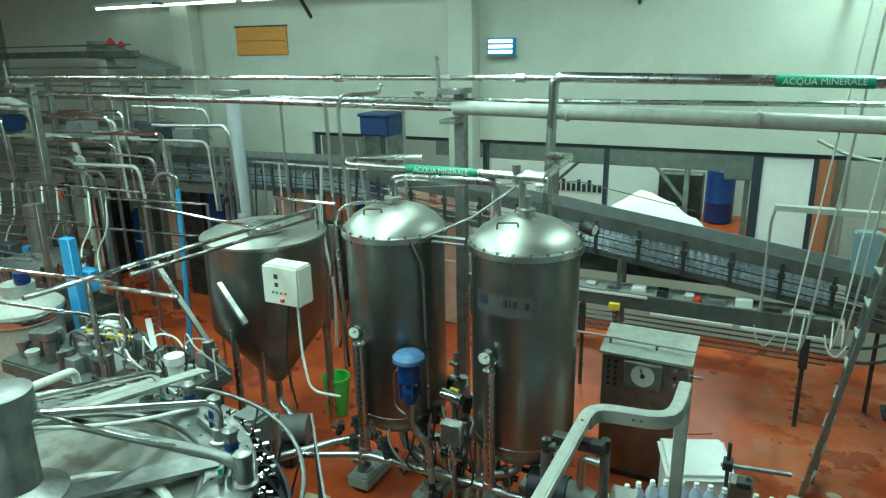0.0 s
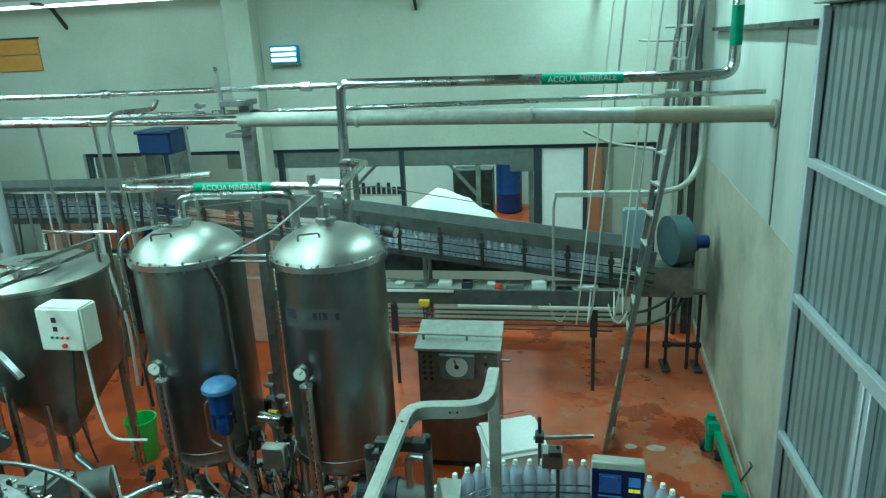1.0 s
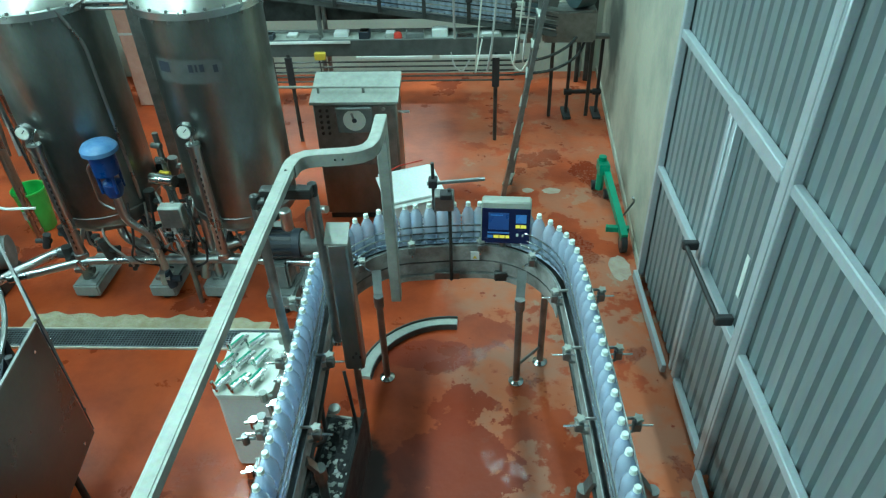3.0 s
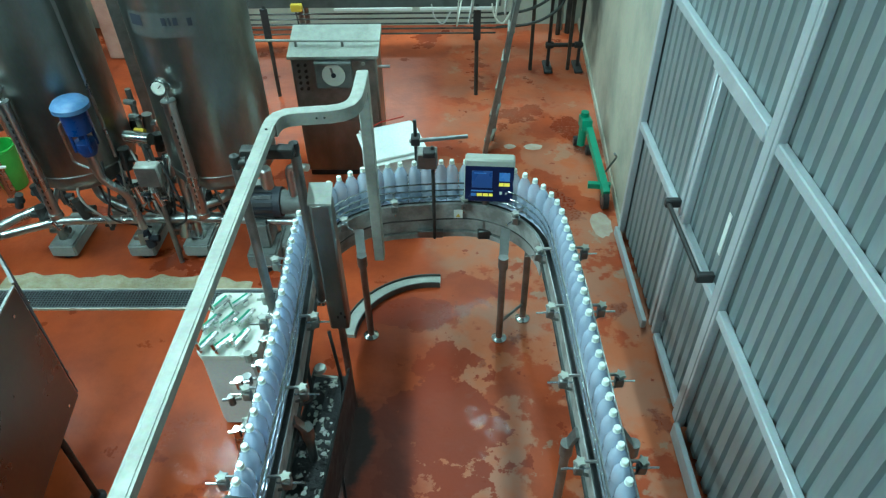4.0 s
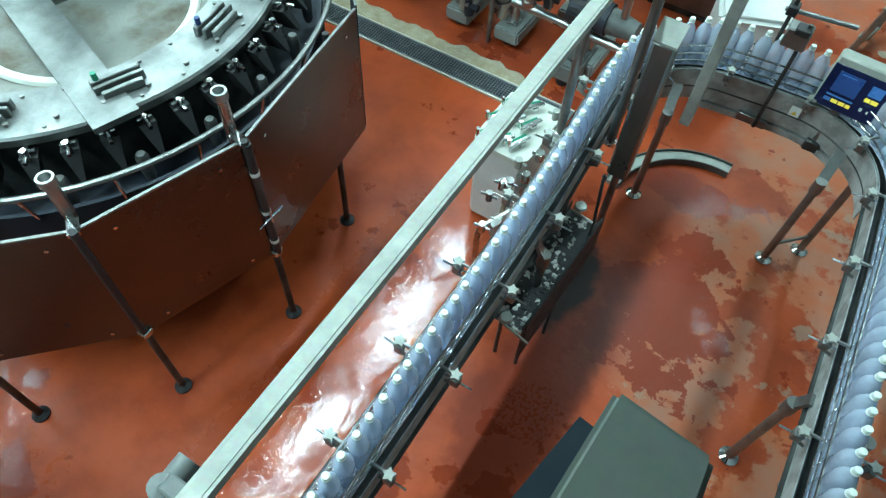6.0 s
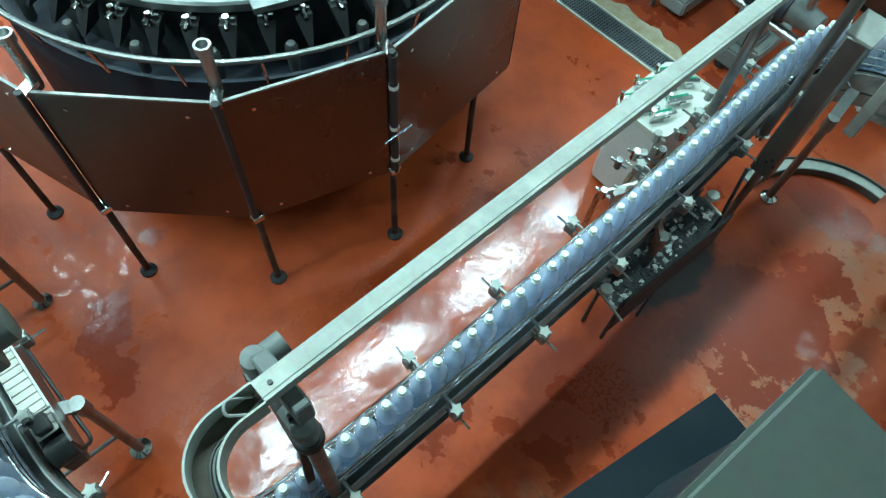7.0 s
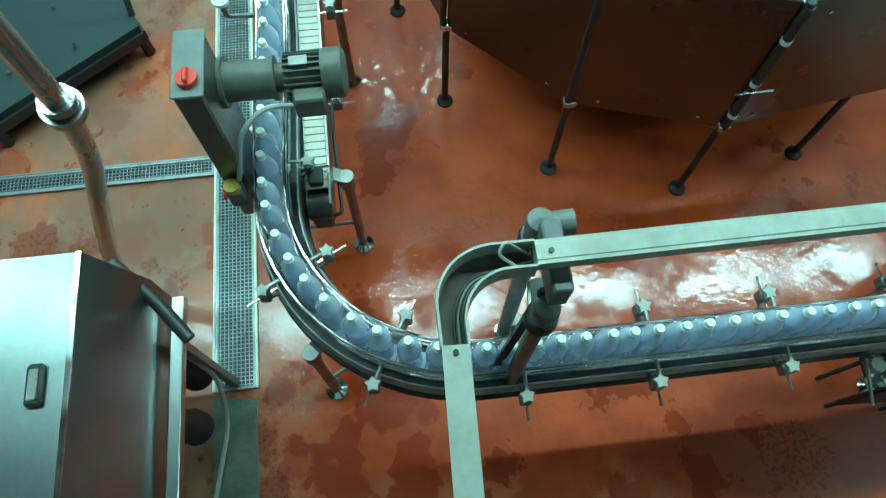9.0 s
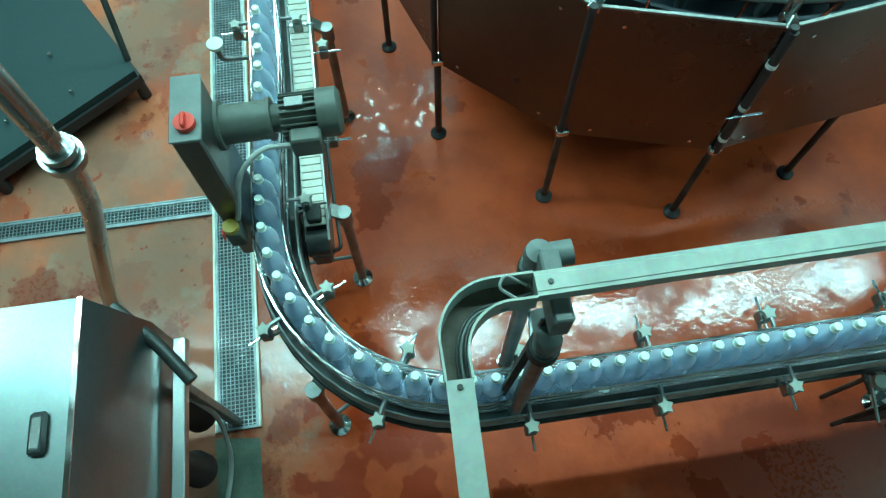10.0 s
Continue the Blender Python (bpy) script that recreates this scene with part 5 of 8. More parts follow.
def overhead_pipes():
    y = 5.72
    p = thing("water_main", "polished overhead water pipe with green lettered sleeve", "pipe", (0.5, y, 3.54))
    part("pipe", Shape().tube([(-9.5, y + 0.02, 3.54), (-3.2, y, 3.555), (-1.1, y, 3.56), (-0.12, y, 3.563), (-0.05, y, 3.563)], 0.024, 10), WATERPIPE, p)
    part("pipe", Shape().tube([(-0.10, y, 2.30), (-0.06, y, 3.57), (0.1, y, 3.568), (2.70, y, 3.532), (3.0, y, 3.535), (3.0, y, 4.6)], 0.042, 14, 0.10), WATERPIPE, p, "thicker riser and run")
    for x in (-2.2, -0.35):
        part("coupling", Shape().cyl((x - 0.04, y, 3.558), (x + 0.04, y, 3.558), 0.04, n=14), STEEL, p)
    sl = part("sleeve", Shape().cyl((1.585, y, 3.548), (2.20, y, 3.539), 0.0445, n=16), GREEN, p, "green sleeve with white letters")
    words("ACQUA MINERALE", 0.062, Matrix.Translation((1.89, y - 0.0458, 3.543)) @ Matrix.Rotation(radians(90), 4, "X"), sl)
    part("sleeve", Shape().cyl((3.0, y, 3.74), (3.0, y, 4.02), 0.0445, n=16), GREEN, p, "green sleeve")
    q = thing("insulated_pipe", "thick dented silver overhead pipe", "pipe", (0.5, 5.75, 3.28))
    part("pipe", Shape().tube([(-1.0, 5.76, 3.30), (-0.9, 5.76, 3.30), (1.3, 5.78, 3.262), (3.34, 5.82, 3.222)], 0.062, 14), GALV, q)
    part("pipe", Shape().tube([(-5.6, 5.76, 3.33), (-3.3, 5.76, 3.32), (-1.0, 5.76, 3.30)], 0.036, 12), WATERPIPE, q, "thinner run of the pipe")
    part("pipe", Shape().tube([(-9.5, 5.9, 3.32), (0.0, 5.9, 3.36), (3.3, 5.95, 3.38)], 0.02, 8), WATERPIPE, q)
    part("pipe", Shape().cyl((2.30, 5.80, 3.243), (3.335, 5.82, 3.222), 0.066, n=14), BEIGEWRAP, q, "beige wrapped end of the pipe")
    part("wall_plate", Shape().cyl((3.33, 5.82, 3.222), (3.348, 5.82, 3.222), 0.11, n=18), GALV, q)
    for x in (0.05, 1.5):
        part("seam", Shape().cyl((x - 0.012, 5.765, 3.272), (x + 0.012, 5.765, 3.272), 0.066, n=14), GALV, q)
    for k, x in enumerate((-1.0, -7.2)):
        s = thing("pipe_stand", "grey square steel post carrying overhead pipes", "pipe support", (x, 5.82, 0), "pipe stands")
        part("post", Shape().box(x - 0.05, 5.86, 0, x + 0.05, 5.96, 3.42, 0.006), DULL, s)
        part("arm", Shape().box(x - 0.10, 5.66, 3.16, x + 0.06, 5.90, 3.20, 0.004), DULL, s)
        part("arm", Shape().box(x - 0.12, 5.66, 3.42, x + 0.12, 5.90, 3.47, 0.004), DULL, s)
        part("strap", Shape().slab((x - 0.11, 5.70, 3.35), (x - 0.13, 5.70, 3.75), 0.03, 0.02, (0, 1, 0)), STEEL, s)
        part("foot_plate", Shape().box(x - 0.1, 5.81, 0.0005, x + 0.1, 6.01, 0.015), DULL, s)
    w = thing("painted_column", "white-painted round steel column carrying overhead pipes", "column", (-4.3, 6.5, 0))
    part("shaft", Shape().cyl((-4.3, 6.5, 0.0), (-4.3, 6.5, 3.30), 0.085, n=20), DOORFRAME, w)
    part("head", Shape().box(-4.55, 6.40, 3.30, -4.10, 6.60, 3.38, 0.01), DULL, w)
    # pipework on top of the tanks
    z = 2.92
    a = thing("tank_manifold", "stainless pipework joining the tank lids, green lettered sleeve", "pipework", (-0.5, 4.75, z))
    part("pipe", Shape().tube([(-1.55, 4.95, z + 0.02), (-1.52, 4.75, z), (-0.2, 4.75, z), (0.22, 4.75, z - 0.01)], 0.03, 12, 0.08), WATERPIPE, a)
    part("pipe", Shape().tube([(-1.55, 4.95, z + 0.02), (-0.95, 5.05, z + 0.04)], 0.026, 10), WATERPIPE, a)
    sl = part("sleeve", Shape().cyl((-0.92, 4.75, z), (-0.32, 4.75, z), 0.0325, n=16), GREEN, a, "green sleeve with white letters")
    words("ACQUA MINERALE", 0.055, Matrix.Translation((-0.62, 4.7165, z)) @ Matrix.Rotation(radians(90), 4, "X"), sl)
    part("pipe", Shape().tube([(-1.06, 4.75, 2.66), (-1.06, 4.75, 2.84), (-0.92, 4.75, 2.86), (-0.25, 4.77, 2.865), (-0.19, 4.78, 2.84), (-0.19, 4.80, 2.45)], 0.036, 12, 0.10), WATERPIPE, a, "swan-neck pipe from a tank lid")
    part("pipe", Shape().tube([(0.03, 4.75, 2.66), (0.03, 4.75, 2.93)], 0.028, 12), WATERPIPE, a)
    part("valve", Shape().cyl((0.05, 4.75, z), (0.20, 4.75, z - 0.005), 0.052, n=16).cyl((-0.02, 4.75, z - 0.06), (-0.02, 4.75, z + 0.08), 0.03, n=12).cyl((0.14, 4.75, z - 0.06), (0.20, 4.75, z - 0.06), 0.04, n=12), STEEL, a, "stainless valve cluster")
    part("rod", Shape().tube([(-0.66, 4.48, 2.45), (-0.30, 4.60, 2.62), (0.0, 4.70, 2.85)], 0.011, 8), DULL, a)
    part("rod", Shape().cyl((-0.64, 4.60, 2.44), (-0.36, 4.60, 2.44), 0.014, n=8), DULL, a)
    part("rod", Shape().cyl((-0.64, 4.60, 2.40), (-0.36, 4.60, 2.40), 0.014, n=8), DULL, a)
    part("thin_pipe", Shape().tube([(-1.45, 4.55, 1.2), (-1.50, 4.55, 2.52), (-1.42, 4.58, 2.62), (-1.2, 4.62, 2.66), (-1.0, 4.62, 2.66)], 0.014, 8, 0.08), WATERPIPE, a)
    part("wire", Shape().tube([(-1.0, 4.75, 2.76), (0.3, 5.3, 2.80), (1.0, 7.2, 2.2)], 0.005, 6), DULL, a)
    part("riser", Shape().tube([(0.16, 5.5, 2.95), (-0.10, y, 2.92)], 0.035, 10).cyl((0.18, 4.75, 2.91), (0.16, 5.5, 2.95), 0.03, n=10), WATERPIPE, a)
    c = thing("camera_like_valve", "small black round-ended valve behind the tank", "valve", (0.44, 5.1, 2.6))
    part("body", Shape().cyl((0.40, 5.05, 2.52), (0.50, 5.02, 2.50), 0.05, n=16), BLACK, c)
    part("end", Shape().cyl((0.50, 5.02, 2.50), (0.507, 5.018, 2.499), 0.038, n=16), WHITE, c)
    part("stem", Shape().cyl((0.42, 5.05, 2.5), (0.36, 5.0, 2.40), 0.02, n=8), STEEL, c)


overhead_pipes()


def tank_clutter():
    """Pumps, valves and low pipes round the tank feet."""
    m = thing("low_pipework", "tangle of stainless pipes and valves between the tank feet", "pipework", (-0.5, 4.6, 0.4))
    part("pipe", Shape().tube([(-1.9, 4.35, 0.32), (-1.3, 4.5, 0.40), (-0.2, 4.5, 0.42), (0.7, 4.45, 0.42)], 0.035, 10, 0.1), STEEL, m)
    part("pipe", Shape().tube([(-1.06, 4.75, 0.70), (-1.06, 4.75, 0.45), (-0.7, 4.6, 0.42)], 0.04, 10, 0.1), STEEL, m)
    part("pipe", Shape().tube([(0.03, 4.75, 0.70), (0.03, 4.75, 0.46), (-0.3, 4.6, 0.42)], 0.04, 10, 0.1), STEEL, m)
    part("pipe", Shape().tube([(-2.3, 4.15, 0.22), (-1.75, 4.55, 0.36), (-1.5, 4.8, 0.36)], 0.04, 10, 0.05), STEEL, m)
    rng = random.Random(11)
    for k in range(44):
        x, y, z = (rng.uniform(-0.72, -0.28) if k % 2 else rng.uniform(-1.6, 0.5)), rng.uniform(4.40, 5.0), rng.uniform(0.20, 0.62 if k % 2 == 0 else 1.0)
        r = rng.uniform(0.018, 0.045)
        s = Shape().cyl((x, y, z - r * 2), (x + rng.uniform(-0.05, 0.05), y, z + r * 2), r, n=10).cyl((x - r * 2, y, z), (x + r * 2, y, z), r * 0.7, n=8)
        part("valve", s, (STEEL, DARKSTEEL, DULL, BLACK, CHROME, DARKSTEEL, DARKBLUE)[k % 7], m)
    for k in range(18):
        x, y = rng.uniform(-1.3, 0.3) if k % 2 else rng.uniform(-0.75, -0.25), rng.uniform(4.40, 4.7)
        part("hose", Shape().tube([(x, y, 1.0), (x + rng.uniform(-0.1, 0.1), y - 0.06, 0.7), (x + rng.uniform(-0.15, 0.15), y, 0.45), (x + rng.uniform(-0.2, 0.2), y + 0.1, 0.30)], 0.009, 6, 0.12), (BLACK, HOSE, DULL)[k % 3], m)
    part("post", Shape().cyl((-0.50, 4.70, 0.1), (-0.50, 4.70, 1.45), 0.022, n=10), DULL, m)
    for k in range(4):
        part("knob", Shape().cyl((-0.54, 4.68, 1.0 + k * 0.12), (-0.46, 4.66, 1.0 + k * 0.12), 0.022, n=8), (STEEL, YELLOW, STEEL, DULL)[k], m)
    b = thing("junction_box", "small pale junction box between the tanks", "junction box", (-0.40, 4.42, 0.9))
    part("body", Shape().box(-0.50, 4.38, 0.80, -0.32, 4.47, 0.99, 0.012), GALV, b)
    part("lid", Shape().box(-0.49, 4.374, 0.81, -0.33, 4.381, 0.98, 0.003), ALU, b)
    part("post", Shape().cyl((-0.41, 4.45, 0.0), (-0.41, 4.45, 0.8), 0.02, n=8), DULL, b)
    s = thing("motor", "steel-blue cylindrical motor on pipework", "motor", (-0.45, 4.62, 1.15))
    part("body", Shape().cyl((-0.58, 4.60, 1.12), (-0.38, 4.55, 1.12), 0.045, n=16), CHROME, s)
    part("post", Shape().cyl((-0.47, 4.58, 0.0), (-0.47, 4.58, 1.09), 0.015, n=8), DULL, s)
    # finned pump near the lane
    p = thing("pump", "dark finned pump motor on a grey block", "pump", (0.36, 4.35, 0))
    part("stand", Shape().box(0.20, 4.30, 0.05, 0.44, 4.70, 0.20, 0.015).box(0.24, 4.38, 0.2, 0.40, 4.62, 0.45, 0.02), GREYPAINT, p)
    for yy in (4.36, 4.64):
        part("foot", Shape().cyl((0.32, yy, 0.001), (0.32, yy, 0.055), 0.05, n=14), BLACK, p)
    part("motor_body", Shape().cyl((0.22, 4.5, 0.58), (0.52, 4.5, 0.58), 0.12, n=20), DARKBLUE, p)
    for k in range(14):
        a = 2 * math.pi * k / 14
        c, q = math.cos(a), math.sin(a)
        part("fin", Shape().slab((0.24, 4.5 + 0.125 * c, 0.58 + 0.125 * q), (0.46, 4.5 + 0.125 * c, 0.58 + 0.125 * q), 0.006, 0.03, (0, -q, c)), BLACK, p)
    part("coupling", Shape().cyl((0.52, 4.5, 0.58), (0.74, 4.48, 0.58), 0.10, 0.07, n=18), GREYPAINT, p)
    part("top_pipe", Shape().tube([(0.62, 4.48, 0.64), (0.62, 4.48, 0.92), (0.78, 4.42, 0.95)], 0.03, 10, 0.06).lathe([(0.04, 0.86), (0.045, 0.87), (0.045, 1.02), (0.035, 1.03)], 12, (0.50, 4.30, 0)), STEEL, p)
    g = thing("waste_bin", "lime green plastic bin standing on the floor", "bin", (-2.35, 5.55, 0))
    part("body", Shape().lathe([(0.10, 0.0), (0.115, 0.02), (0.145, 0.42), (0.155, 0.43), (0.155, 0.45), (0.14, 0.45), (0.135, 0.43), (0.095, 0.03)], 20, (-2.35, 5.55, 0.001)), LIME, g)
    part("print", Shape().box(-2.40, 5.40, 0.18, -2.33, 5.425, 0.27, 0.004), GALV, g, "pale worn print")


tank_clutter()


# ---- beside the lane ----
def lane_side():
    g = thing("guard_column", "flat stainless cover column standing beside the conveyor", "cover", (1.20, 2.9, 0.85))
    part("cover", Shape().box(1.135, 2.95, 0.80, 1.245, 3.05, 1.71, 0.012), TANK, g)
    part("cap", Shape().add([(x, y, z + o) for o in (0.0, 0.012) for x, y, z in ((1.13, 2.945, 1.71), (1.25, 2.945, 1.71), (1.25, 3.055, 1.765), (1.13, 3.055, 1.765))], [(3, 2, 1, 0), (4, 5, 6, 7), (0, 1, 5, 4), (1, 2, 6, 5), (2, 3, 7, 6), (3, 0, 4, 7)]), GALV, g, "pale sloping cap")
    part("neck", Shape().box(1.15, 2.97, 1.70, 1.23, 3.045, 1.735, 0.004), TANK, g)
    part("stem", Shape().cyl((1.19, 3.0, 0.0), (1.19, 3.0, 0.82), 0.022, n=10), DULL, g)
    for k in range(3):
        part("mark", Shape().box(1.185 + k * 0.02, 2.948, 0.90 + (k % 2) * 0.03, 1.197 + k * 0.02, 2.9495, 0.92 + (k % 2) * 0.03), BLACK, g)
    f = thing("filter_tub", "white plastic filter tub with toggle clamps on its lid", "filter", (0.50, 3.05, 0))
    c = [(0.52 + 0.175 * max(-1, min(1, 1.25 * math.cos(a))), 3.10 + 0.25 * max(-1, min(1, 1.35 * math.sin(a)))) for a in [2 * math.pi * k / 28 for k in range(28)]]
    part("body", Shape().prism(c, 0.03, 0.66), WHITE, f)
    part("lid", Shape().prism([(0.52 + (x - 0.52) * 1.05, 3.10 + (y - 3.10) * 1.05) for x, y in c], 0.66, 0.70), CREAM, f)
    for x, y, a in ((0.42, 2.93, 62), (0.52, 2.92, 55), (0.61, 2.96, 66), (0.40, 3.08, 60), (0.50, 3.10, 58), (0.60, 3.12, 64), (0.42, 3.24, 60), (0.54, 3.26, 52)):
        m = Matrix.Translation((x, y, 0.70)) @ Matrix.Rotation(radians(a), 4, "Z")
        t = part("toggle_clamp", Shape().box(-0.02, -0.02, 0.0, 0.02, 0.02, 0.04, 0.004, m).box(-0.10, -0.014, 0.035, 0.06, 0.014, 0.055, 0.004, m).cyl(m @ Vector((-0.08, 0.0, 0.0)), m @ Vector((-0.10, 0.0, 0.11)), 0.012, n=8), CHROME, f, "bright toggle clamp")
        part("lever", Shape().box(-0.09, 0.018, 0.03, 0.05, 0.036, 0.048, 0.004, m), GREEN, t, "green clamp lever")
    part("tap", Shape().tube([(0.62, 2.84, 0.30), (0.66, 2.70, 0.30), (0.66, 2.66, 0.22)], 0.016, 8, 0.03), mat("rusted_stub", (0.16, 0.07, 0.03), 0.7, 0.2, (0.30, 0.26, 0.18), 20, 0.7, 0.3, 60), f, "rusty outlet stub")
    v = thing("side_valves", "pale valves and clamps along the tub and the lane", "valves", (0.74, 2.7, 0.5))
    rng = random.Random(3)
    for k in range(14):
        x, y, z = rng.uniform(0.66, 0.84), 2.35 + k * 0.065, rng.uniform(0.45, 0.82)
        part("valve", Shape().cyl((x, y, z - 0.03), (x, y, z + 0.035), rng.uniform(0.016, 0.03), n=8).cyl((x - 0.05, y, z), (x + 0.05, y + 0.01, z), 0.009, n=6), (CHROME, GALV, DULL)[k % 3], v)
    part("pipe", Shape().tube([(0.66, 2.40, 0.001), (0.66, 2.40, 0.55), (0.78, 2.60, 0.60), (0.76, 3.3, 0.60)], 0.018, 8, 0.06), STEEL, v)
    t = thing("scale_tray", "black trough crusted with white scale under the lane", "trough", (1.12, 2.2, 0.4))
    m = Matrix.Translation((1.10, 2.42, 0.50)) @ Matrix.Rotation(radians(-3), 4, "Z")
    part("trough", Shape().box(-0.10, -0.44, -0.02, 0.10, 0.44, 0.0, 0.004, m), DIRT, t)
    for o in (-0.105, 0.097):
        part("trough_side", Shape().box(o, -0.44, -0.02, o + 0.008, 0.44, 0.07, 0.002, m), DARKSTEEL, t)
    for k in range(150):
        x, y = rng.uniform(1.02, 1.18), 2.84 - 0.84 * rng.uniform(0.0, 1.0) ** 0.7
        r = rng.uniform(0.004, 0.013)
        bm = bmesh.new()
        bmesh.ops.create_icosphere(bm, subdivisions=1, radius=r)
        for p in bm.verts:
            p.co = Vector((p.co.x * rng.uniform(0.6, 2.0), p.co.y * rng.uniform(0.6, 2.2), p.co.z * rng.uniform(0.25, 0.6))) + Vector((x, y, 0.503))
        part("scale_lump", Shape().take(bm), (WHITE, BLACK, GALV, BLACK, BLACK)[k % 5], t)
    part("flank", Shape().box(0.106, -0.42, -0.30, 0.114, 0.44, 0.075, 0.002, m), BLACK, t, "black hanging side sheet")
    for x, y in ((1.03, 2.05), (1.17, 2.78), (1.03, 2.78), (1.17, 2.05)):
        part("stay", Shape().cyl((x, y, 0.0), (x, y, 0.48), 0.012, n=8), DARKSTEEL, t)
    part("cable", Shape().tube([(1.02, 2.75, 0.80), (1.06, 2.60, 0.60), (1.02, 2.45, 0.75), (1.05, 2.30, 0.62), (1.03, 2.15, 0.82)], 0.012, 7, 0.06).tube([(1.15, 2.85, 0.9), (1.22, 2.70, 0.55), (1.18, 2.5, 0.35), (1.22, 2.3, 0.02)], 0.010, 7, 0.1), BLACK, t)
    part("star_clamp", Shape().cyl((1.09, 2.62, 0.80), (1.22, 2.60, 0.80), 0.008, n=6).lathe([(0.03, 0), (0.035, 0.01), (0.03, 0.025)], 10, (1.13, 2.62, 0.84)), GALV, t)
    part("star_clamp", Shape().cyl((1.06, 1.90, 0.66), (1.25, 1.86, 0.66), 0.008, n=6).lathe([(0.03, 0), (0.035, 0.01), (0.03, 0.025)], 10, (1.10, 1.90, 0.70)), GALV, t)
    r = thing("floor_rail", "curved conveyor rail piece lying on the floor", "rail", (1.4, 4.0, 0))
    path = arc(1.68, 3.585, 0.60, 178, 84, 14)
    part("web", Shape().sweep(path, [(-0.044, 0.0015), (0.044, 0.0015), (0.044, 0.035), (-0.044, 0.035)]), GALV, r)
    for o in (-0.048, 0.048):
        part("flange", Shape().sweep(path, [(o - 0.004, 0.0015), (o + 0.004, 0.0015), (o + 0.004, 0.055), (o - 0.004, 0.055)]), BEAMGREY, r)
    h = thing("control_screen", "grey operator screen box on a post at the conveyor", "screen", (2.08, 3.95, 0.7))
    m = Matrix.Translation((2.09, 3.95, 1.15)) @ Matrix.Rotation(radians(-4), 4, "Z") @ Matrix.Rotation(radians(-12), 4, "X")
    box = part("housing", Shape().box(-0.165, 0.0, -0.15, 0.165, 0.12, 0.15, 0.012, m), mat("grey_beige_housing", (0.42, 0.44, 0.38), 0.45, 0, (0.34, 0.36, 0.31), 8, 0.5), h)
    part("bezel", Shape().box(-0.160, -0.006, -0.145, 0.160, 0.001, 0.105, 0.003, m), SCREEN, box, "dark front")
    part("screen", Shape().box(-0.115, -0.009, -0.045, 0.02, -0.0065, 0.075, 0.001, m), SCREENBLUE, box, "lit blue display")
    part("screen_line", Shape().box(-0.10, -0.0105, 0.056, -0.02, -0.0092, 0.062, 0.0, m), SCREENPALE, box)
    for k, (x0, x1, z0, z1, mtl) in enumerate(((-0.12, -0.085, -0.105, -0.085, SCREENPALE), (-0.08, -0.045, -0.105, -0.085, SCREENYELLOW), (-0.04, -0.005, -0.105, -0.085, SCREENYELLOW), (0.0, 0.025, -0.105, -0.085, SCREENYELLOW), (-0.12, 0.025, -0.072, -0.062, SCREENPALE), (0.065, 0.135, 0.005, 0.065, SCREENPALE), (0.065, 0.095, -0.03, -0.008, SCREENYELLOW), (0.098, 0.135, -0.03, -0.008, SCREENYELLOW), (0.07, 0.085, -0.09, -0.07, LETTER), (0.11, 0.118, -0.09, -0.075, LETTER))):
        part("display_key", Shape().box(x0, -0.0095, z0, x1, -0.007, z1, 0.0, m), mtl, box)
    part("post", Shape().cyl((2.07, 3.97, 0.72), (2.07, 3.99, 1.12), 0.024, n=12), DULL, h)
    part("swivel", Shape().lathe([(0.03, 1.06), (0.04, 1.07), (0.04, 1.11), (0.03, 1.12)], 12, (2.07, 3.985, 0)), BLACK, h)
    part("bracket", Shape().box(2.02, 3.93, 0.66, 2.12, 4.01, 0.74, 0.01).box(2.05, 3.95, 0.68, 2.22, 3.99, 0.72, 0.004), DARKSTEEL, h)
    s = thing("sensor_stand", "dark sensor stand with clamped rods above the conveyor", "sensor", (1.72, 4.0, 0.7))
    part("rod", Shape().cyl((1.72, 3.93, 0.68), (1.72, 3.95, 1.42), 0.012, n=8), DARKSTEEL, s)
    part("rod", Shape().cyl((1.60, 4.18, 0.70), (1.60, 4.18, 1.48), 0.012, n=8), DARKSTEEL, s)
    part("arm", Shape().cyl((1.56, 4.16, 1.33), (1.95, 4.22, 1.33), 0.014, n=8), DULL, s)
    part("head", Shape().box(1.62, 3.92, 1.26, 1.75, 4.02, 1.38, 0.008), DULL, s)
    part("clamp", Shape().box(1.66, 3.90, 1.36, 1.74, 3.98, 1.40, 0.006), BLACK, s)
    part("clamp", Shape().box(1.57, 4.14, 1.30, 1.63, 4.22, 1.36, 0.006), BLACK, s)
    part("bracket", Shape().box(1.60, 3.93, 0.68, 1.78, 3.96, 0.74, 0.004), DULL, s)
    b = thing("white_bin", "white plastic bin with a pale tilted lid behind the bottles", "bin", (1.33, 4.95, 0))
    m = Matrix.Translation((1.33, 4.95, 0)) @ Matrix.Rotation(radians(22), 4, "Z")
    part("body", Shape().box(-0.19, -0.17, 0.002, 0.22, 0.17, 0.76, 0.02, m), WHITE, b)
    lid = m @ Matrix.Translation((0.03, 0, 0.82)) @ Matrix.Rotation(radians(16), 4, "X")
    part("lid", Shape().box(-0.25, -0.20, -0.03, 0.25, 0.20, 0.02, 0.03, lid).box(-0.22, -0.17, 0.02, 0.22, 0.17, 0.03, 0.006, lid), WHITE, b, "tilted white lid")
    part("red_wire", Shape().tube([m @ Vector((-0.2, 0.17, 0.86)), m @ Vector((0, 0.2, 0.91)), m @ Vector((0.2, 0.2, 0.92))], 0.005, 6), RED, b)


lane_side()


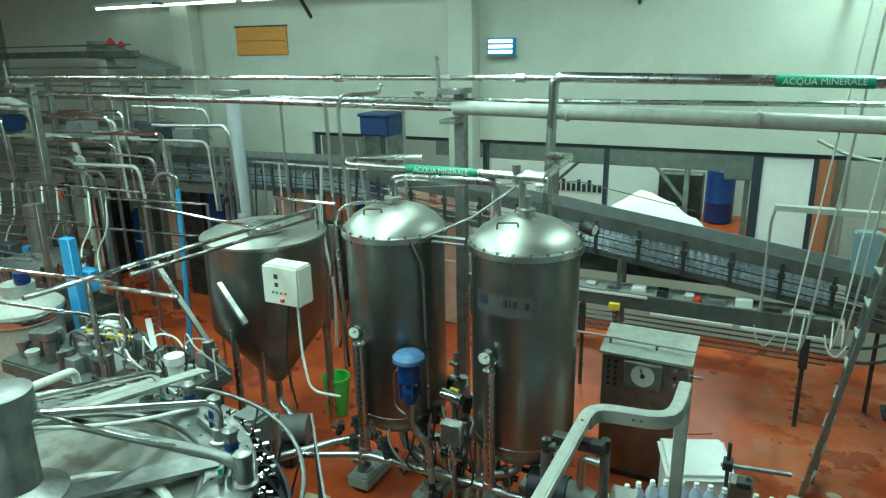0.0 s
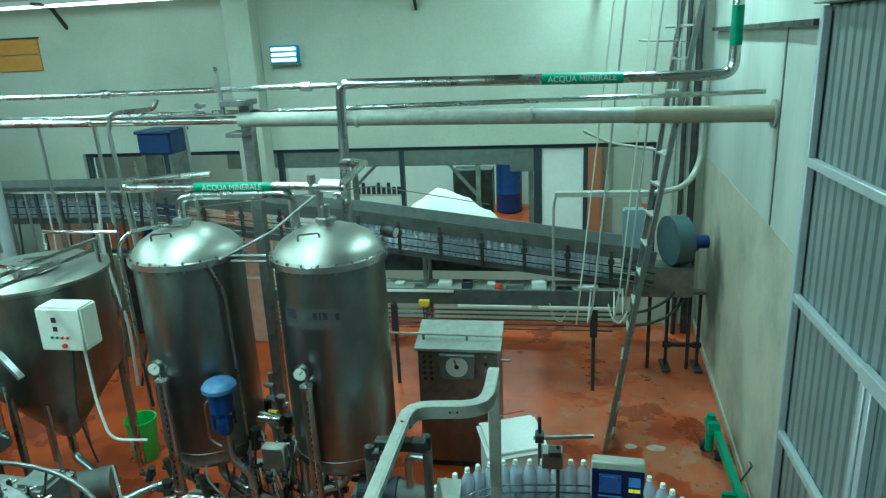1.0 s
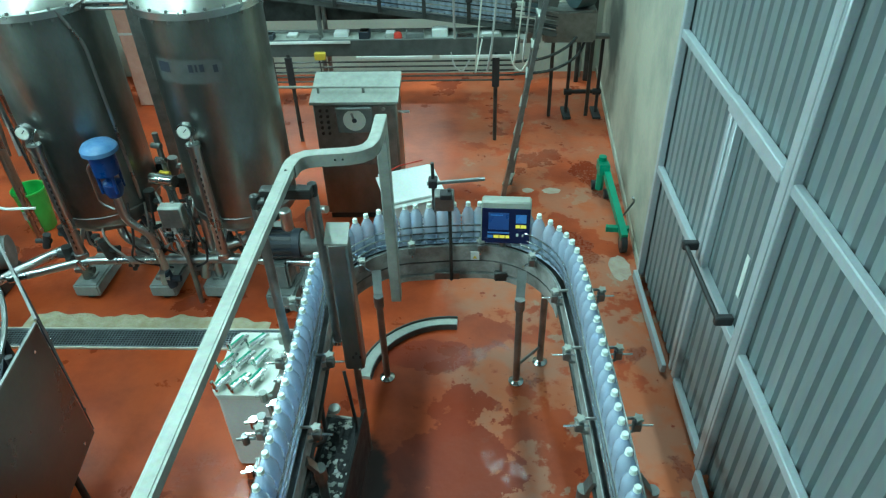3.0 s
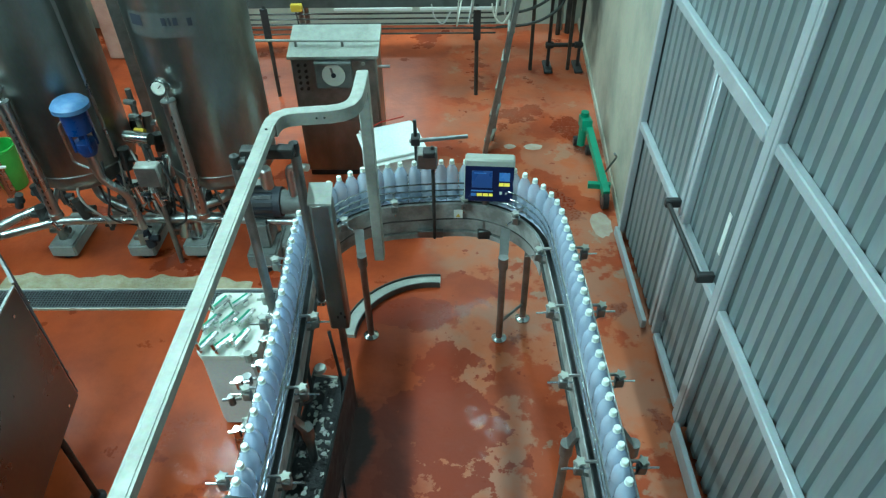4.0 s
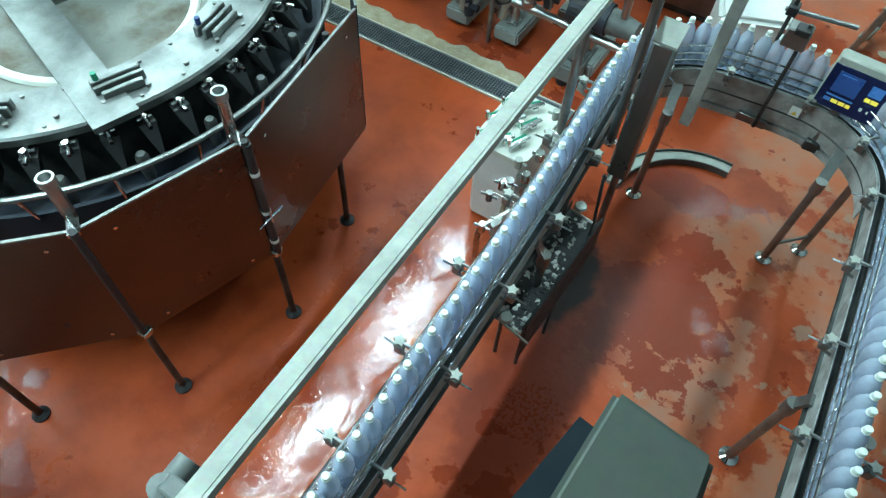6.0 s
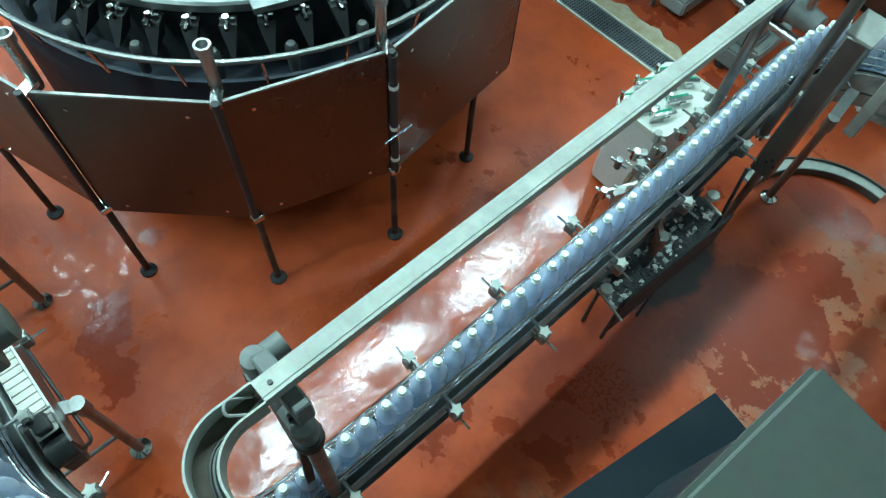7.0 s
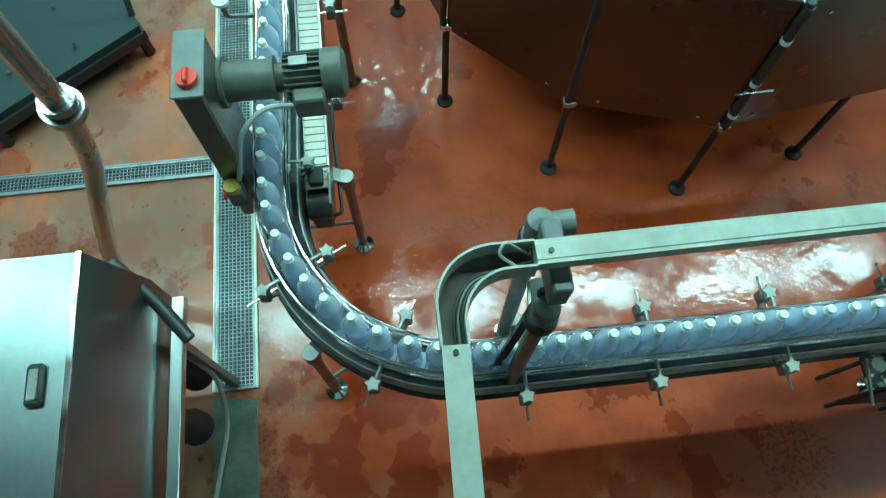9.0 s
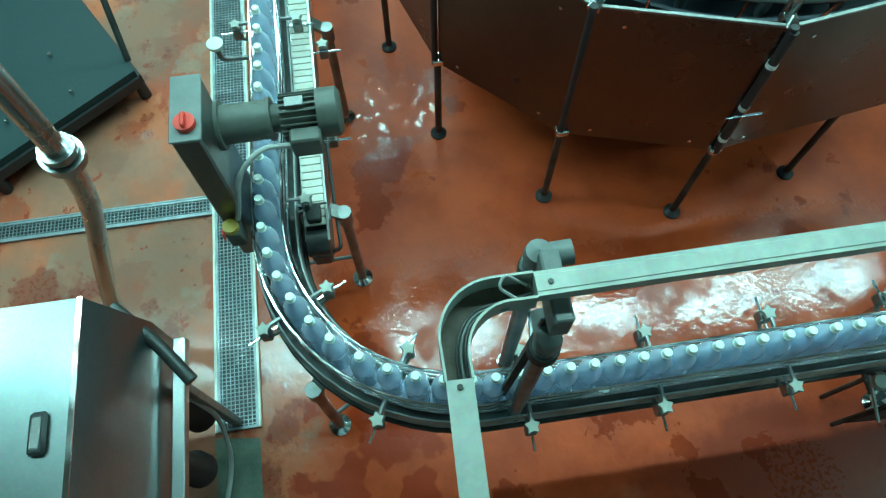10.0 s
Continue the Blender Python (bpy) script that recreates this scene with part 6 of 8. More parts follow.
def cabinet():
    x0, x1, y, zt = 0.455, 1.195, 5.7, 1.27
    c = thing("control_cabinet", "stainless control cabinet with a round chart recorder", "cabinet", (0.83, y + 0.18, 0))
    part("body", Shape().box(x0, y, 0.06, x1, y + 0.36, zt - 0.06, 0.01), TANK, c)
    s = Shape()
    s.add([(x0 - 0.02, y - 0.03, zt - 0.06), (x1 + 0.02, y - 0.03, zt - 0.06), (x1 + 0.02, y + 0.38, zt + 0.02), (x0 - 0.02, y + 0.38, zt + 0.02), (x0 - 0.02, y - 0.03, zt - 0.035), (x1 + 0.02, y - 0.03, zt - 0.035), (x1 + 0.02, y + 0.38, zt + 0.075), (x0 - 0.02, y + 0.38, zt + 0.075)],
          [(0, 1, 2, 3), (7, 6, 5, 4), (0, 4, 5, 1), (1, 5, 6, 2), (2, 6, 7, 3), (3, 7, 4, 0)])
    part("sloping_roof", s, GALV, c, "pale sloping rain lid")
    part("plinth", Shape().box(x0 + 0.02, y + 0.02, 0.0, x1 - 0.02, y + 0.34, 0.06), DARKSTEEL, c)
    part("door_panel", Shape().box(x0 + 0.02, y - 0.008, 0.60, x1 - 0.02, y - 0.001, zt - 0.08, 0.003), DULL, c)
    r = part("recorder", Shape().box(0.66, y - 0.04, 0.94, 0.98, y - 0.009, 1.18, 0.01).box(0.66, y - 0.06, 1.165, 0.98, y - 0.009, 1.19, 0.006), GREYPAINT, c, "square chart recorder")
    part("dial", Shape().cyl((0.82, y - 0.048, 1.07), (0.82, y - 0.0405, 1.07), 0.10, n=28), DIAL, r, "white round chart")
    part("hub", Shape().cyl((0.82, y - 0.054, 1.07), (0.82, y - 0.0485, 1.07), 0.022, n=12), INK, r)
    part("pen", Shape().slab((0.82, y - 0.051, 1.07), (0.80, y - 0.051, 1.14), 0.02, 0.002, (0, 1, 0)), DULL, r)
    for row in range(5):
        for col in range(2):
            part("button", Shape().cyl((0.52 + col * 0.06, y - 0.022, 0.93 + row * 0.055), (0.52 + col * 0.06, y - 0.009, 0.93 + row * 0.055), 0.014, n=10), BLACK, c)
    for row in range(3):
        part("button", Shape().cyl((1.08, y - 0.022, 1.02 + row * 0.07), (1.08, y - 0.009, 1.02 + row * 0.07), 0.016, n=10), (GALV, BLACK, GALV)[row], c)
    part("handle", Shape().cyl((x1 + 0.001, y + 0.1, 1.08), (x1 + 0.10, y + 0.1, 1.08), 0.014, n=8), STEEL, c)
    part("lamp_strip", Shape().cyl((0.10, y + 0.1, zt + 0.055), (1.22, y + 0.1, zt + 0.045), 0.012, n=8), GALV, c, "pale rod across the roof")
    part("rod_stay", Shape().cyl((0.9, y + 0.1, zt - 0.02), (0.9, y + 0.1, zt + 0.045), 0.012, n=6), DULL, c)
    part("rod_stay", Shape().cyl((0.5, y + 0.1, zt - 0.02), (0.5, y + 0.1, zt + 0.05), 0.012, n=6), DULL, c)


cabinet()


# ---- infeed end of the lane ----
def infeed():
    y0, y1, xe = -0.362, -0.262, 0.16
    c = thing("infeed_conveyor", "short belt conveyor with pale plate chain beside the lane", "conveyor", (-1.0, -0.31, 0))
    x = xe - 0.02
    k = 0
    while x > -2.6:
        m = part("chain_plate", Shape().box(x - 0.034, y0 + 0.006, BELT_Z - 0.006, x, y1 - 0.006, BELT_Z + 0.004, 0.002), BELT, c) if k < 60 else None
        x -= 0.0375
        k += 1
    part("frame", Shape().box(-7.0, y0, BELT_Z - 0.12, xe + 0.04, y0 + 0.004, BELT_Z - 0.01).box(-7.0, y1 - 0.004, BELT_Z - 0.14, xe + 0.06, y1 + 0.006, BELT_Z + 0.01), STEEL, c, "steel side frame")
    part("bed", Shape().box(-7.0, y0 + 0.005, BELT_Z - 0.05, xe, y1 - 0.005, BELT_Z - 0.03), DARKSTEEL, c)
    part("end_drum", Shape().cyl((xe + 0.04, y0 + 0.004, BELT_Z - 0.05), (xe + 0.04, y1 - 0.004, BELT_Z - 0.05), 0.055, n=16).box(xe - 0.06, y0 + 0.01, BELT_Z - 0.17, xe + 0.09, y1 - 0.005, BELT_Z - 0.08, 0.01), DARKSTEEL, c, "dark end drum")
    part("clamp_block", Shape().box(xe - 0.10, y0 + 0.02, BELT_Z + 0.01, xe - 0.02, y1 - 0.02, BELT_Z + 0.05, 0.006).cyl((xe - 0.08, y0 + 0.03, BELT_Z + 0.05), (xe - 0.08, y0 + 0.03, BELT_Z + 0.09), 0.012, n=8), DARKSTEEL, c)
    part("cable", Shape().tube([(xe + 0.06, y1 + 0.005, BELT_Z - 0.10), (xe + 0.02, y1 + 0.03, BELT_Z - 0.18), (xe - 0.2, y1 + 0.02, BELT_Z - 0.16), (-0.6, y1 + 0.01, BELT_Z - 0.12)], 0.009, 6, 0.08), BLACK, c)
    for x in (-1.9, -1.3, -0.75, -0.25):
        star_knob((x, y1 + 0.01, BELT_Z + 0.03), (0, 1, 0), c)
    part("white_cap", Shape().lathe([(0.035, 0.0), (0.038, 0.01), (0.038, 0.02), (0.0, 0.026)], 16, (-0.78, -0.68, BELT_Z + 0.12)), CREAM, c, "pale round sensor head")
    part("sensor_arm", Shape().tube([(-0.78, -0.68, BELT_Z + 0.12), (-0.78, -0.68, BELT_Z + 0.03), (-0.80, -0.56, BELT_Z)], 0.012, 7, 0.03), DULL, c)
    g = thing("gear_motor", "grey gear motor across the lane on a stainless housing", "motor", (0.05, -0.58, 0.8))
    hb = part("housing", Shape().box(-0.07, -0.640, 0.84, 0.185, -0.545, 1.69, 0.008), TANK, g, "tall stainless drive housing")
    part("lid", Shape().box(-0.074, -0.644, 1.69, 0.189, -0.541, 1.698, 0.003), GREYPAINT, hb)
    sw = part("main_switch", Shape().cyl((0.125, -0.590, 1.698), (0.125, -0.590, 1.718), 0.034, n=20), RED, hb, "red rotary switch")
    part("grip", Shape().box(0.097, -0.597, 1.718, 0.153, -0.583, 1.736, 0.004), RED, sw)
    part("adapter", Shape().cyl((-0.01, -0.544, 1.49), (-0.01, -0.530, 1.49), 0.088, n=24).cyl((-0.01, -0.545, 1.49), (-0.01, -0.37, 1.49), 0.07, n=24).cyl((-0.01, -0.37, 1.49), (-0.01, -0.355, 1.49), 0.078, n=24), GEARPAINT, g, "round gear head")
    mt = part("motor_body", Shape().cyl((-0.01, -0.355, 1.49), (-0.01, -0.325, 1.49), 0.05, n=20).cyl((-0.01, -0.325, 1.49), (-0.01, -0.195, 1.49), 0.070, n=24), GEARPAINT, g, "finned motor body")
    for k in range(22):
        a = 2 * math.pi * k / 22
        c2, s2 = math.cos(a), math.sin(a)
        part("fin", Shape().slab((-0.01 + 0.076 * c2, -0.322, 1.49 + 0.076 * s2), (-0.01 + 0.076 * c2, -0.197, 1.49 + 0.076 * s2), 0.004, 0.016, (c2, 0, s2)), GEARPAINT, mt)
    part("fan_cowl", Shape().cyl((-0.01, -0.195, 1.49), (-0.01, -0.125, 1.49), 0.088, n=26).cyl((-0.01, -0.125, 1.49), (-0.01, -0.112, 1.49), 0.088, 0.07, n=26), GEARPAINT, g, "smooth fan cowl")
    part("name_plate", Shape().box(-0.03, -0.30, 1.572, 0.01, -0.235, 1.578, 0.002), DULL, mt)
    part("terminal_box", Shape().box(0.05, -0.30, 1.42, 0.12, -0.19, 1.52, 0.008), GEARPAINT, g, "terminal box")
    part("cable", Shape().tube([(0.09, -0.30, 1.46), (0.11, -0.40, 1.50), (0.17, -0.50, 1.44), (0.22, -0.54, 1.28), (0.20, -0.57, 1.18)], 0.010, 8, 0.08), HOSE, g, "grey cable loop")
    part("button_box", Shape().box(0.19, -0.625, 1.06, 0.255, -0.565, 1.16, 0.006), GEARPAINT, g)
    part("stop_button", Shape().cyl((0.225, -0.60, 1.16), (0.225, -0.60, 1.185), 0.03, n=16), mat("dull_yellow_plastic", (0.50, 0.36, 0.04), 0.4, 0.0, (0.4, 0.28, 0.03), 12, 0.4), g, "yellow button box")
    part("red_stub", Shape().cyl((0.10, -0.645, 0.90), (0.11, -0.70, 0.90), 0.014, n=10).cyl((0.11, -0.70, 0.90), (0.111, -0.706, 0.90), 0.026, n=12), RED, g, "red stub")
    part("foot_tube", Shape().cyl((0.05, -0.60, 0.0), (0.05, -0.60, 0.85), 0.024, n=10), DULL, g)


infeed()


def south_side():
    b = thing("grey_hopper", "brushed steel machine housing with sloping side and black handle", "machine", (1.2, -1.6, 0))
    x0, x1 = 0.488, 2.6
    sec = [(-2.6, 0.72), (-0.965, 0.72), (-0.965, 0.98), (-1.078, 1.30), (-2.6, 1.30)]
    n = len(sec)
    s = Shape().add([(x, y, z) for x in (x0, x1) for y, z in sec], [tuple(range(n - 1, -1, -1)), tuple(range(n, 2 * n))] + [(k, (k + 1) % n, n + (k + 1) % n, n + k) for k in range(n)])
    part("housing", s, mat("satin_hopper_steel", (0.36, 0.40, 0.40), 0.36, 1.0, (0.26, 0.29, 0.29), 3, 0.6, 0.02, 80, 0.06), b)
    part("edge", Shape().slab((x0, -1.081, 1.305), (x1, -1.081, 1.305), 0.018, 0.006), CHROME, b)
    h = part("handle", Shape().box(0.868, -1.207, 1.302, 1.005, -1.150, 1.322, 0.01), BLACK, b, "black recessed handle")
    part("insert", Shape().box(0.885, -1.194, 1.322, 0.988, -1.163, 1.326, 0.004), DULL, h)
    for x in (0.685, 1.6, 2.5):
        part("leg", Shape().box(x, -0.93, 0.0, x + 0.04, -0.89, 0.80, 0.004), DULL, b)
    part("rail", Shape().box(0.52, -0.93, 0.80, 2.6, -0.88, 0.85, 0.004), STEEL, b)
    part("bumper", Shape().tube([(0.42, -1.10, 1.02), (0.58, -0.94, 0.99), (0.735, -0.82, 0.95)], 0.026, 10, 0.06), DARKSTEEL, b, "dark bent tube")
    for x in (0.7, 0.95):
        part("bellows", Shape().lathe([(0.06, 0.2), (0.08, 0.24), (0.06, 0.28), (0.08, 0.32), (0.06, 0.36), (0.05, 0.7)], 16, (x, -1.02, 0)), BLACK, b, "black rubber bellows")
    part("hose", Shape().tube([(0.70, -0.95, 0.72), (0.74, -0.90, 0.35), (0.90, -0.92, 0.06), (1.3, -1.0, 0.03)], 0.012, 7, 0.1), HOSE, b)
    p = thing("bent_pipe", "stainless upright pipe with flange and bend", "pipe", (0.14, -1.0, 0))
    part("pipe", Shape().tube([(0.30, -0.86, 2.6), (0.14, -1.0, 1.62), (0.11, -1.07, 1.30), (0.14, -1.25, 0.80), (0.17, -1.38, 0.40), (0.17, -1.38, 0.0)], 0.038, 14, 0.22), WATERPIPE, p)
    part("flange", Shape().cyl((0.147, -0.994, 1.66), (0.141, -1.0, 1.62), 0.07, n=22), STEEL, p)
    part("flange", Shape().cyl((0.15, -0.99, 1.70), (0.148, -0.992, 1.67), 0.058, n=22), STEEL, p)
    r = thing("dark_pallet", "dark rubber-topped low steel platform on the floor", "platform", (-1.5, -2.1, 0))
    poly = [(-1.42, -1.40), (-0.83, -2.22), (-1.55, -3.0), (-2.35, -1.95)]
    part("deck", Shape().prism(poly, 0.19, 0.24), mat("dark_teal_rubber", (0.012, 0.030, 0.032), 0.6, 0.0, (0.03, 0.05, 0.05), 7, 0.6, 0.1, 60), r)
    for a, c in zip(poly, poly[1:] + poly[:1]):
        part("skirt", Shape().slab((*a, 0.155), (*c, 0.155), 0.035, 0.07), BLACK, r)
    for q in poly:
        part("foot", Shape().cyl((q[0] * 0.96 - 0.06, q[1] * 0.96 - 0.08, 0.001), (q[0] * 0.96 - 0.06, q[1] * 0.96 - 0.08, 0.13), 0.035, n=10), BLACK, r)
    for x, y in ((-1.30, -1.75), (-1.15, -2.1), (-1.6, -1.9)):
        part("stud", Shape().cyl((x, y, 0.24), (x, y, 0.27), 0.012, n=8), CHROME, r)
    part("post", Shape().cyl((-1.5, -1.44, 0.24), (-2.1, -1.5, 1.2), 0.02, n=8), DARKSTEEL, r)
    # tall cabinets right under the viewpoint
    lid_paint = mat("locker_lid_paint", (0.115, 0.135, 0.115), 0.5, 0.1, (0.075, 0.09, 0.08), 6, 0.5, 0.04, 60)
    navy = mat("dark_navy_sheet", (0.012, 0.022, 0.030), 0.4, 0.1, (0.02, 0.03, 0.036), 5, 0.6, 0.03, 60)
    for body, lid in (([(1.528, 0.28), (1.610, 0.735), (1.745, 0.715), (1.745, 0.24)], [(1.603, 0.28), (1.624, 0.622), (1.722, 0.610), (1.735, 0.27)]),
                      ([(1.755, 0.24), (1.755, 0.60), (2.10, 0.55), (2.02, 0.22)], [(1.758, 0.270), (1.764, 0.555), (1.93, 0.54), (1.91, 0.26)])):
        c = thing("tall_locker", "tall dark steel locker with raised grey-green lid", "locker", (*body[0], 0), "lockers")
        part("body", Shape().prism(body, 0.0, 2.75), navy, c)
        q = [Vector(p) for p in lid]
        mid = (q[0] + q[1] + q[2] + q[3]) / 4
        part("neck", Shape().prism([tuple(mid + (p - mid) * 0.8) for p in q], 2.75, 3.08), navy, c)
        bm = bmesh.new()
        lo = [bm.verts.new((*p, 3.08)) for p in lid]
        hi = [bm.verts.new((*p, 3.10)) for p in lid]
        bm.faces.new(lo), bm.faces.new(hi)
        for i in range(4):
            bm.faces.new((lo[i], lo[(i + 1) % 4], hi[(i + 1) % 4], hi[i]))
        bmesh.ops.bevel(bm, geom=bm.edges[:], offset=0.006, segments=3, affect="EDGES")
        part("lid", Shape().take(bm), lid_paint, c, "worn grey-green lid with rounded edges")
    part("ledge_plate", Shape().slab((1.582, 0.27, 2.757), (1.605, 0.47, 2.757), 0.045, 0.012), GALV, bpy.data.objects["tall_locker"], "small pale ledge plate")


south_side()


# ---- far end of the hall ----
def inclined_conveyor():
    c = thing("upper_bottle_conveyor", "long grey overhead bottle conveyor running down along the wall", "conveyor", (0, 7.65, 0))
    pts = [(-9.6, 2.35), (-3.7, 2.40), (-2.3, 2.25), (-0.53, 2.08), (2.46, 1.66), (2.75, 1.60)]
    for y0, dz in ((7.45, 0.0), (7.80, 0.03)):
        for (xa, za), (xb, zb) in zip(pts, pts[1:]):
            part("side_beam", Shape().slab((xa, y0, za - 0.07 + dz), (xb, y0, zb - 0.07 + dz), 0.02, 0.14), GREYPAINT if y0 > 7.5 else BEAMGREY, c, "")
    for k in range(5):
        z = -0.20 - k * 0.045
        for (xa, za), (xb, zb) in zip(pts, pts[1:]):
            part("guide_rod", Shape().cyl((xa, 7.45, za + z), (xb, 7.45, zb + z), 0.007, n=6), BLACK if k % 2 else DULL, c)
    for (xa, za), (xb, zb) in zip(pts, pts[1:]):
        part("belt", Shape().slab((xa, 7.62, za - 0.10), (xb, 7.62, zb - 0.10), 0.30, 0.02), DARKBLUE, c)
        part("lower_bed", Shape().slab((xa, 7.62, za - 0.44), (xb, 7.62, zb - 0.44), 0.30, 0.05), BEAMGREY, c)
    x = -9.0
    while x < 2.6:
        zz = np.interp(x, [p[0] for p in pts], [p[1] for p in pts])
        part("hanger", Shape().box(x - 0.02, 7.425, zz - 0.44, x + 0.02, 7.445, zz - 0.06, 0.003).box(x - 0.035, 7.415, zz - 0.22, x + 0.035, 7.44, zz - 0.16, 0.006), DARKSTEEL, c)
        x += 0.47
    for x in (-8.6, -6.9, -5.4, -4.0, -2.75, -1.3, 0.2):
        zz = np.interp(x, [p[0] for p in pts], [p[1] for p in pts])
        for y in (7.48, 7.76):
            part("leg", Shape().cyl((x, y, 0.0), (x, y, zz - 0.46), 0.026, n=10), DULL, c)
    part("drip_panel", Shape().add([(-1.5, 7.83, 1.24), (1.45, 7.83, 1.24), (1.45, 7.83, 1.36), (-1.5, 7.83, 1.72), (-1.5, 7.85, 1.24), (1.45, 7.85, 1.24), (1.45, 7.85, 1.36), (-1.5, 7.85, 1.72)], [(0, 1, 2, 3), (7, 6, 5, 4), (0, 4, 5, 1), (1, 5, 6, 2), (2, 6, 7, 3), (3, 7, 4, 0)]), DARKSTEEL, c, "dark sheet under the bottle bed")
    # standing bottles on its lower bed
    src = BOTTLES[0][0]
    for k in range(46):
        x = -1.0 + k * 0.072
        zz = np.interp(x, [p[0] for p in pts], [p[1] for p in pts])
        ob = copy_thing(src, pose(x, 7.60, zz - 0.414))
        tagged(ob, group="bottles on the far conveyor")
    for k in range(60):
        x = -8.2 + k * 0.085
        zz = np.interp(x, [p[0] for p in pts], [p[1] for p in pts])
        ob = copy_thing(src, pose(x, 7.60, zz - 0.414))
        tagged(ob, group="bottles on the far conveyor")
    l = thing("lower_bottle_conveyor", "grey bottle conveyor with dark rails and pale trays", "conveyor", (0.8, 7.4, 0))
    part("side_beam", Shape().box(-1.6, 7.30, 1.02, 2.35, 7.33, 1.20, 0.006), BEAMGREY, l)
    part("side_beam", Shape().box(-1.6, 7.62, 1.02, 2.6, 7.65, 1.20, 0.006), DULL, l)
    part("pale_strip", Shape().box(-1.6, 7.285, 1.165, 0.55, 7.298, 1.195, 0.003), WHITE, l, "bright drip strip")
    part("deck", Shape().box(-1.6, 7.33, 1.15, 2.4, 7.62, 1.17), GALV, l)
    for k in range(5):
        part("guide_rod", Shape().cyl((-1.6, 7.29, 0.96 - k * 0.055), (2.3, 7.29, 0.96 - k * 0.055), 0.009, n=6), DARKSTEEL, l)
    part("curved_rail", Shape().tube([(2.3, 7.29, 0.80), (2.7, 7.30, 0.82), (3.0, 7.5, 0.90), (3.15, 7.9, 1.0)], 0.016, 8, 0.2), DARKSTEEL, l)
    part("curved_rail", Shape().tube([(2.3, 7.29, 0.94), (2.65, 7.32, 0.96), (2.95, 7.55, 1.04), (3.1, 7.95, 1.12)], 0.016, 8, 0.2), DARKSTEEL, l)
    for x in (-1.5, -0.35, -0.15, 2.1):
        part("leg", Shape().cyl((x, 7.31, 0.0), (x, 7.31, 1.05), 0.022, n=8), DARKSTEEL, l)
        part("leg_clamp", Shape().box(x - 0.04, 7.275, 0.66, x + 0.04, 7.30, 1.02, 0.006), BLACK, l)
    part("reflector", Shape().box(0.60, 7.255, 1.0, 1.42, 7.275, 1.03, 0.003), WHITE, l, "bright drip strip")
    part("reflector", Shape().box(1.50, 7.255, 1.0, 2.25, 7.275, 1.03, 0.003), WHITE, l, "bright drip strip")
    rng = random.Random(8)
    for k in range(13):
        x, w = -1.2 + k * 0.27, rng.uniform(0.05, 0.12)
        y, h = rng.uniform(7.38, 7.55), rng.uniform(0.02, 0.09)
        t = thing("tray", ("pale shallow tray", "grey motor block", "white carton sheet", "dark sensor box")[k % 4] + " on the conveyor deck", ("tray", "motor", "carton", "sensor")[k % 4], (x, y, 1.17))
        part("body", Shape().box(x - w, y - 0.06, 1.17, x + w, y + 0.06, 1.17 + h, 0.006), (GALV, GREYPAINT, WHITE, DARKBLUE)[k % 4], t)
        part("rim", Shape().box(x - w * 0.8, y - 0.05, 1.17 + h, x + w * 0.8, y + 0.05, 1.175 + h), (WHITE, DULL, WHITE, CHROME)[k % 4], t)
    o = thing("orange_beacon", "small orange beacon on the conveyor deck", "beacon", (1.05, 7.4, 1.17))
    part("lens", Shape().lathe([(0.045, 0.0), (0.045, 0.05), (0.03, 0.07), (0, 0.075)], 14, (1.05, 7.4, 1.17)), RED, o)
    part("base", Shape().lathe([(0.05, 0.0), (0.05, 0.012), (0.03, 0.013)], 14, (1.05, 7.4, 1.17)), BLACK, o)
    y = thing("yellow_box", "yellow sensor box hung on the conveyor beam", "sensor", (0.22, 7.27, 1.05))
    part("body", Shape().box(0.15, 7.24, 1.00, 0.27, 7.298, 1.08, 0.008), YELLOW, y)
    part("cable", Shape().tube([(0.2, 7.25, 1.0), (0.22, 7.23, 0.8), (0.4, 7.25, 0.7)], 0.008, 6, 0.05), BLACK, y)
    for k, x in enumerate((1.62, 2.25)):
        w = thing("loose_cable", "yellowish cable drooping from the conveyor", "cable", (x, 7.27, 1.0), "loose cables")
        part("cord", Shape().tube([(x, 7.28, 1.06), (x + 0.03, 7.24, 0.92), (x + 0.12, 7.24, 0.84), (x + 0.2, 7.27, 0.98)], 0.009, 6, 0.08), CREAM if k % 2 else HOSE, w)


inclined_conveyor()


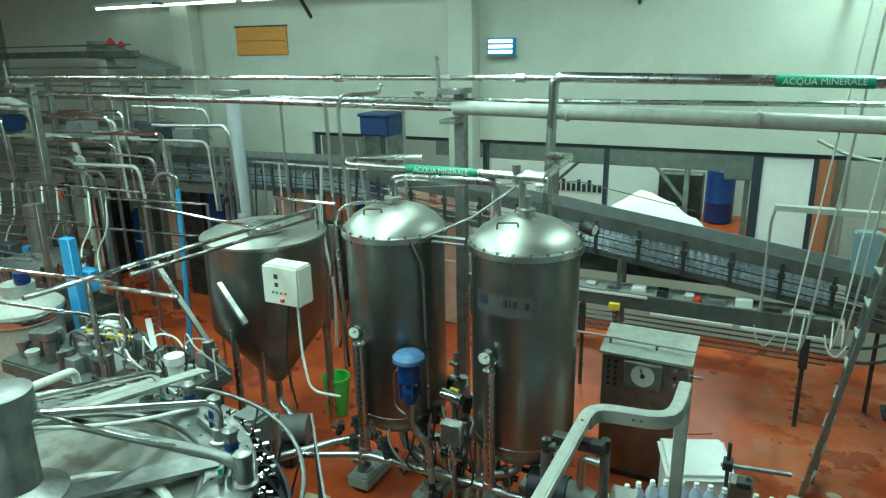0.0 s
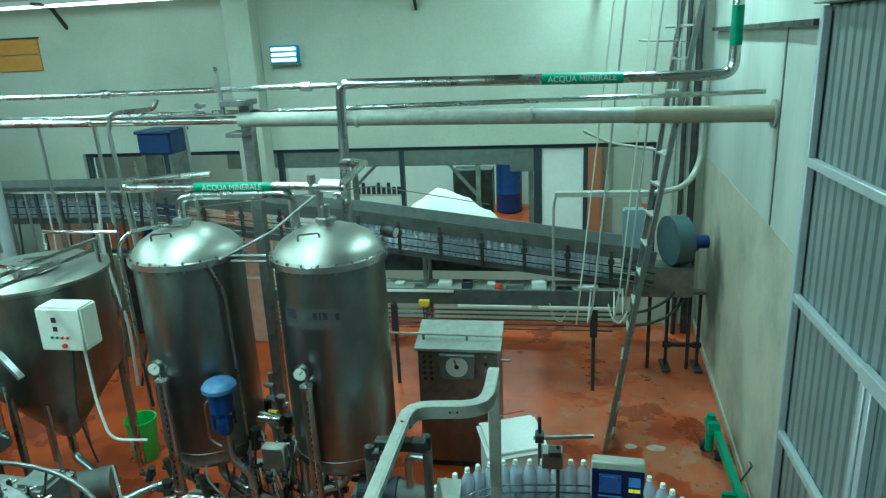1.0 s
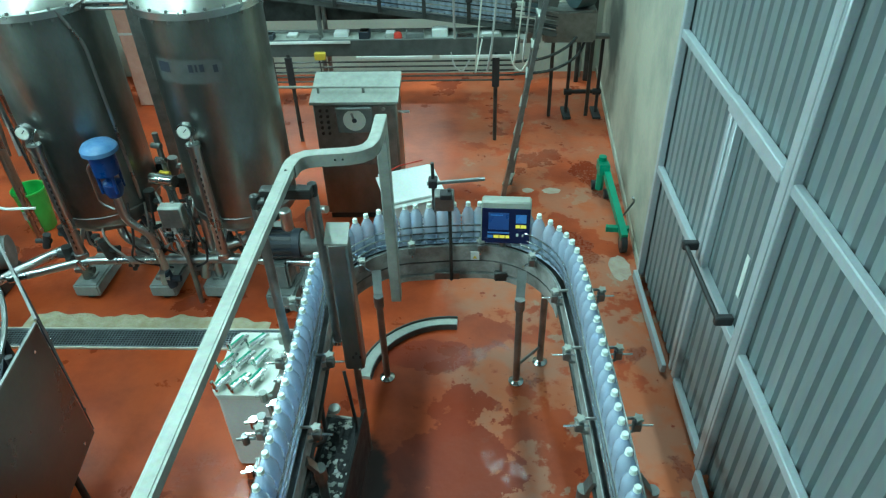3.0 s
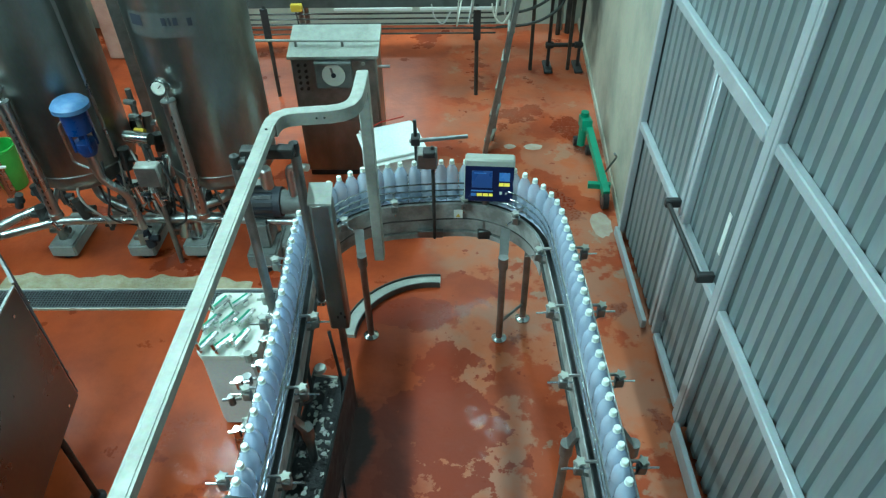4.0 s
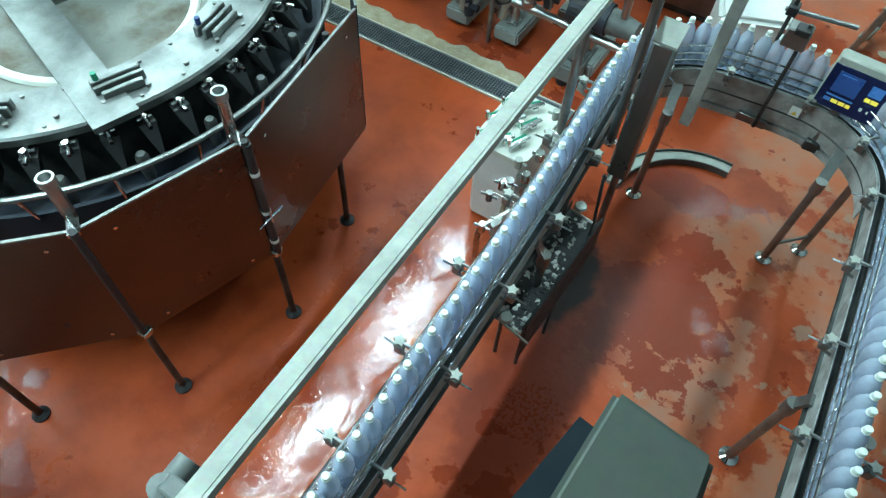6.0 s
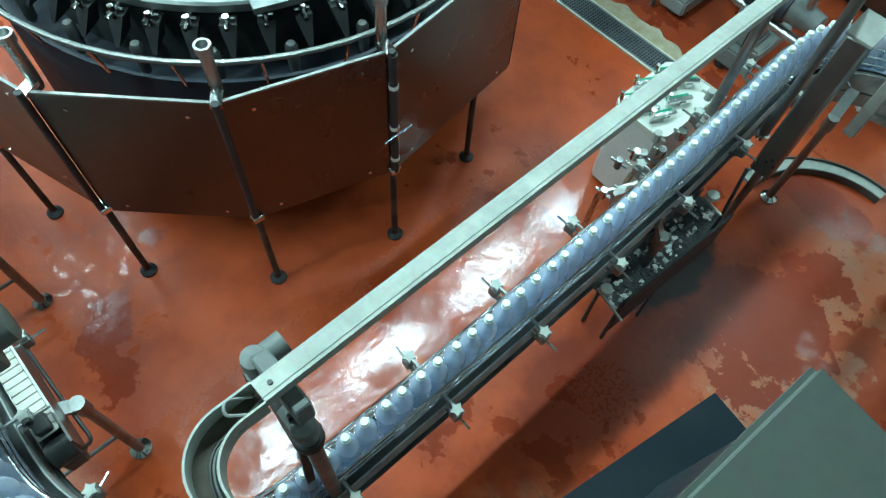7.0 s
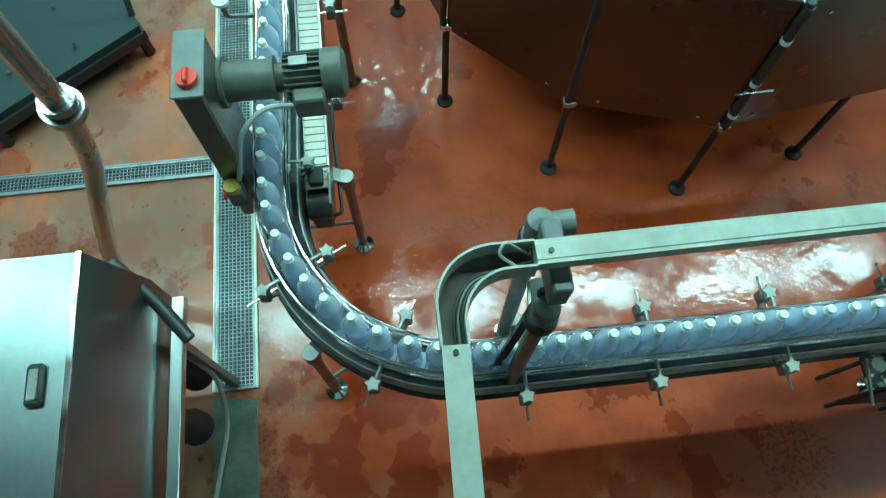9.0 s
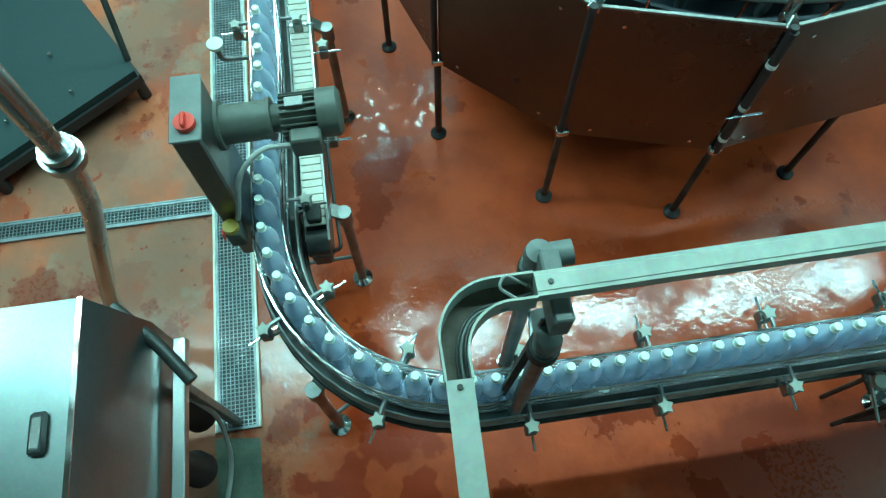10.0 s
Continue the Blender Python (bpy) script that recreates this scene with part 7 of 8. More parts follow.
def far_corner():
    d = thing("drive_drum", "teal-grey round drive housing with blue motor", "drive", (2.98, 7.8, 0))
    part("housing", Shape().cyl((2.92, 7.80, 1.63), (3.10, 7.86, 1.63), 0.28, n=36), mat("dark_teal_paint", (0.07, 0.12, 0.13), 0.4, 0, (0.05, 0.08, 0.09), 6, 0.5), d)
    part("side_box", Shape().box(2.42, 7.72, 1.28, 2.66, 7.9, 2.0, 0.015), mat("teal_grey_paint", (0.22, 0.32, 0.36), 0.45, 0, (0.16, 0.24, 0.27), 6, 0.5), d, "teal-grey cover box")
    part("motor_body", Shape().cyl((3.10, 7.84, 1.60), (3.24, 7.86, 1.60), 0.10, n=20).cyl((3.24, 7.86, 1.60), (3.36, 7.87, 1.60), 0.075, n=20), BLUE, d, "dark blue motor")
    for lx in (2.75, 3.2):
        part("stand_leg", Shape().box(lx, 7.9, 0.0, lx + 0.04, 7.94, 1.5, 0.004), DARKSTEEL, d)
    part("hopper", Shape().box(2.62, 7.66, 1.0, 3.2, 8.0, 1.35, 0.02), DULL, d)
    l = thing("ladder", "tall grey steel ladder leaning up to the pipes", "ladder", (2.2, 6.1, 0))
    a0, a1 = Vector((2.16, 6.08, 0.0)), Vector((2.93, 6.50, 4.35))
    b0, b1 = Vector((2.24, 6.34, 0.0)), Vector((2.80, 6.72, 4.35))
    for p, q in ((a0, a1), (b0, b1)):
        part("stile", Shape().slab(p, q, 0.04, 0.075, (0, 1, 0)), DULL, l)
    for k in range(16):
        u = 0.03 + k * 0.062
        part("rung", Shape().slab(a0.lerp(a1, u), b0.lerp(b1, u), 0.07, 0.02), GALV, l)
    for k, (t, b) in enumerate((((2.21, 6.0, 4.9), (1.91, 6.0, 1.72)), ((2.30, 6.05, 4.9), (2.02, 6.05, 1.5)), ((2.52, 6.2, 4.9), (2.27, 6.2, 1.66)), ((2.60, 6.2, 4.9), (2.36, 6.25, 1.9)))):
        r = thing("hanging_cable", "thin slanting cable hung from the ceiling", "cable", t, "hanging cables")
        part("cord", Shape().tube([(t[0] + 0.11, t[1], 6.0), t, b, (b[0] - 0.03, b[1] + 0.2, 1.25), (b[0] + 0.05, 7.45, 1.18)], 0.010 if k % 2 else 0.007, 7, 0.1), HOSE if k % 2 else CREAM, r)
    c = thing("cable_tray", "bent cable tray above the conveyor", "cable tray", (2.1, 7.0, 2.35))
    part("tray", Shape().slab((1.68, 7.0, 2.35), (2.62, 7.0, 2.35), 0.10, 0.05), GALV, c)
    part("drop", Shape().tube([(1.69, 7.0, 2.35), (1.66, 7.05, 2.2), (1.66, 7.3, 1.2)], 0.014, 7, 0.05), HOSE, c)
    part("tray", Shape().tube([(2.62, 7.0, 2.35), (2.95, 7.1, 2.38), (3.12, 7.3, 2.6), (3.12, 7.3, 3.5)], 0.03, 8, 0.2), GALV, c)
    part("stay", Shape().tube([(1.95, 6.98, 2.98), (2.2, 7.0, 2.85), (2.8, 7.0, 2.75)], 0.016, 7, 0.1).cyl((2.2, 7.0, 2.85), (2.2, 7.0, 2.37), 0.01, n=6), GALV, c)
    for k, (x, r, m) in enumerate(((3.22, 0.03, DARKSTEEL), (3.36, 0.045, DARKSTEEL), (3.14, 0.02, GALV), (3.28, 0.016, GALV))):
        p = thing("corner_pipe", "dark upright pipe in the wall corner", "pipe", (x, 9.0, 0), "corner pipes")
        part("pipe", Shape().cyl((x, 8.95 + k * 0.05, 0.0), (x, 8.95 + k * 0.05, 5.99), r, n=10), m, p)
        part("clip", Shape().box(x - r - 0.01, 8.93 + k * 0.05, 2.9, x + r + 0.01, 9.3, 2.94, 0.003), DULL, p)
    s = thing("frame_on_wall", "narrow steel frame with rods beside the ladder", "frame", (2.75, 6.4, 3.0))
    part("rod", Shape().tube([(2.72, 6.6, 2.9), (2.72, 6.6, 4.35), (2.86, 6.6, 4.45), (2.95, 6.6, 4.35), (2.95, 6.6, 3.6)], 0.014, 7, 0.06).cyl((2.4, 6.6, 3.80), (2.8, 6.6, 3.77), 0.01, n=6).cyl((2.62, 6.6, 3.9), (2.82, 6.6, 3.9), 0.012, n=6), STEEL, s)
    part("stay", Shape().cyl((2.72, 6.6, 2.9), (2.72, 5.95, 3.36), 0.012, n=6).cyl((2.95, 6.6, 3.6), (2.95, 6.55, 4.4), 0.012, n=6), STEEL, s)
    t = thing("trestle", "small black trestle stand on the floor", "trestle", (3.2, 8.0, 0))
    for x in (2.98, 3.34):
        part("leg", Shape().cyl((x, 7.95, 0.03), (x, 7.95, 0.95), 0.02, n=8), BLACK, t)
        part("foot", Shape().box(x - 0.05, 7.80, 0.001, x + 0.05, 8.12, 0.035, 0.01), BLACK, t)
    part("crossbar", Shape().cyl((2.94, 7.95, 0.30), (3.38, 7.95, 0.30), 0.026, n=10), BLACK, t)
    part("top_pad", Shape().box(2.9, 7.9, 0.95, 3.4, 8.0, 0.99, 0.01), DULL, t)
    part("grip", Shape().cyl((2.94, 7.95, 0.30), (3.03, 7.95, 0.30), 0.04, n=10), BLACK, t)
    part("grip", Shape().cyl((3.28, 7.95, 0.30), (3.37, 7.95, 0.30), 0.04, n=10), BLACK, t)
    g = thing("pallet_truck", "green pallet jack standing along the wall", "pallet jack", (3.15, 5.7, 0))
    part("frame", Shape().slab((3.20, 5.15, 0.16), (3.15, 6.10, 0.34), 0.06, 0.07).slab((3.13, 5.98, 0.36), (3.14, 6.22, 0.30), 0.10, 0.10), GREEN, g)
    part("axle", Shape().slab((3.06, 5.30, 0.16), (3.26, 5.28, 0.16), 0.05, 0.05), GREEN, g)
    part("pump", Shape().cyl((3.13, 6.15, 0.05), (3.13, 6.15, 0.42), 0.04, n=12), GREEN, g)
    part("handle", Shape().tube([(3.24, 5.45, 0.20), (3.29, 5.35, 0.42), (3.24, 5.25, 0.52)], 0.010, 6, 0.04), DULL, g)
    for x, y, r in ((3.20, 5.17, 0.085), (3.09, 6.22, 0.05), (3.19, 6.05, 0.05)):
        w = part("wheel", Shape().cyl((x - 0.025, y, r + 0.001), (x + 0.025, y, r + 0.001), r, n=22), BLACK, g, "black rubber wheel")
        part("rim", Shape().cyl((x - 0.028, y, r), (x + 0.028, y, r), r * 0.55, n=16), DULL, w)
    # on the far wall
    s = thing("wall_fly_lamp", "white louvred lamp with blue frame on the wall", "wall lamp", (-1.93, 9.2, 3.74))
    part("frame", Shape().box(-2.13, 9.20, 3.695, -1.74, 9.30, 3.93, 0.01), SKYBLUE, s)
    for k in range(3):
        part("tube", Shape().box(-2.11, 9.19, 3.72 + k * 0.07, -1.76, 9.203, 3.765 + k * 0.07, 0.004), mat("lit_louvre", (0.85, 1.0, 1.0), 0.4, emit=1.2), s, "bright tube")
    part("shelf", Shape().box(-2.13, 9.17, 3.675, -1.73, 9.299, 3.69), DULL, s)
    w = thing("wall_hatch", "orange plywood hatch in two boards on the wall", "hatch", (-6.15, 9.28, 3.76))
    part("board", Shape().box(-6.71, 9.27, 3.975, -5.65, 9.298, 4.185, 0.004), ORANGE, w)
    part("board", Shape().box(-6.71, 9.27, 3.745, -5.65, 9.298, 3.965, 0.004), ORANGE, w)
    part("edge", Shape().box(-6.74, 9.275, 4.19, -5.63, 9.297, 4.21), DARKSTEEL, w)
    x = thing("wall_valve", "round valve with thin pipe on the wall", "valve", (-3.3, 6.0, 3.5))
    part("wheel", Shape().lathe([(0.03, 0), (0.05, 0.01), (0.05, 0.03), (0.03, 0.04)], 14, (-1.45, 5.95, 3.40)), STEEL, x)
    part("pipe", Shape().tube([(-1.45, 5.95, 3.40), (-1.45, 5.90, 3.37)], 0.012, 6), STEEL, x)
    b = thing("blue_crate", "blue plastic crate on the overhead conveyor", "crate", (-3.2, 7.65, 2.4))
    part("body", Shape().box(-3.14, 7.45, 2.76, -2.72, 7.85, 3.02, 0.02), DARKBLUE_CRATE, b)
    for x in (-3.12, -2.78):
        part("stand", Shape().box(x, 7.47, 2.38, x + 0.04, 7.83, 2.76), DULL, b, "grey bracket under the crate")
    part("rim", Shape().box(-3.16, 7.43, 3.00, -2.70, 7.87, 3.04, 0.01), DARKBLUE_CRATE, b)


far_corner()


def back_room():
    h = Shape()
    rng = random.Random(21)
    n = 26
    v, f = [], []
    for j in range(9):
        for i in range(n):
            u, w = i / (n - 1), j / 8
            x, y = -1.0 + 2.05 * u, 10.1 + 0.9 * w
            z = 0.60 + 1.15 * max(0.0, math.sin(math.pi * min(1, max(0, u)))) ** 0.5 * max(0.0, math.sin(math.pi * (0.08 + 0.84 * w))) ** 0.6 * (1 - 0.25 * u) + 0.10 * noise.noise(Vector((x * 3, y * 3, 1))) + 0.05 * noise.noise(Vector((x * 9, y * 9, 2)))
            v.append((x, y, max(0.5, z)))
    for j in range(8):
        f += [(j * n + i, j * n + i + 1, (j + 1) * n + i + 1, (j + 1) * n + i) for i in range(n - 1)]
    h.add(v, f)
    s = thing("film_heap", "heap of crumpled white plastic film on a table behind glass", "plastic film", (0.1, 10.5, 0))
    part("film", h, SHEETING, s, sharp=70)
    part("table", Shape().box(-1.05, 10.05, 0.44, 1.10, 11.05, 0.5, 0.01), DULL, s)
    for x in (-0.75, 0.98):
        for y in (10.1, 11.0):
            part("leg", Shape().box(x, y, 0.0, x + 0.05, y + 0.05, 0.44), DULL, s)
    m = thing("blow_moulder", "white and grey machine with dark bars of print behind glass", "machine", (-1.0, 12.0, 0))
    part("panel", Shape().box(-3.4, 12.4, 0.1, 0.2, 12.5, 2.0, 0.01), WHITE, m, "white enclosure panel")
    part("beam", Shape().box(-4.2, 11.6, 1.86, 1.5, 11.8, 2.26, 0.01), GREYPAINT, m, "grey overhead beam")
    part("box", Shape().box(0.9, 11.5, 1.75, 1.7, 11.9, 2.4, 0.02), GREYPAINT, m)
    for x in (-3.9, -1.9, 0.3, 1.2):
        part("post", Shape().box(x, 11.65, 0, x + 0.08, 11.75, 2.0), DULL, m)
    part("brace", Shape().slab((-1.85, 11.7, 1.5), (-1.3, 11.7, 2.02), 0.05, 0.05).slab((0.33, 11.7, 1.3), (-0.3, 11.7, 2.02), 0.05, 0.05), DULL, m)
    for k in range(10):
        part("print_bar", Shape().box(-2.06 + k * 0.098, 12.385, 1.20, -1.995 + k * 0.098, 12.399, 1.34 + 0.08 * (k in (1, 4, 6, 9))), INK, m, "dark bar of print")
    part("cabinet", Shape().box(-0.15, 12.0, 0.0, 0.55, 12.4, 1.7, 0.01), DARKSTEEL, m)
    d = thing("blue_drum", "blue plastic drum behind the glass", "drum", (0.55, 15.9, 0))
    part("body", Shape().lathe([(0.27, 0.0), (0.30, 0.03), (0.30, 0.45), (0.31, 0.47), (0.30, 0.49), (0.30, 1.15), (0.27, 1.18)], 26, (0.55, 15.9, 0.001)), BLUE, d)
    part("lid", Shape().lathe([(0.28, 1.18), (0.28, 1.21), (0.0, 1.215)], 26, (0.55, 15.9, 0.001)), BLUE, d)
    k = thing("strip_curtain", "salmon plastic strip curtain behind the glass", "curtain", (2.2, 12.6, 0))
    for i in range(3):
        part("strip", Shape().box(2.0 + i * 0.15, 12.6 + 0.01 * (i % 2), 0.003, 2.16 + i * 0.15, 12.606 + 0.01 * (i % 2), 2.6), SALMON, k)
    part("header", Shape().box(1.95, 12.59, 2.6, 2.55, 12.63, 2.66), GALV, k)
    t = thing("grey_drum", "grey machine cabinet in the back room", "cabinet", (2.6, 13.0, 0))
    part("body", Shape().box(2.2, 12.8, 0.0, 3.2, 13.4, 2.2, 0.02), PALEWALL, t)
    part("door_panel", Shape().box(2.25, 12.785, 0.1, 2.68, 12.799, 2.1, 0.004), GALV, t)


back_room()


# ---- west side behind the filler ----
def west_side():
    c = thing("cone_tank", "stainless mixing tank with conical bottom", "tank", (-2.80, 5.15, 0))
    R = 0.58
    part("shell", Shape().lathe([(0.0, 0.50), (0.08, 0.52), (R, 1.20), (R, 2.05), (R + 0.02, 2.06), (R + 0.02, 2.09)], 48, (-2.80, 5.15, 0)), TANK, c)
    part("lid", Shape().lathe([(R + 0.03, 2.09), (R + 0.03, 2.11), (R - 0.05, 2.15), (0.25, 2.20), (0.0, 2.21)], 48, (-2.80, 5.15, 0)), DOME, c, "pale lid with hatch")
    part("hatch", Shape().lathe([(0.2, 2.195), (0.2, 2.24), (0.17, 2.25), (0.0, 2.25)], 24, (-2.65, 5.0, 0)), STEEL, c)
    for a in (30, 150, 270):
        p = (-2.80 + 0.55 * math.cos(radians(a)), 5.15 + 0.55 * math.sin(radians(a)))
        part("leg", Shape().cyl((*p, 0.0), (*p, 1.3), 0.035, n=12), STEEL, c)
    part("outlet", Shape().tube([(-2.80, 5.15, 0.52), (-2.80, 5.15, 0.25), (-2.5, 5.0, 0.2), (-2.2, 4.9, 0.2)], 0.04, 10, 0.1), STEEL, c)
    b = thing("switch_box", "cream switch box with small buttons on the tank", "switch box", (-2.08, 4.5, 1.68))
    part("body", Shape().box(-2.28, 4.50, 1.68, -1.89, 4.70, 2.04, 0.015), CREAM, b)
    part("lid", Shape().box(-2.27, 4.487, 1.69, -1.90, 4.498, 2.03, 0.005), CREAM, b)
    for x, z, w, mtl in ((-2.12, 1.945, 0.022, BLACK), (-2.12, 1.87, 0.02, BLACK)):
        part("display", Shape().box(x - w, 4.483, z - w, x + w, 4.4865, z + w, 0.002), mtl, b)
    for k in range(4):
        part("button", Shape().cyl((-2.16 + k * 0.045, 4.475, 1.80), (-2.16 + k * 0.045, 4.4865, 1.80), 0.011, n=10), (GREEN, GREEN, RED, RED)[k], b)
    part("button", Shape().cyl((-2.06, 4.465, 1.735), (-2.06, 4.4865, 1.735), 0.018, n=12), RED, b, "red stop button")
    part("bracket", Shape().slab((-2.10, 4.70, 1.80), (-2.40, 4.85, 1.80), 0.05, 0.03), DULL, b)
    part("cable", Shape().tube([(-2.0, 4.6, 1.68), (-1.95, 4.55, 1.2), (-1.85, 4.5, 0.9), (-1.6, 4.6, 0.85)], 0.012, 7, 0.1), WHITEHOSE, b)
    part("cable", Shape().tube([(-2.1, 4.6, 1.68), (-2.15, 4.55, 1.1), (-2.1, 4.6, 0.6)], 0.009, 7, 0.1), BLACK, b)
    p = thing("floor_pump", "grey-green floor pump with round motor", "pump", (-2.6, 4.6, 0))
    part("motor_body", Shape().cyl((-2.75, 4.55, 0.28), (-2.25, 4.75, 0.28), 0.13, n=20), GREYPAINT, p)
    part("fan_cowl", Shape().cyl((-2.25, 4.75, 0.28), (-2.15, 4.79, 0.28), 0.145, n=20), GREYPAINT, p)
    part("base", Shape().box(-2.85, 4.5, 0.001, -2.15, 4.85, 0.14, 0.015), DARKSTEEL, p)
    part("valve", Shape().lathe([(0.03, 0.4), (0.05, 0.42), (0.05, 0.7), (0.06, 0.72), (0.06, 0.78), (0.02, 0.8)], 12, (-2.05, 4.2, 0)).cyl((-2.05, 4.2, 0.0), (-2.05, 4.2, 0.42), 0.02, n=8), STEEL, p)
    r = thing("walkway_railing", "stainless handrails of the walkway behind the filler", "railing", (-2.5, 4.0, 0))
    for a, e in (((-2.50, 2.57, 2.35), (-2.29, 5.34, 2.35)), ((-2.44, 3.31, 2.28), (-2.25, 5.24, 2.28)), ((-4.26, 5.0, 2.28), (-2.61, 4.75, 2.28)), ((-3.15, 5.75, 2.30), (-2.36, 5.75, 2.30)), ((-2.65, 3.23, 2.2), (-1.94, 3.28, 2.2)), ((-4.3, 5.9, 2.1), (-6.5, 5.6, 2.1)), ((-4.3, 5.9, 1.7), (-6.5, 5.6, 1.7)), ((-3.4, 3.9, 1.9), (-5.8, 3.6, 1.9)), ((-3.4, 3.9, 1.55), (-5.8, 3.6, 1.55))):
        part("rail", Shape().cyl(a, e, 0.017, n=9), CHROME, r)
    for a, e in (((-3.73, 4.6, 1.84), (-2.77, 4.45, 0.90)), ((-2.71, 4.4, 1.83), (-2.39, 4.35, 1.51)), ((-3.2, 4.0, 1.55), (-2.6, 3.6, 0.95))):
        part("stair_stringer", Shape().slab(a, e, 0.05, 0.03), STEEL, r)
    for x, y, z in ((-2.29, 5.34, 2.35), (-2.47, 3.0, 2.35), (-4.26, 5.0, 2.28), (-2.61, 4.75, 2.28), (-6.5, 5.6, 2.1), (-4.3, 5.9, 2.1), (-3.4, 3.9, 1.9), (-5.8, 3.6, 1.9), (-3.15, 5.75, 2.3)):
        part("post", Shape().cyl((x, y, 0.0), (x, y, z), 0.019, n=9), STEEL, r)
    u = thing("upright_pipes", "thin upright pipes and rods between tank and wall", "pipe", (-1.9, 6.0, 0))
    for a, e, rr in (((-1.95, 5.6, 0.0), (-2.15, 5.6, 3.25), 0.02), ((-1.75, 5.8, 0.4), (-2.10, 5.8, 2.95), 0.014), ((-1.70, 6.1, 0.0), (-1.72, 6.1, 3.3), 0.016), ((-2.75, 6.3, 0.0), (-2.8, 6.3, 3.3), 0.02), ((-3.4, 6.3, 0.0), (-3.42, 6.3, 3.3), 0.016)):
        part("pipe", Shape().cyl(a, e, rr, n=9), STEEL, u)
    part("pipe", Shape().tube([(-2.15, 5.6, 3.25), (-2.12, 5.62, 3.40), (-1.75, 5.7, 3.42), (-1.72, 5.72, 3.5)], 0.02, 8, 0.05), WATERPIPE, u)
    part("rack", Shape().box(-1.85, 6.2, 0.0, -1.80, 6.25, 2.2).box(-1.55, 6.2, 0.0, -1.50, 6.25, 2.2), DULL, u)
    for k in range(8):
        part("rung", Shape().box(-1.80, 6.21, 0.9 + k * 0.16, -1.55, 6.24, 0.93 + k * 0.16), WHITE if k % 2 else GALV, u)
    bl = thing("blue_post", "bright blue upright post of the machine line", "post", (-4.88, 4.5, 0))
    part("post", Shape().box(-4.96, 4.45, 0.0, -4.80, 4.55, 1.99, 0.01), SKYBLUE, bl)
    part("base", Shape().box(-5.0, 4.4, 0.0005, -4.76, 4.6, 0.02), SKYBLUE, bl)
    bb = thing("blue_hose_post", "slim blue hose post with bent head", "post", (-4.9, 5.9, 0))
    part("post", Shape().cyl((-4.9, 5.9, 0.0), (-4.75, 5.9, 2.25), 0.03, n=9), SKYBLUE, bb)
    part("head", Shape().tube([(-4.75, 5.9, 2.25), (-4.74, 5.9, 2.40), (-4.95, 5.85, 2.45), (-5.05, 5.8, 2.3)], 0.022, 8, 0.08), STEEL, bb)
    w = thing("white_turret", "round white and steel bottle turret with blue fitting", "machine", (-5.3, 4.15, 0))
    part("drum", Shape().lathe([(0.36, 0.0), (0.36, 1.15), (0.40, 1.18), (0.40, 1.30), (0.30, 1.38), (0.16, 1.42), (0.16, 1.55), (0.0, 1.58)], 32, (-5.3, 4.15, 0)), GALV, w)
    part("band", Shape().lathe([(0.405, 1.20), (0.41, 1.21), (0.41, 1.26), (0.405, 1.27)], 32, (-5.3, 4.15, 0)), CHROME, w)
    part("fitting", Shape().lathe([(0.07, 1.56), (0.08, 1.58), (0.08, 1.68), (0.0, 1.70)], 16, (-5.2, 4.15, 0)), BLUE, w, "blue fitting")
    t = thing("capper_table", "grey steel machine table with motors and pale blocks", "machine", (-3.2, 3.9, 0))
    part("table", Shape().box(-4.6, 3.45, 0.98, -2.5, 4.25, 1.12, 0.02), BEAMGREY, t)
    part("skirt", Shape().box(-4.5, 3.5, 0.25, -2.6, 4.2, 0.98, 0.01), DARKSTEEL, t)
    for x in (-4.45, -2.65):
        for y in (3.55, 4.15):
            part("leg", Shape().cyl((x, y, 0.0), (x, y, 0.3), 0.04, n=10), DULL, t)
    rng = random.Random(5)
    for k in range(70):
        x, y = rng.uniform(-4.5, -2.6), rng.uniform(3.5, 4.2)
        h, rr = rng.uniform(0.05, 0.30), rng.uniform(0.02, 0.07)
        if k % 3:
            s = Shape().lathe([(rr, 0), (rr, h * 0.7), (rr * 1.25, h * 0.75), (rr * 1.25, h), (0, h + 0.01)], 12, (x, y, 1.12))
        else:
            s = Shape().box(x - rr * 1.5, y - rr, 1.12, x + rr * 1.5, y + rr, 1.12 + h, 0.006)
        part("block" if k % 3 == 0 else "bushing", s, (ALU, WHITE, CHROME, DULL, GALV, GREYPAINT, DARKSTEEL)[k % 7], t)
    for k in range(16):
        x, y = rng.uniform(-4.5, -2.8), rng.uniform(3.5, 4.2)
        part("hose", Shape().tube([(x, y, 1.12), (x + 0.05, y, 1.45), (x + rng.uniform(0.2, 0.5), y + rng.uniform(-0.2, 0.2), 1.42), (x + rng.uniform(0.3, 0.6), y, 1.12)], 0.009, 6, 0.12), (WHITEHOSE, HOSE, CHROME, BLACK)[k % 4], t)
    part("yellow_strip", Shape().slab((-3.95, 3.9, 1.34), (-3.35, 4.05, 1.30), 0.05, 0.04), YELLOW, t, "yellow warning strip")
    part("strip_stay", Shape().cyl((-3.6, 3.98, 1.12), (-3.6, 3.98, 1.31), 0.015, n=6), DULL, t)
    m = thing("drive_motor", "grey motor with pale end caps behind the filler", "motor", (-2.05, 3.75, 0))
    part("motor_body", Shape().cyl((-2.35, 3.75, 0.95), (-1.95, 3.72, 0.95), 0.11, n=20), GREYPAINT, m)
    part("end_cap", Shape().cyl((-2.43, 3.755, 0.95), (-2.35, 3.75, 0.95), 0.10, n=20), CREAM, m)
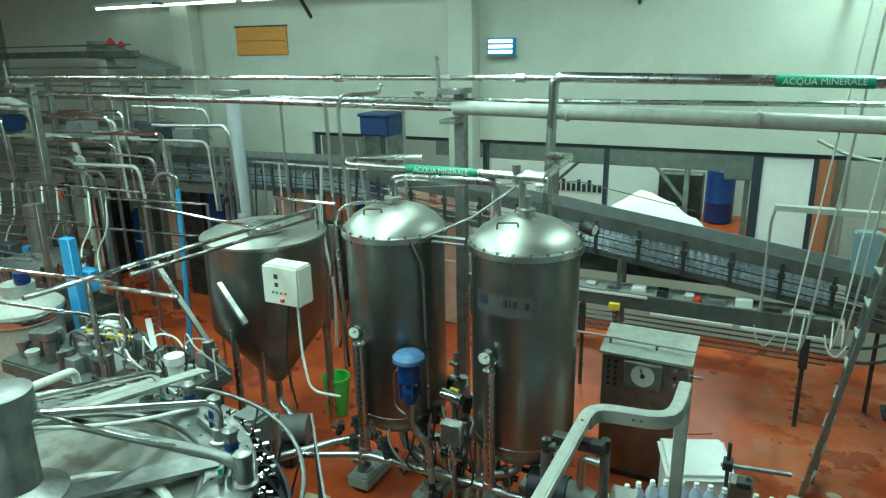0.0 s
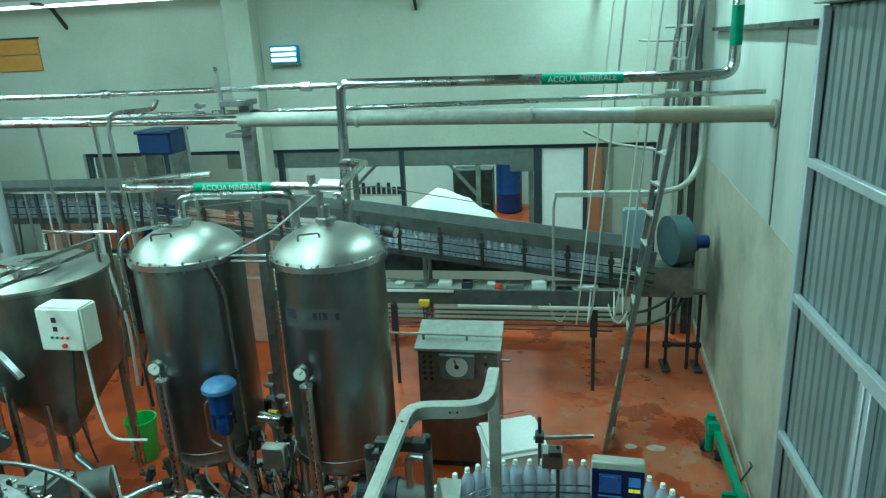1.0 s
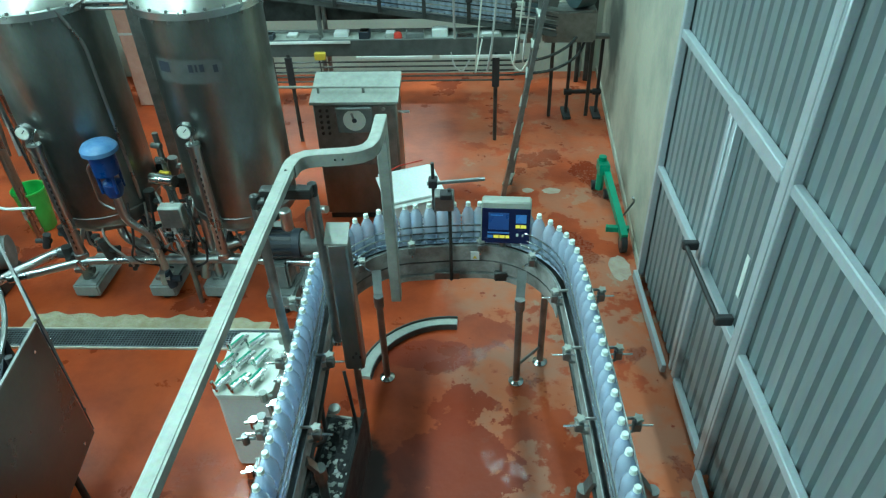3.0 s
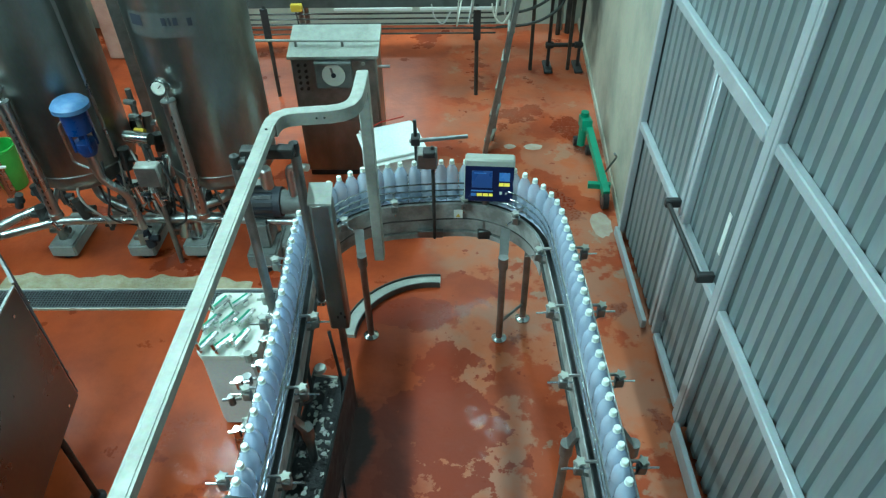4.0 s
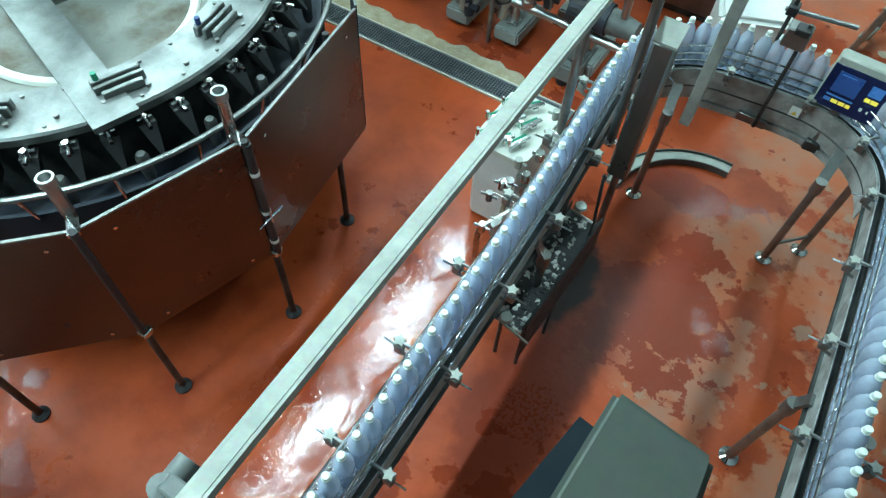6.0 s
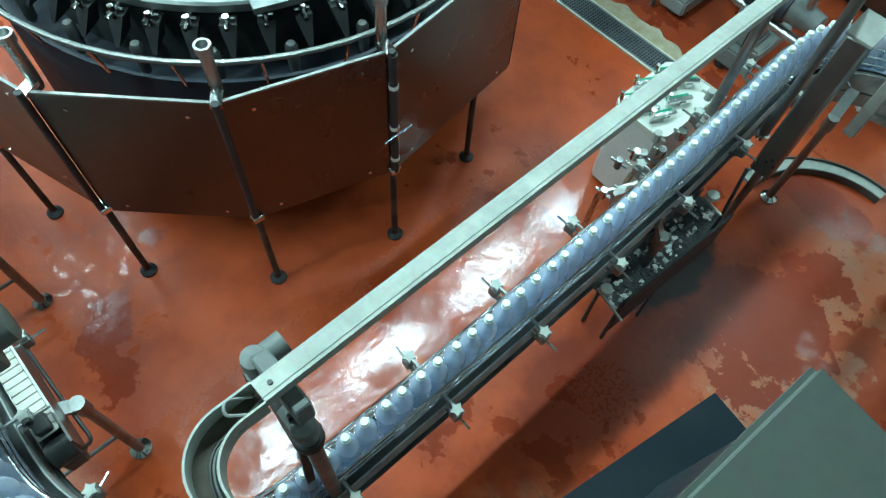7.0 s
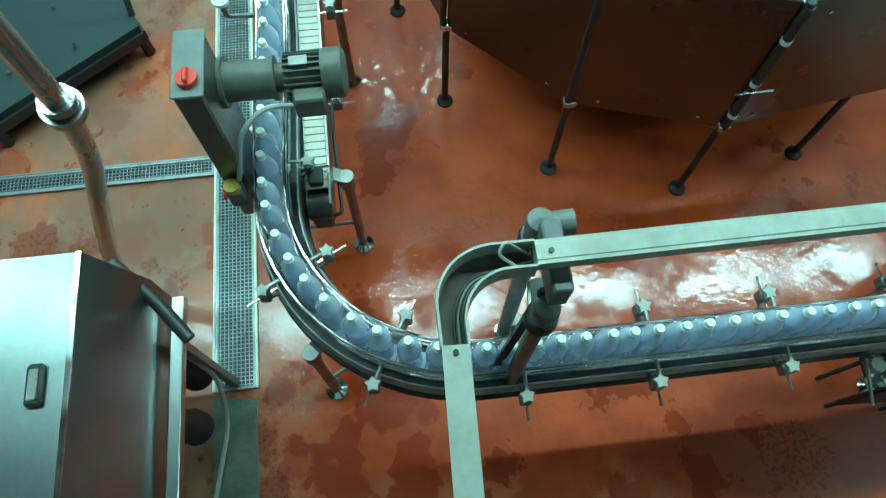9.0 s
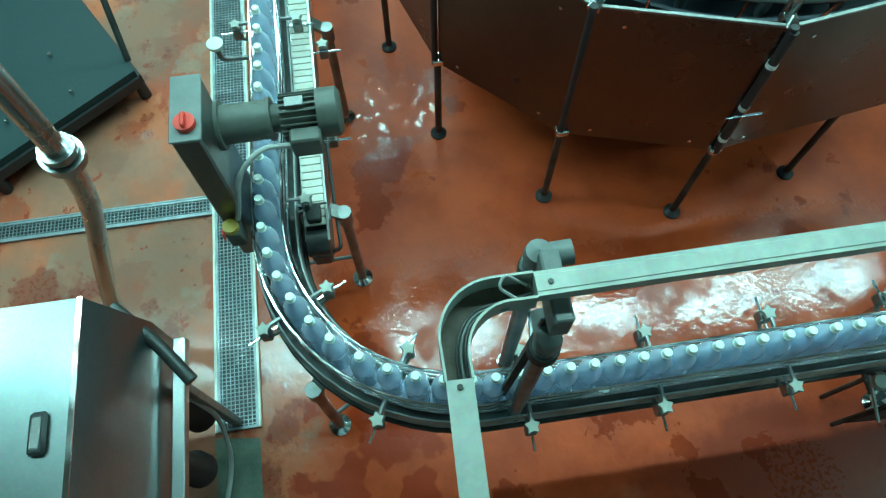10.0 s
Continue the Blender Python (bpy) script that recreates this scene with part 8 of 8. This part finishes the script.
    part("gear_head", Shape().box(-1.95, 3.6, 0.80, -1.70, 3.85, 1.10, 0.03), GREYPAINT, m)
    part("stand", Shape().box(-2.2, 3.66, 0.0, -1.75, 3.8, 0.82, 0.01), DARKSTEEL, m)
    # machines under and behind the overhead conveyor
    rng = random.Random(17)
    for k in range(16):
        x, y = -9.4 + k * 0.47, rng.uniform(7.9, 8.7)
        h, wd = rng.uniform(1.0, 2.0), rng.uniform(0.14, 0.22)
        mtl, lab, cat = ((PINKBOX, "pinkish stack of shrink-wrapped cartons", "cartons"), (DARKSTEEL, "dark steel machine cabinet", "cabinet"), (BLUE, "dark blue plastic drum stack", "drum"), (GREYPAINT, "grey machine cabinet", "cabinet"), (PINKBOX, "pale reddish carton stack", "cartons"))[k % 5]
        s = thing("carton_stack" if mtl is PINKBOX else "machine_cabinet", lab + " behind the conveyor", cat, (x, y, 0), "stored goods")
        part("body", Shape().box(x - wd, y - 0.2, 0.002, x + wd, y + 0.2, h, 0.012), mtl, s)
        part("top", Shape().box(x - wd * 0.8, y - 0.16, h, x + wd * 0.8, y + 0.16, h + 0.05, 0.008), (WHITE, DULL, DARKBLUE, GALV, CREAM)[k % 5], s)
        part("band", Shape().box(x - wd - 0.003, y - 0.203, h * 0.5, x + wd + 0.003, y + 0.203, h * 0.5 + 0.03), (WHITE, BLACK, WHITE, CHROME, WHITE)[k % 5], s)
    f = thing("overhead_conveyor_frame", "grey overhead frames and chutes high on the far side", "conveyor", (-8.5, 8.0, 0))
    for z, y, x0, x1 in ((3.42, 7.0, -11.5, -6.4), (3.15, 7.2, -11.5, -5.8), (2.75, 7.2, -11.5, -6.2), (3.75, 8.2, -11.5, -7.9), (2.35, 6.8, -11.5, -7.0)):
        part("beam", Shape().box(x0, y, z, x1, y + 0.10, z + 0.11, 0.006), DULL, f)
        part("rail", Shape().cyl((x0, y - 0.05, z + 0.20), (x1, y - 0.05, z + 0.20), 0.014, n=7), CHROME, f)
    for x in (-10.8, -9.6, -8.6, -7.7, -6.9, -6.45):
        part("post", Shape().box(x - 0.04, 7.06, 0.0, x + 0.04, 7.14, 3.42, 0.004), DULL, f)
    part("chute", Shape().slab((-9.1, 8.4, 3.95), (-7.3, 8.4, 3.50), 0.3, 0.16), GREYPAINT, f, "sloping grey chute")
    part("chute_post", Shape().box(-8.95, 8.3, 0.0, -8.75, 8.5, 3.85, 0.01), GALV, f)
    part("red_lamp", Shape().lathe([(0.0, 0.0), (0.06, 0.02), (0.07, 0.06), (0.0, 0.12)], 12, (-8.55, 8.3, 3.95)), RED, f, "round red lamp")
    part("red_lamp", Shape().lathe([(0.0, 0.0), (0.06, 0.02), (0.07, 0.06), (0.0, 0.12)], 12, (-8.3, 8.3, 3.90)), RED, f, "round red lamp")
    part("white_pipe", Shape().tube([(-11.5, 6.5, 3.0), (-8.6, 6.5, 3.18), (-8.2, 6.5, 3.05), (-8.15, 6.5, 2.7)], 0.06, 10, 0.2), GALV, f)
    part("white_pipe", Shape().tube([(-8.15, 6.5, 2.7), (-7.4, 6.55, 2.65), (-7.4, 6.6, 0.0)], 0.05, 10, 0.2), GALV, f)
    rn = thing("bottle_rinser", "steel bottle rinsing machine with posts, rails and dark panels", "machine", (-6.6, 5.2, 0))
    part("base", Shape().box(-8.2, 4.6, 0.15, -5.5, 5.6, 0.85, 0.02), DARKSTEEL, rn, "dark machine base")
    for x in (-8.1, -7.0, -5.6):
        for y in (4.7, 5.5):
            part("foot", Shape().cyl((x, y, 0.0), (x, y, 0.16), 0.05, n=10), BLACK, rn)
            part("post", Shape().box(x - 0.03, y - 0.03, 0.85, x + 0.03, y + 0.03, 2.25, 0.004), DULL, rn)
    part("turret", Shape().lathe([(0.42, 0.85), (0.42, 1.3), (0.50, 1.32), (0.50, 1.42), (0.2, 1.5), (0.12, 1.52), (0.12, 2.1), (0.0, 2.12)], 28, (-6.3, 5.1, 0)), DULL, rn)
    for k in range(20):
        a = 2 * math.pi * k / 20
        p, q = (-6.3 + 0.52 * math.cos(a), 5.1 + 0.52 * math.sin(a)), (-6.3 + 0.56 * math.cos(a), 5.1 + 0.56 * math.sin(a))
        part("gripper", Shape().cyl((*p, 1.26), (*q, 1.46), 0.02, n=6), CHROME if k % 2 else BLACK, rn)
    rng = random.Random(31)
    for k in range(26):
        y, z = rng.uniform(4.6, 5.7), rng.uniform(1.0, 2.3)
        x0 = rng.uniform(-8.2, -7.0)
        part("rod", Shape().cyl((x0, y, z), (x0 + rng.uniform(0.9, 2.4), y + rng.uniform(-0.15, 0.15), z + rng.uniform(-0.05, 0.12)), rng.uniform(0.008, 0.02), n=7), (CHROME, DULL, DARKSTEEL, STEEL)[k % 4], rn)
    for k in range(14):
        x, y, z = rng.uniform(-8.1, -5.6), rng.uniform(4.65, 5.5), rng.uniform(0.85, 1.5)
        w = rng.uniform(0.05, 0.14)
        part("housing", Shape().box(x - w, y - 0.08, z, x + w, y + 0.08, z + rng.uniform(0.1, 0.3), 0.01), (GREYPAINT, WHITE, DARKBLUE, ALU, GALV, SKYBLUE, DARKSTEEL)[k % 7], rn)
    for k in range(9):
        x, y = -8.0 + k * 0.3, 5.55
        part("hose", Shape().tube([(x, y, 2.2), (x + 0.1, y - 0.1, 1.8), (x - 0.05, y - 0.2, 1.5), (x + 0.1, y - 0.3, 1.3)], 0.012, 6, 0.12), (BLACK, WHITEHOSE, HOSE)[k % 3], rn)
    ov = thing("overhead_bottle_line", "pale steel overhead bottle line with guide rods on hangers", "conveyor", (-7.0, 6.9, 0))
    for k in range(5):
        part("guide_rod", Shape().cyl((-11.0, 6.45, 2.05 + k * 0.055), (-4.7, 6.75, 2.12 + k * 0.055), 0.012, n=7), (CHROME, DULL, STEEL)[k % 3], ov)
    part("side_beam", Shape().slab((-11.0, 6.50, 1.98), (-4.7, 6.80, 2.05), 0.02, 0.10), STEEL, ov)
    part("side_beam", Shape().slab((-11.0, 6.78, 2.45), (-4.7, 7.05, 2.52), 0.02, 0.12), STEEL, ov)
    part("cover", Shape().slab((-10.5, 6.65, 2.62), (-6.2, 6.9, 2.66), 0.30, 0.02), GALV, ov, "pale cover sheet")
    for x in (-10.2, -9.0, -7.9, -6.8, -5.7, -4.8):
        part("post", Shape().cyl((x, 6.62 + 0.03 * (x + 8), 0.0), (x, 6.62 + 0.03 * (x + 8), 2.62), 0.024, n=9), STEEL, ov)
        part("bracket", Shape().box(x - 0.03, 6.5 + 0.045 * (x + 8), 1.92, x + 0.03, 6.86 + 0.03 * (x + 8), 1.98, 0.004), DARKSTEEL, ov)
    for k in range(18):
        x, z = rng.uniform(-10.5, -5.0), rng.uniform(2.2, 3.2)
        part("stay_pipe", Shape().tube([(x, 6.3, z), (x + 1.25, 6.3, z + rng.uniform(-0.04, 0.04)), (x + 1.25, 6.35, 1.9)], rng.uniform(0.014, 0.035), 8, 0.12), (STEEL, GALV, CHROME, DULL, WATERPIPE)[k % 5], ov)
    for x, z, mtl in ((-9.2, 2.75, DARKBLUE_CRATE), (-7.5, 2.70, GREYPAINT), (-6.0, 2.72, DARKBLUE), (-5.3, 2.68, GREYPAINT)):
        part("drive_box", Shape().box(x - 0.16, 6.62, z - 0.06, x + 0.16, 6.92, z + 0.18, 0.015), mtl, ov, "drive housing on the line")
    hb = thing("hose_bundle", "bundle of grey and black hoses hung behind the mixing tank", "hoses", (-3.6, 6.6, 0))
    part("crossbar", Shape().cyl((-4.6, 6.6, 2.5), (-2.5, 6.6, 2.5), 0.02, n=8), DULL, hb)
    for x in (-4.6, -2.5):
        part("post", Shape().cyl((x, 6.6, 0.0), (x, 6.6, 2.52), 0.022, n=8), DULL, hb)
    for k in range(16):
        x = -4.5 + k * 0.125
        part("hose", Shape().tube([(x, 6.58, 2.5), (x + rng.uniform(-0.06, 0.06), 6.56, 1.8), (x + rng.uniform(-0.15, 0.15), 6.5, 1.0), (x + rng.uniform(-0.2, 0.2), 6.45, 0.3)], rng.uniform(0.010, 0.022), 6, 0.2), (BLACK, HOSE, DULL, DARKSTEEL, STEEL)[k % 5], hb)
    rb = thing("red_float", "small red ball on a pole", "buoy", (-8.0, 6.5, 0))
    part("ball", Shape().lathe([(0.0, 1.72), (0.06, 1.75), (0.08, 1.81), (0.06, 1.87), (0.0, 1.90)], 14, (-7.9, 6.5, 0)), RED, rb)
    part("pole", Shape().cyl((-7.9, 6.5, 0.0), (-7.9, 6.5, 1.74), 0.016, n=8), DULL, rb)


west_side()


def motions():
    """The bottles ride on the chain at its even pace."""
    for ob, d in BOTTLES:
        rows = []
        for k in range(21):
            p, t = lane_place(d + BOTTLE_SPEED * k * 0.5)
            rows.append((k * 0.5, pose(p.x, p.y, BELT_Z)))
        walk(ob, rows)


motions()
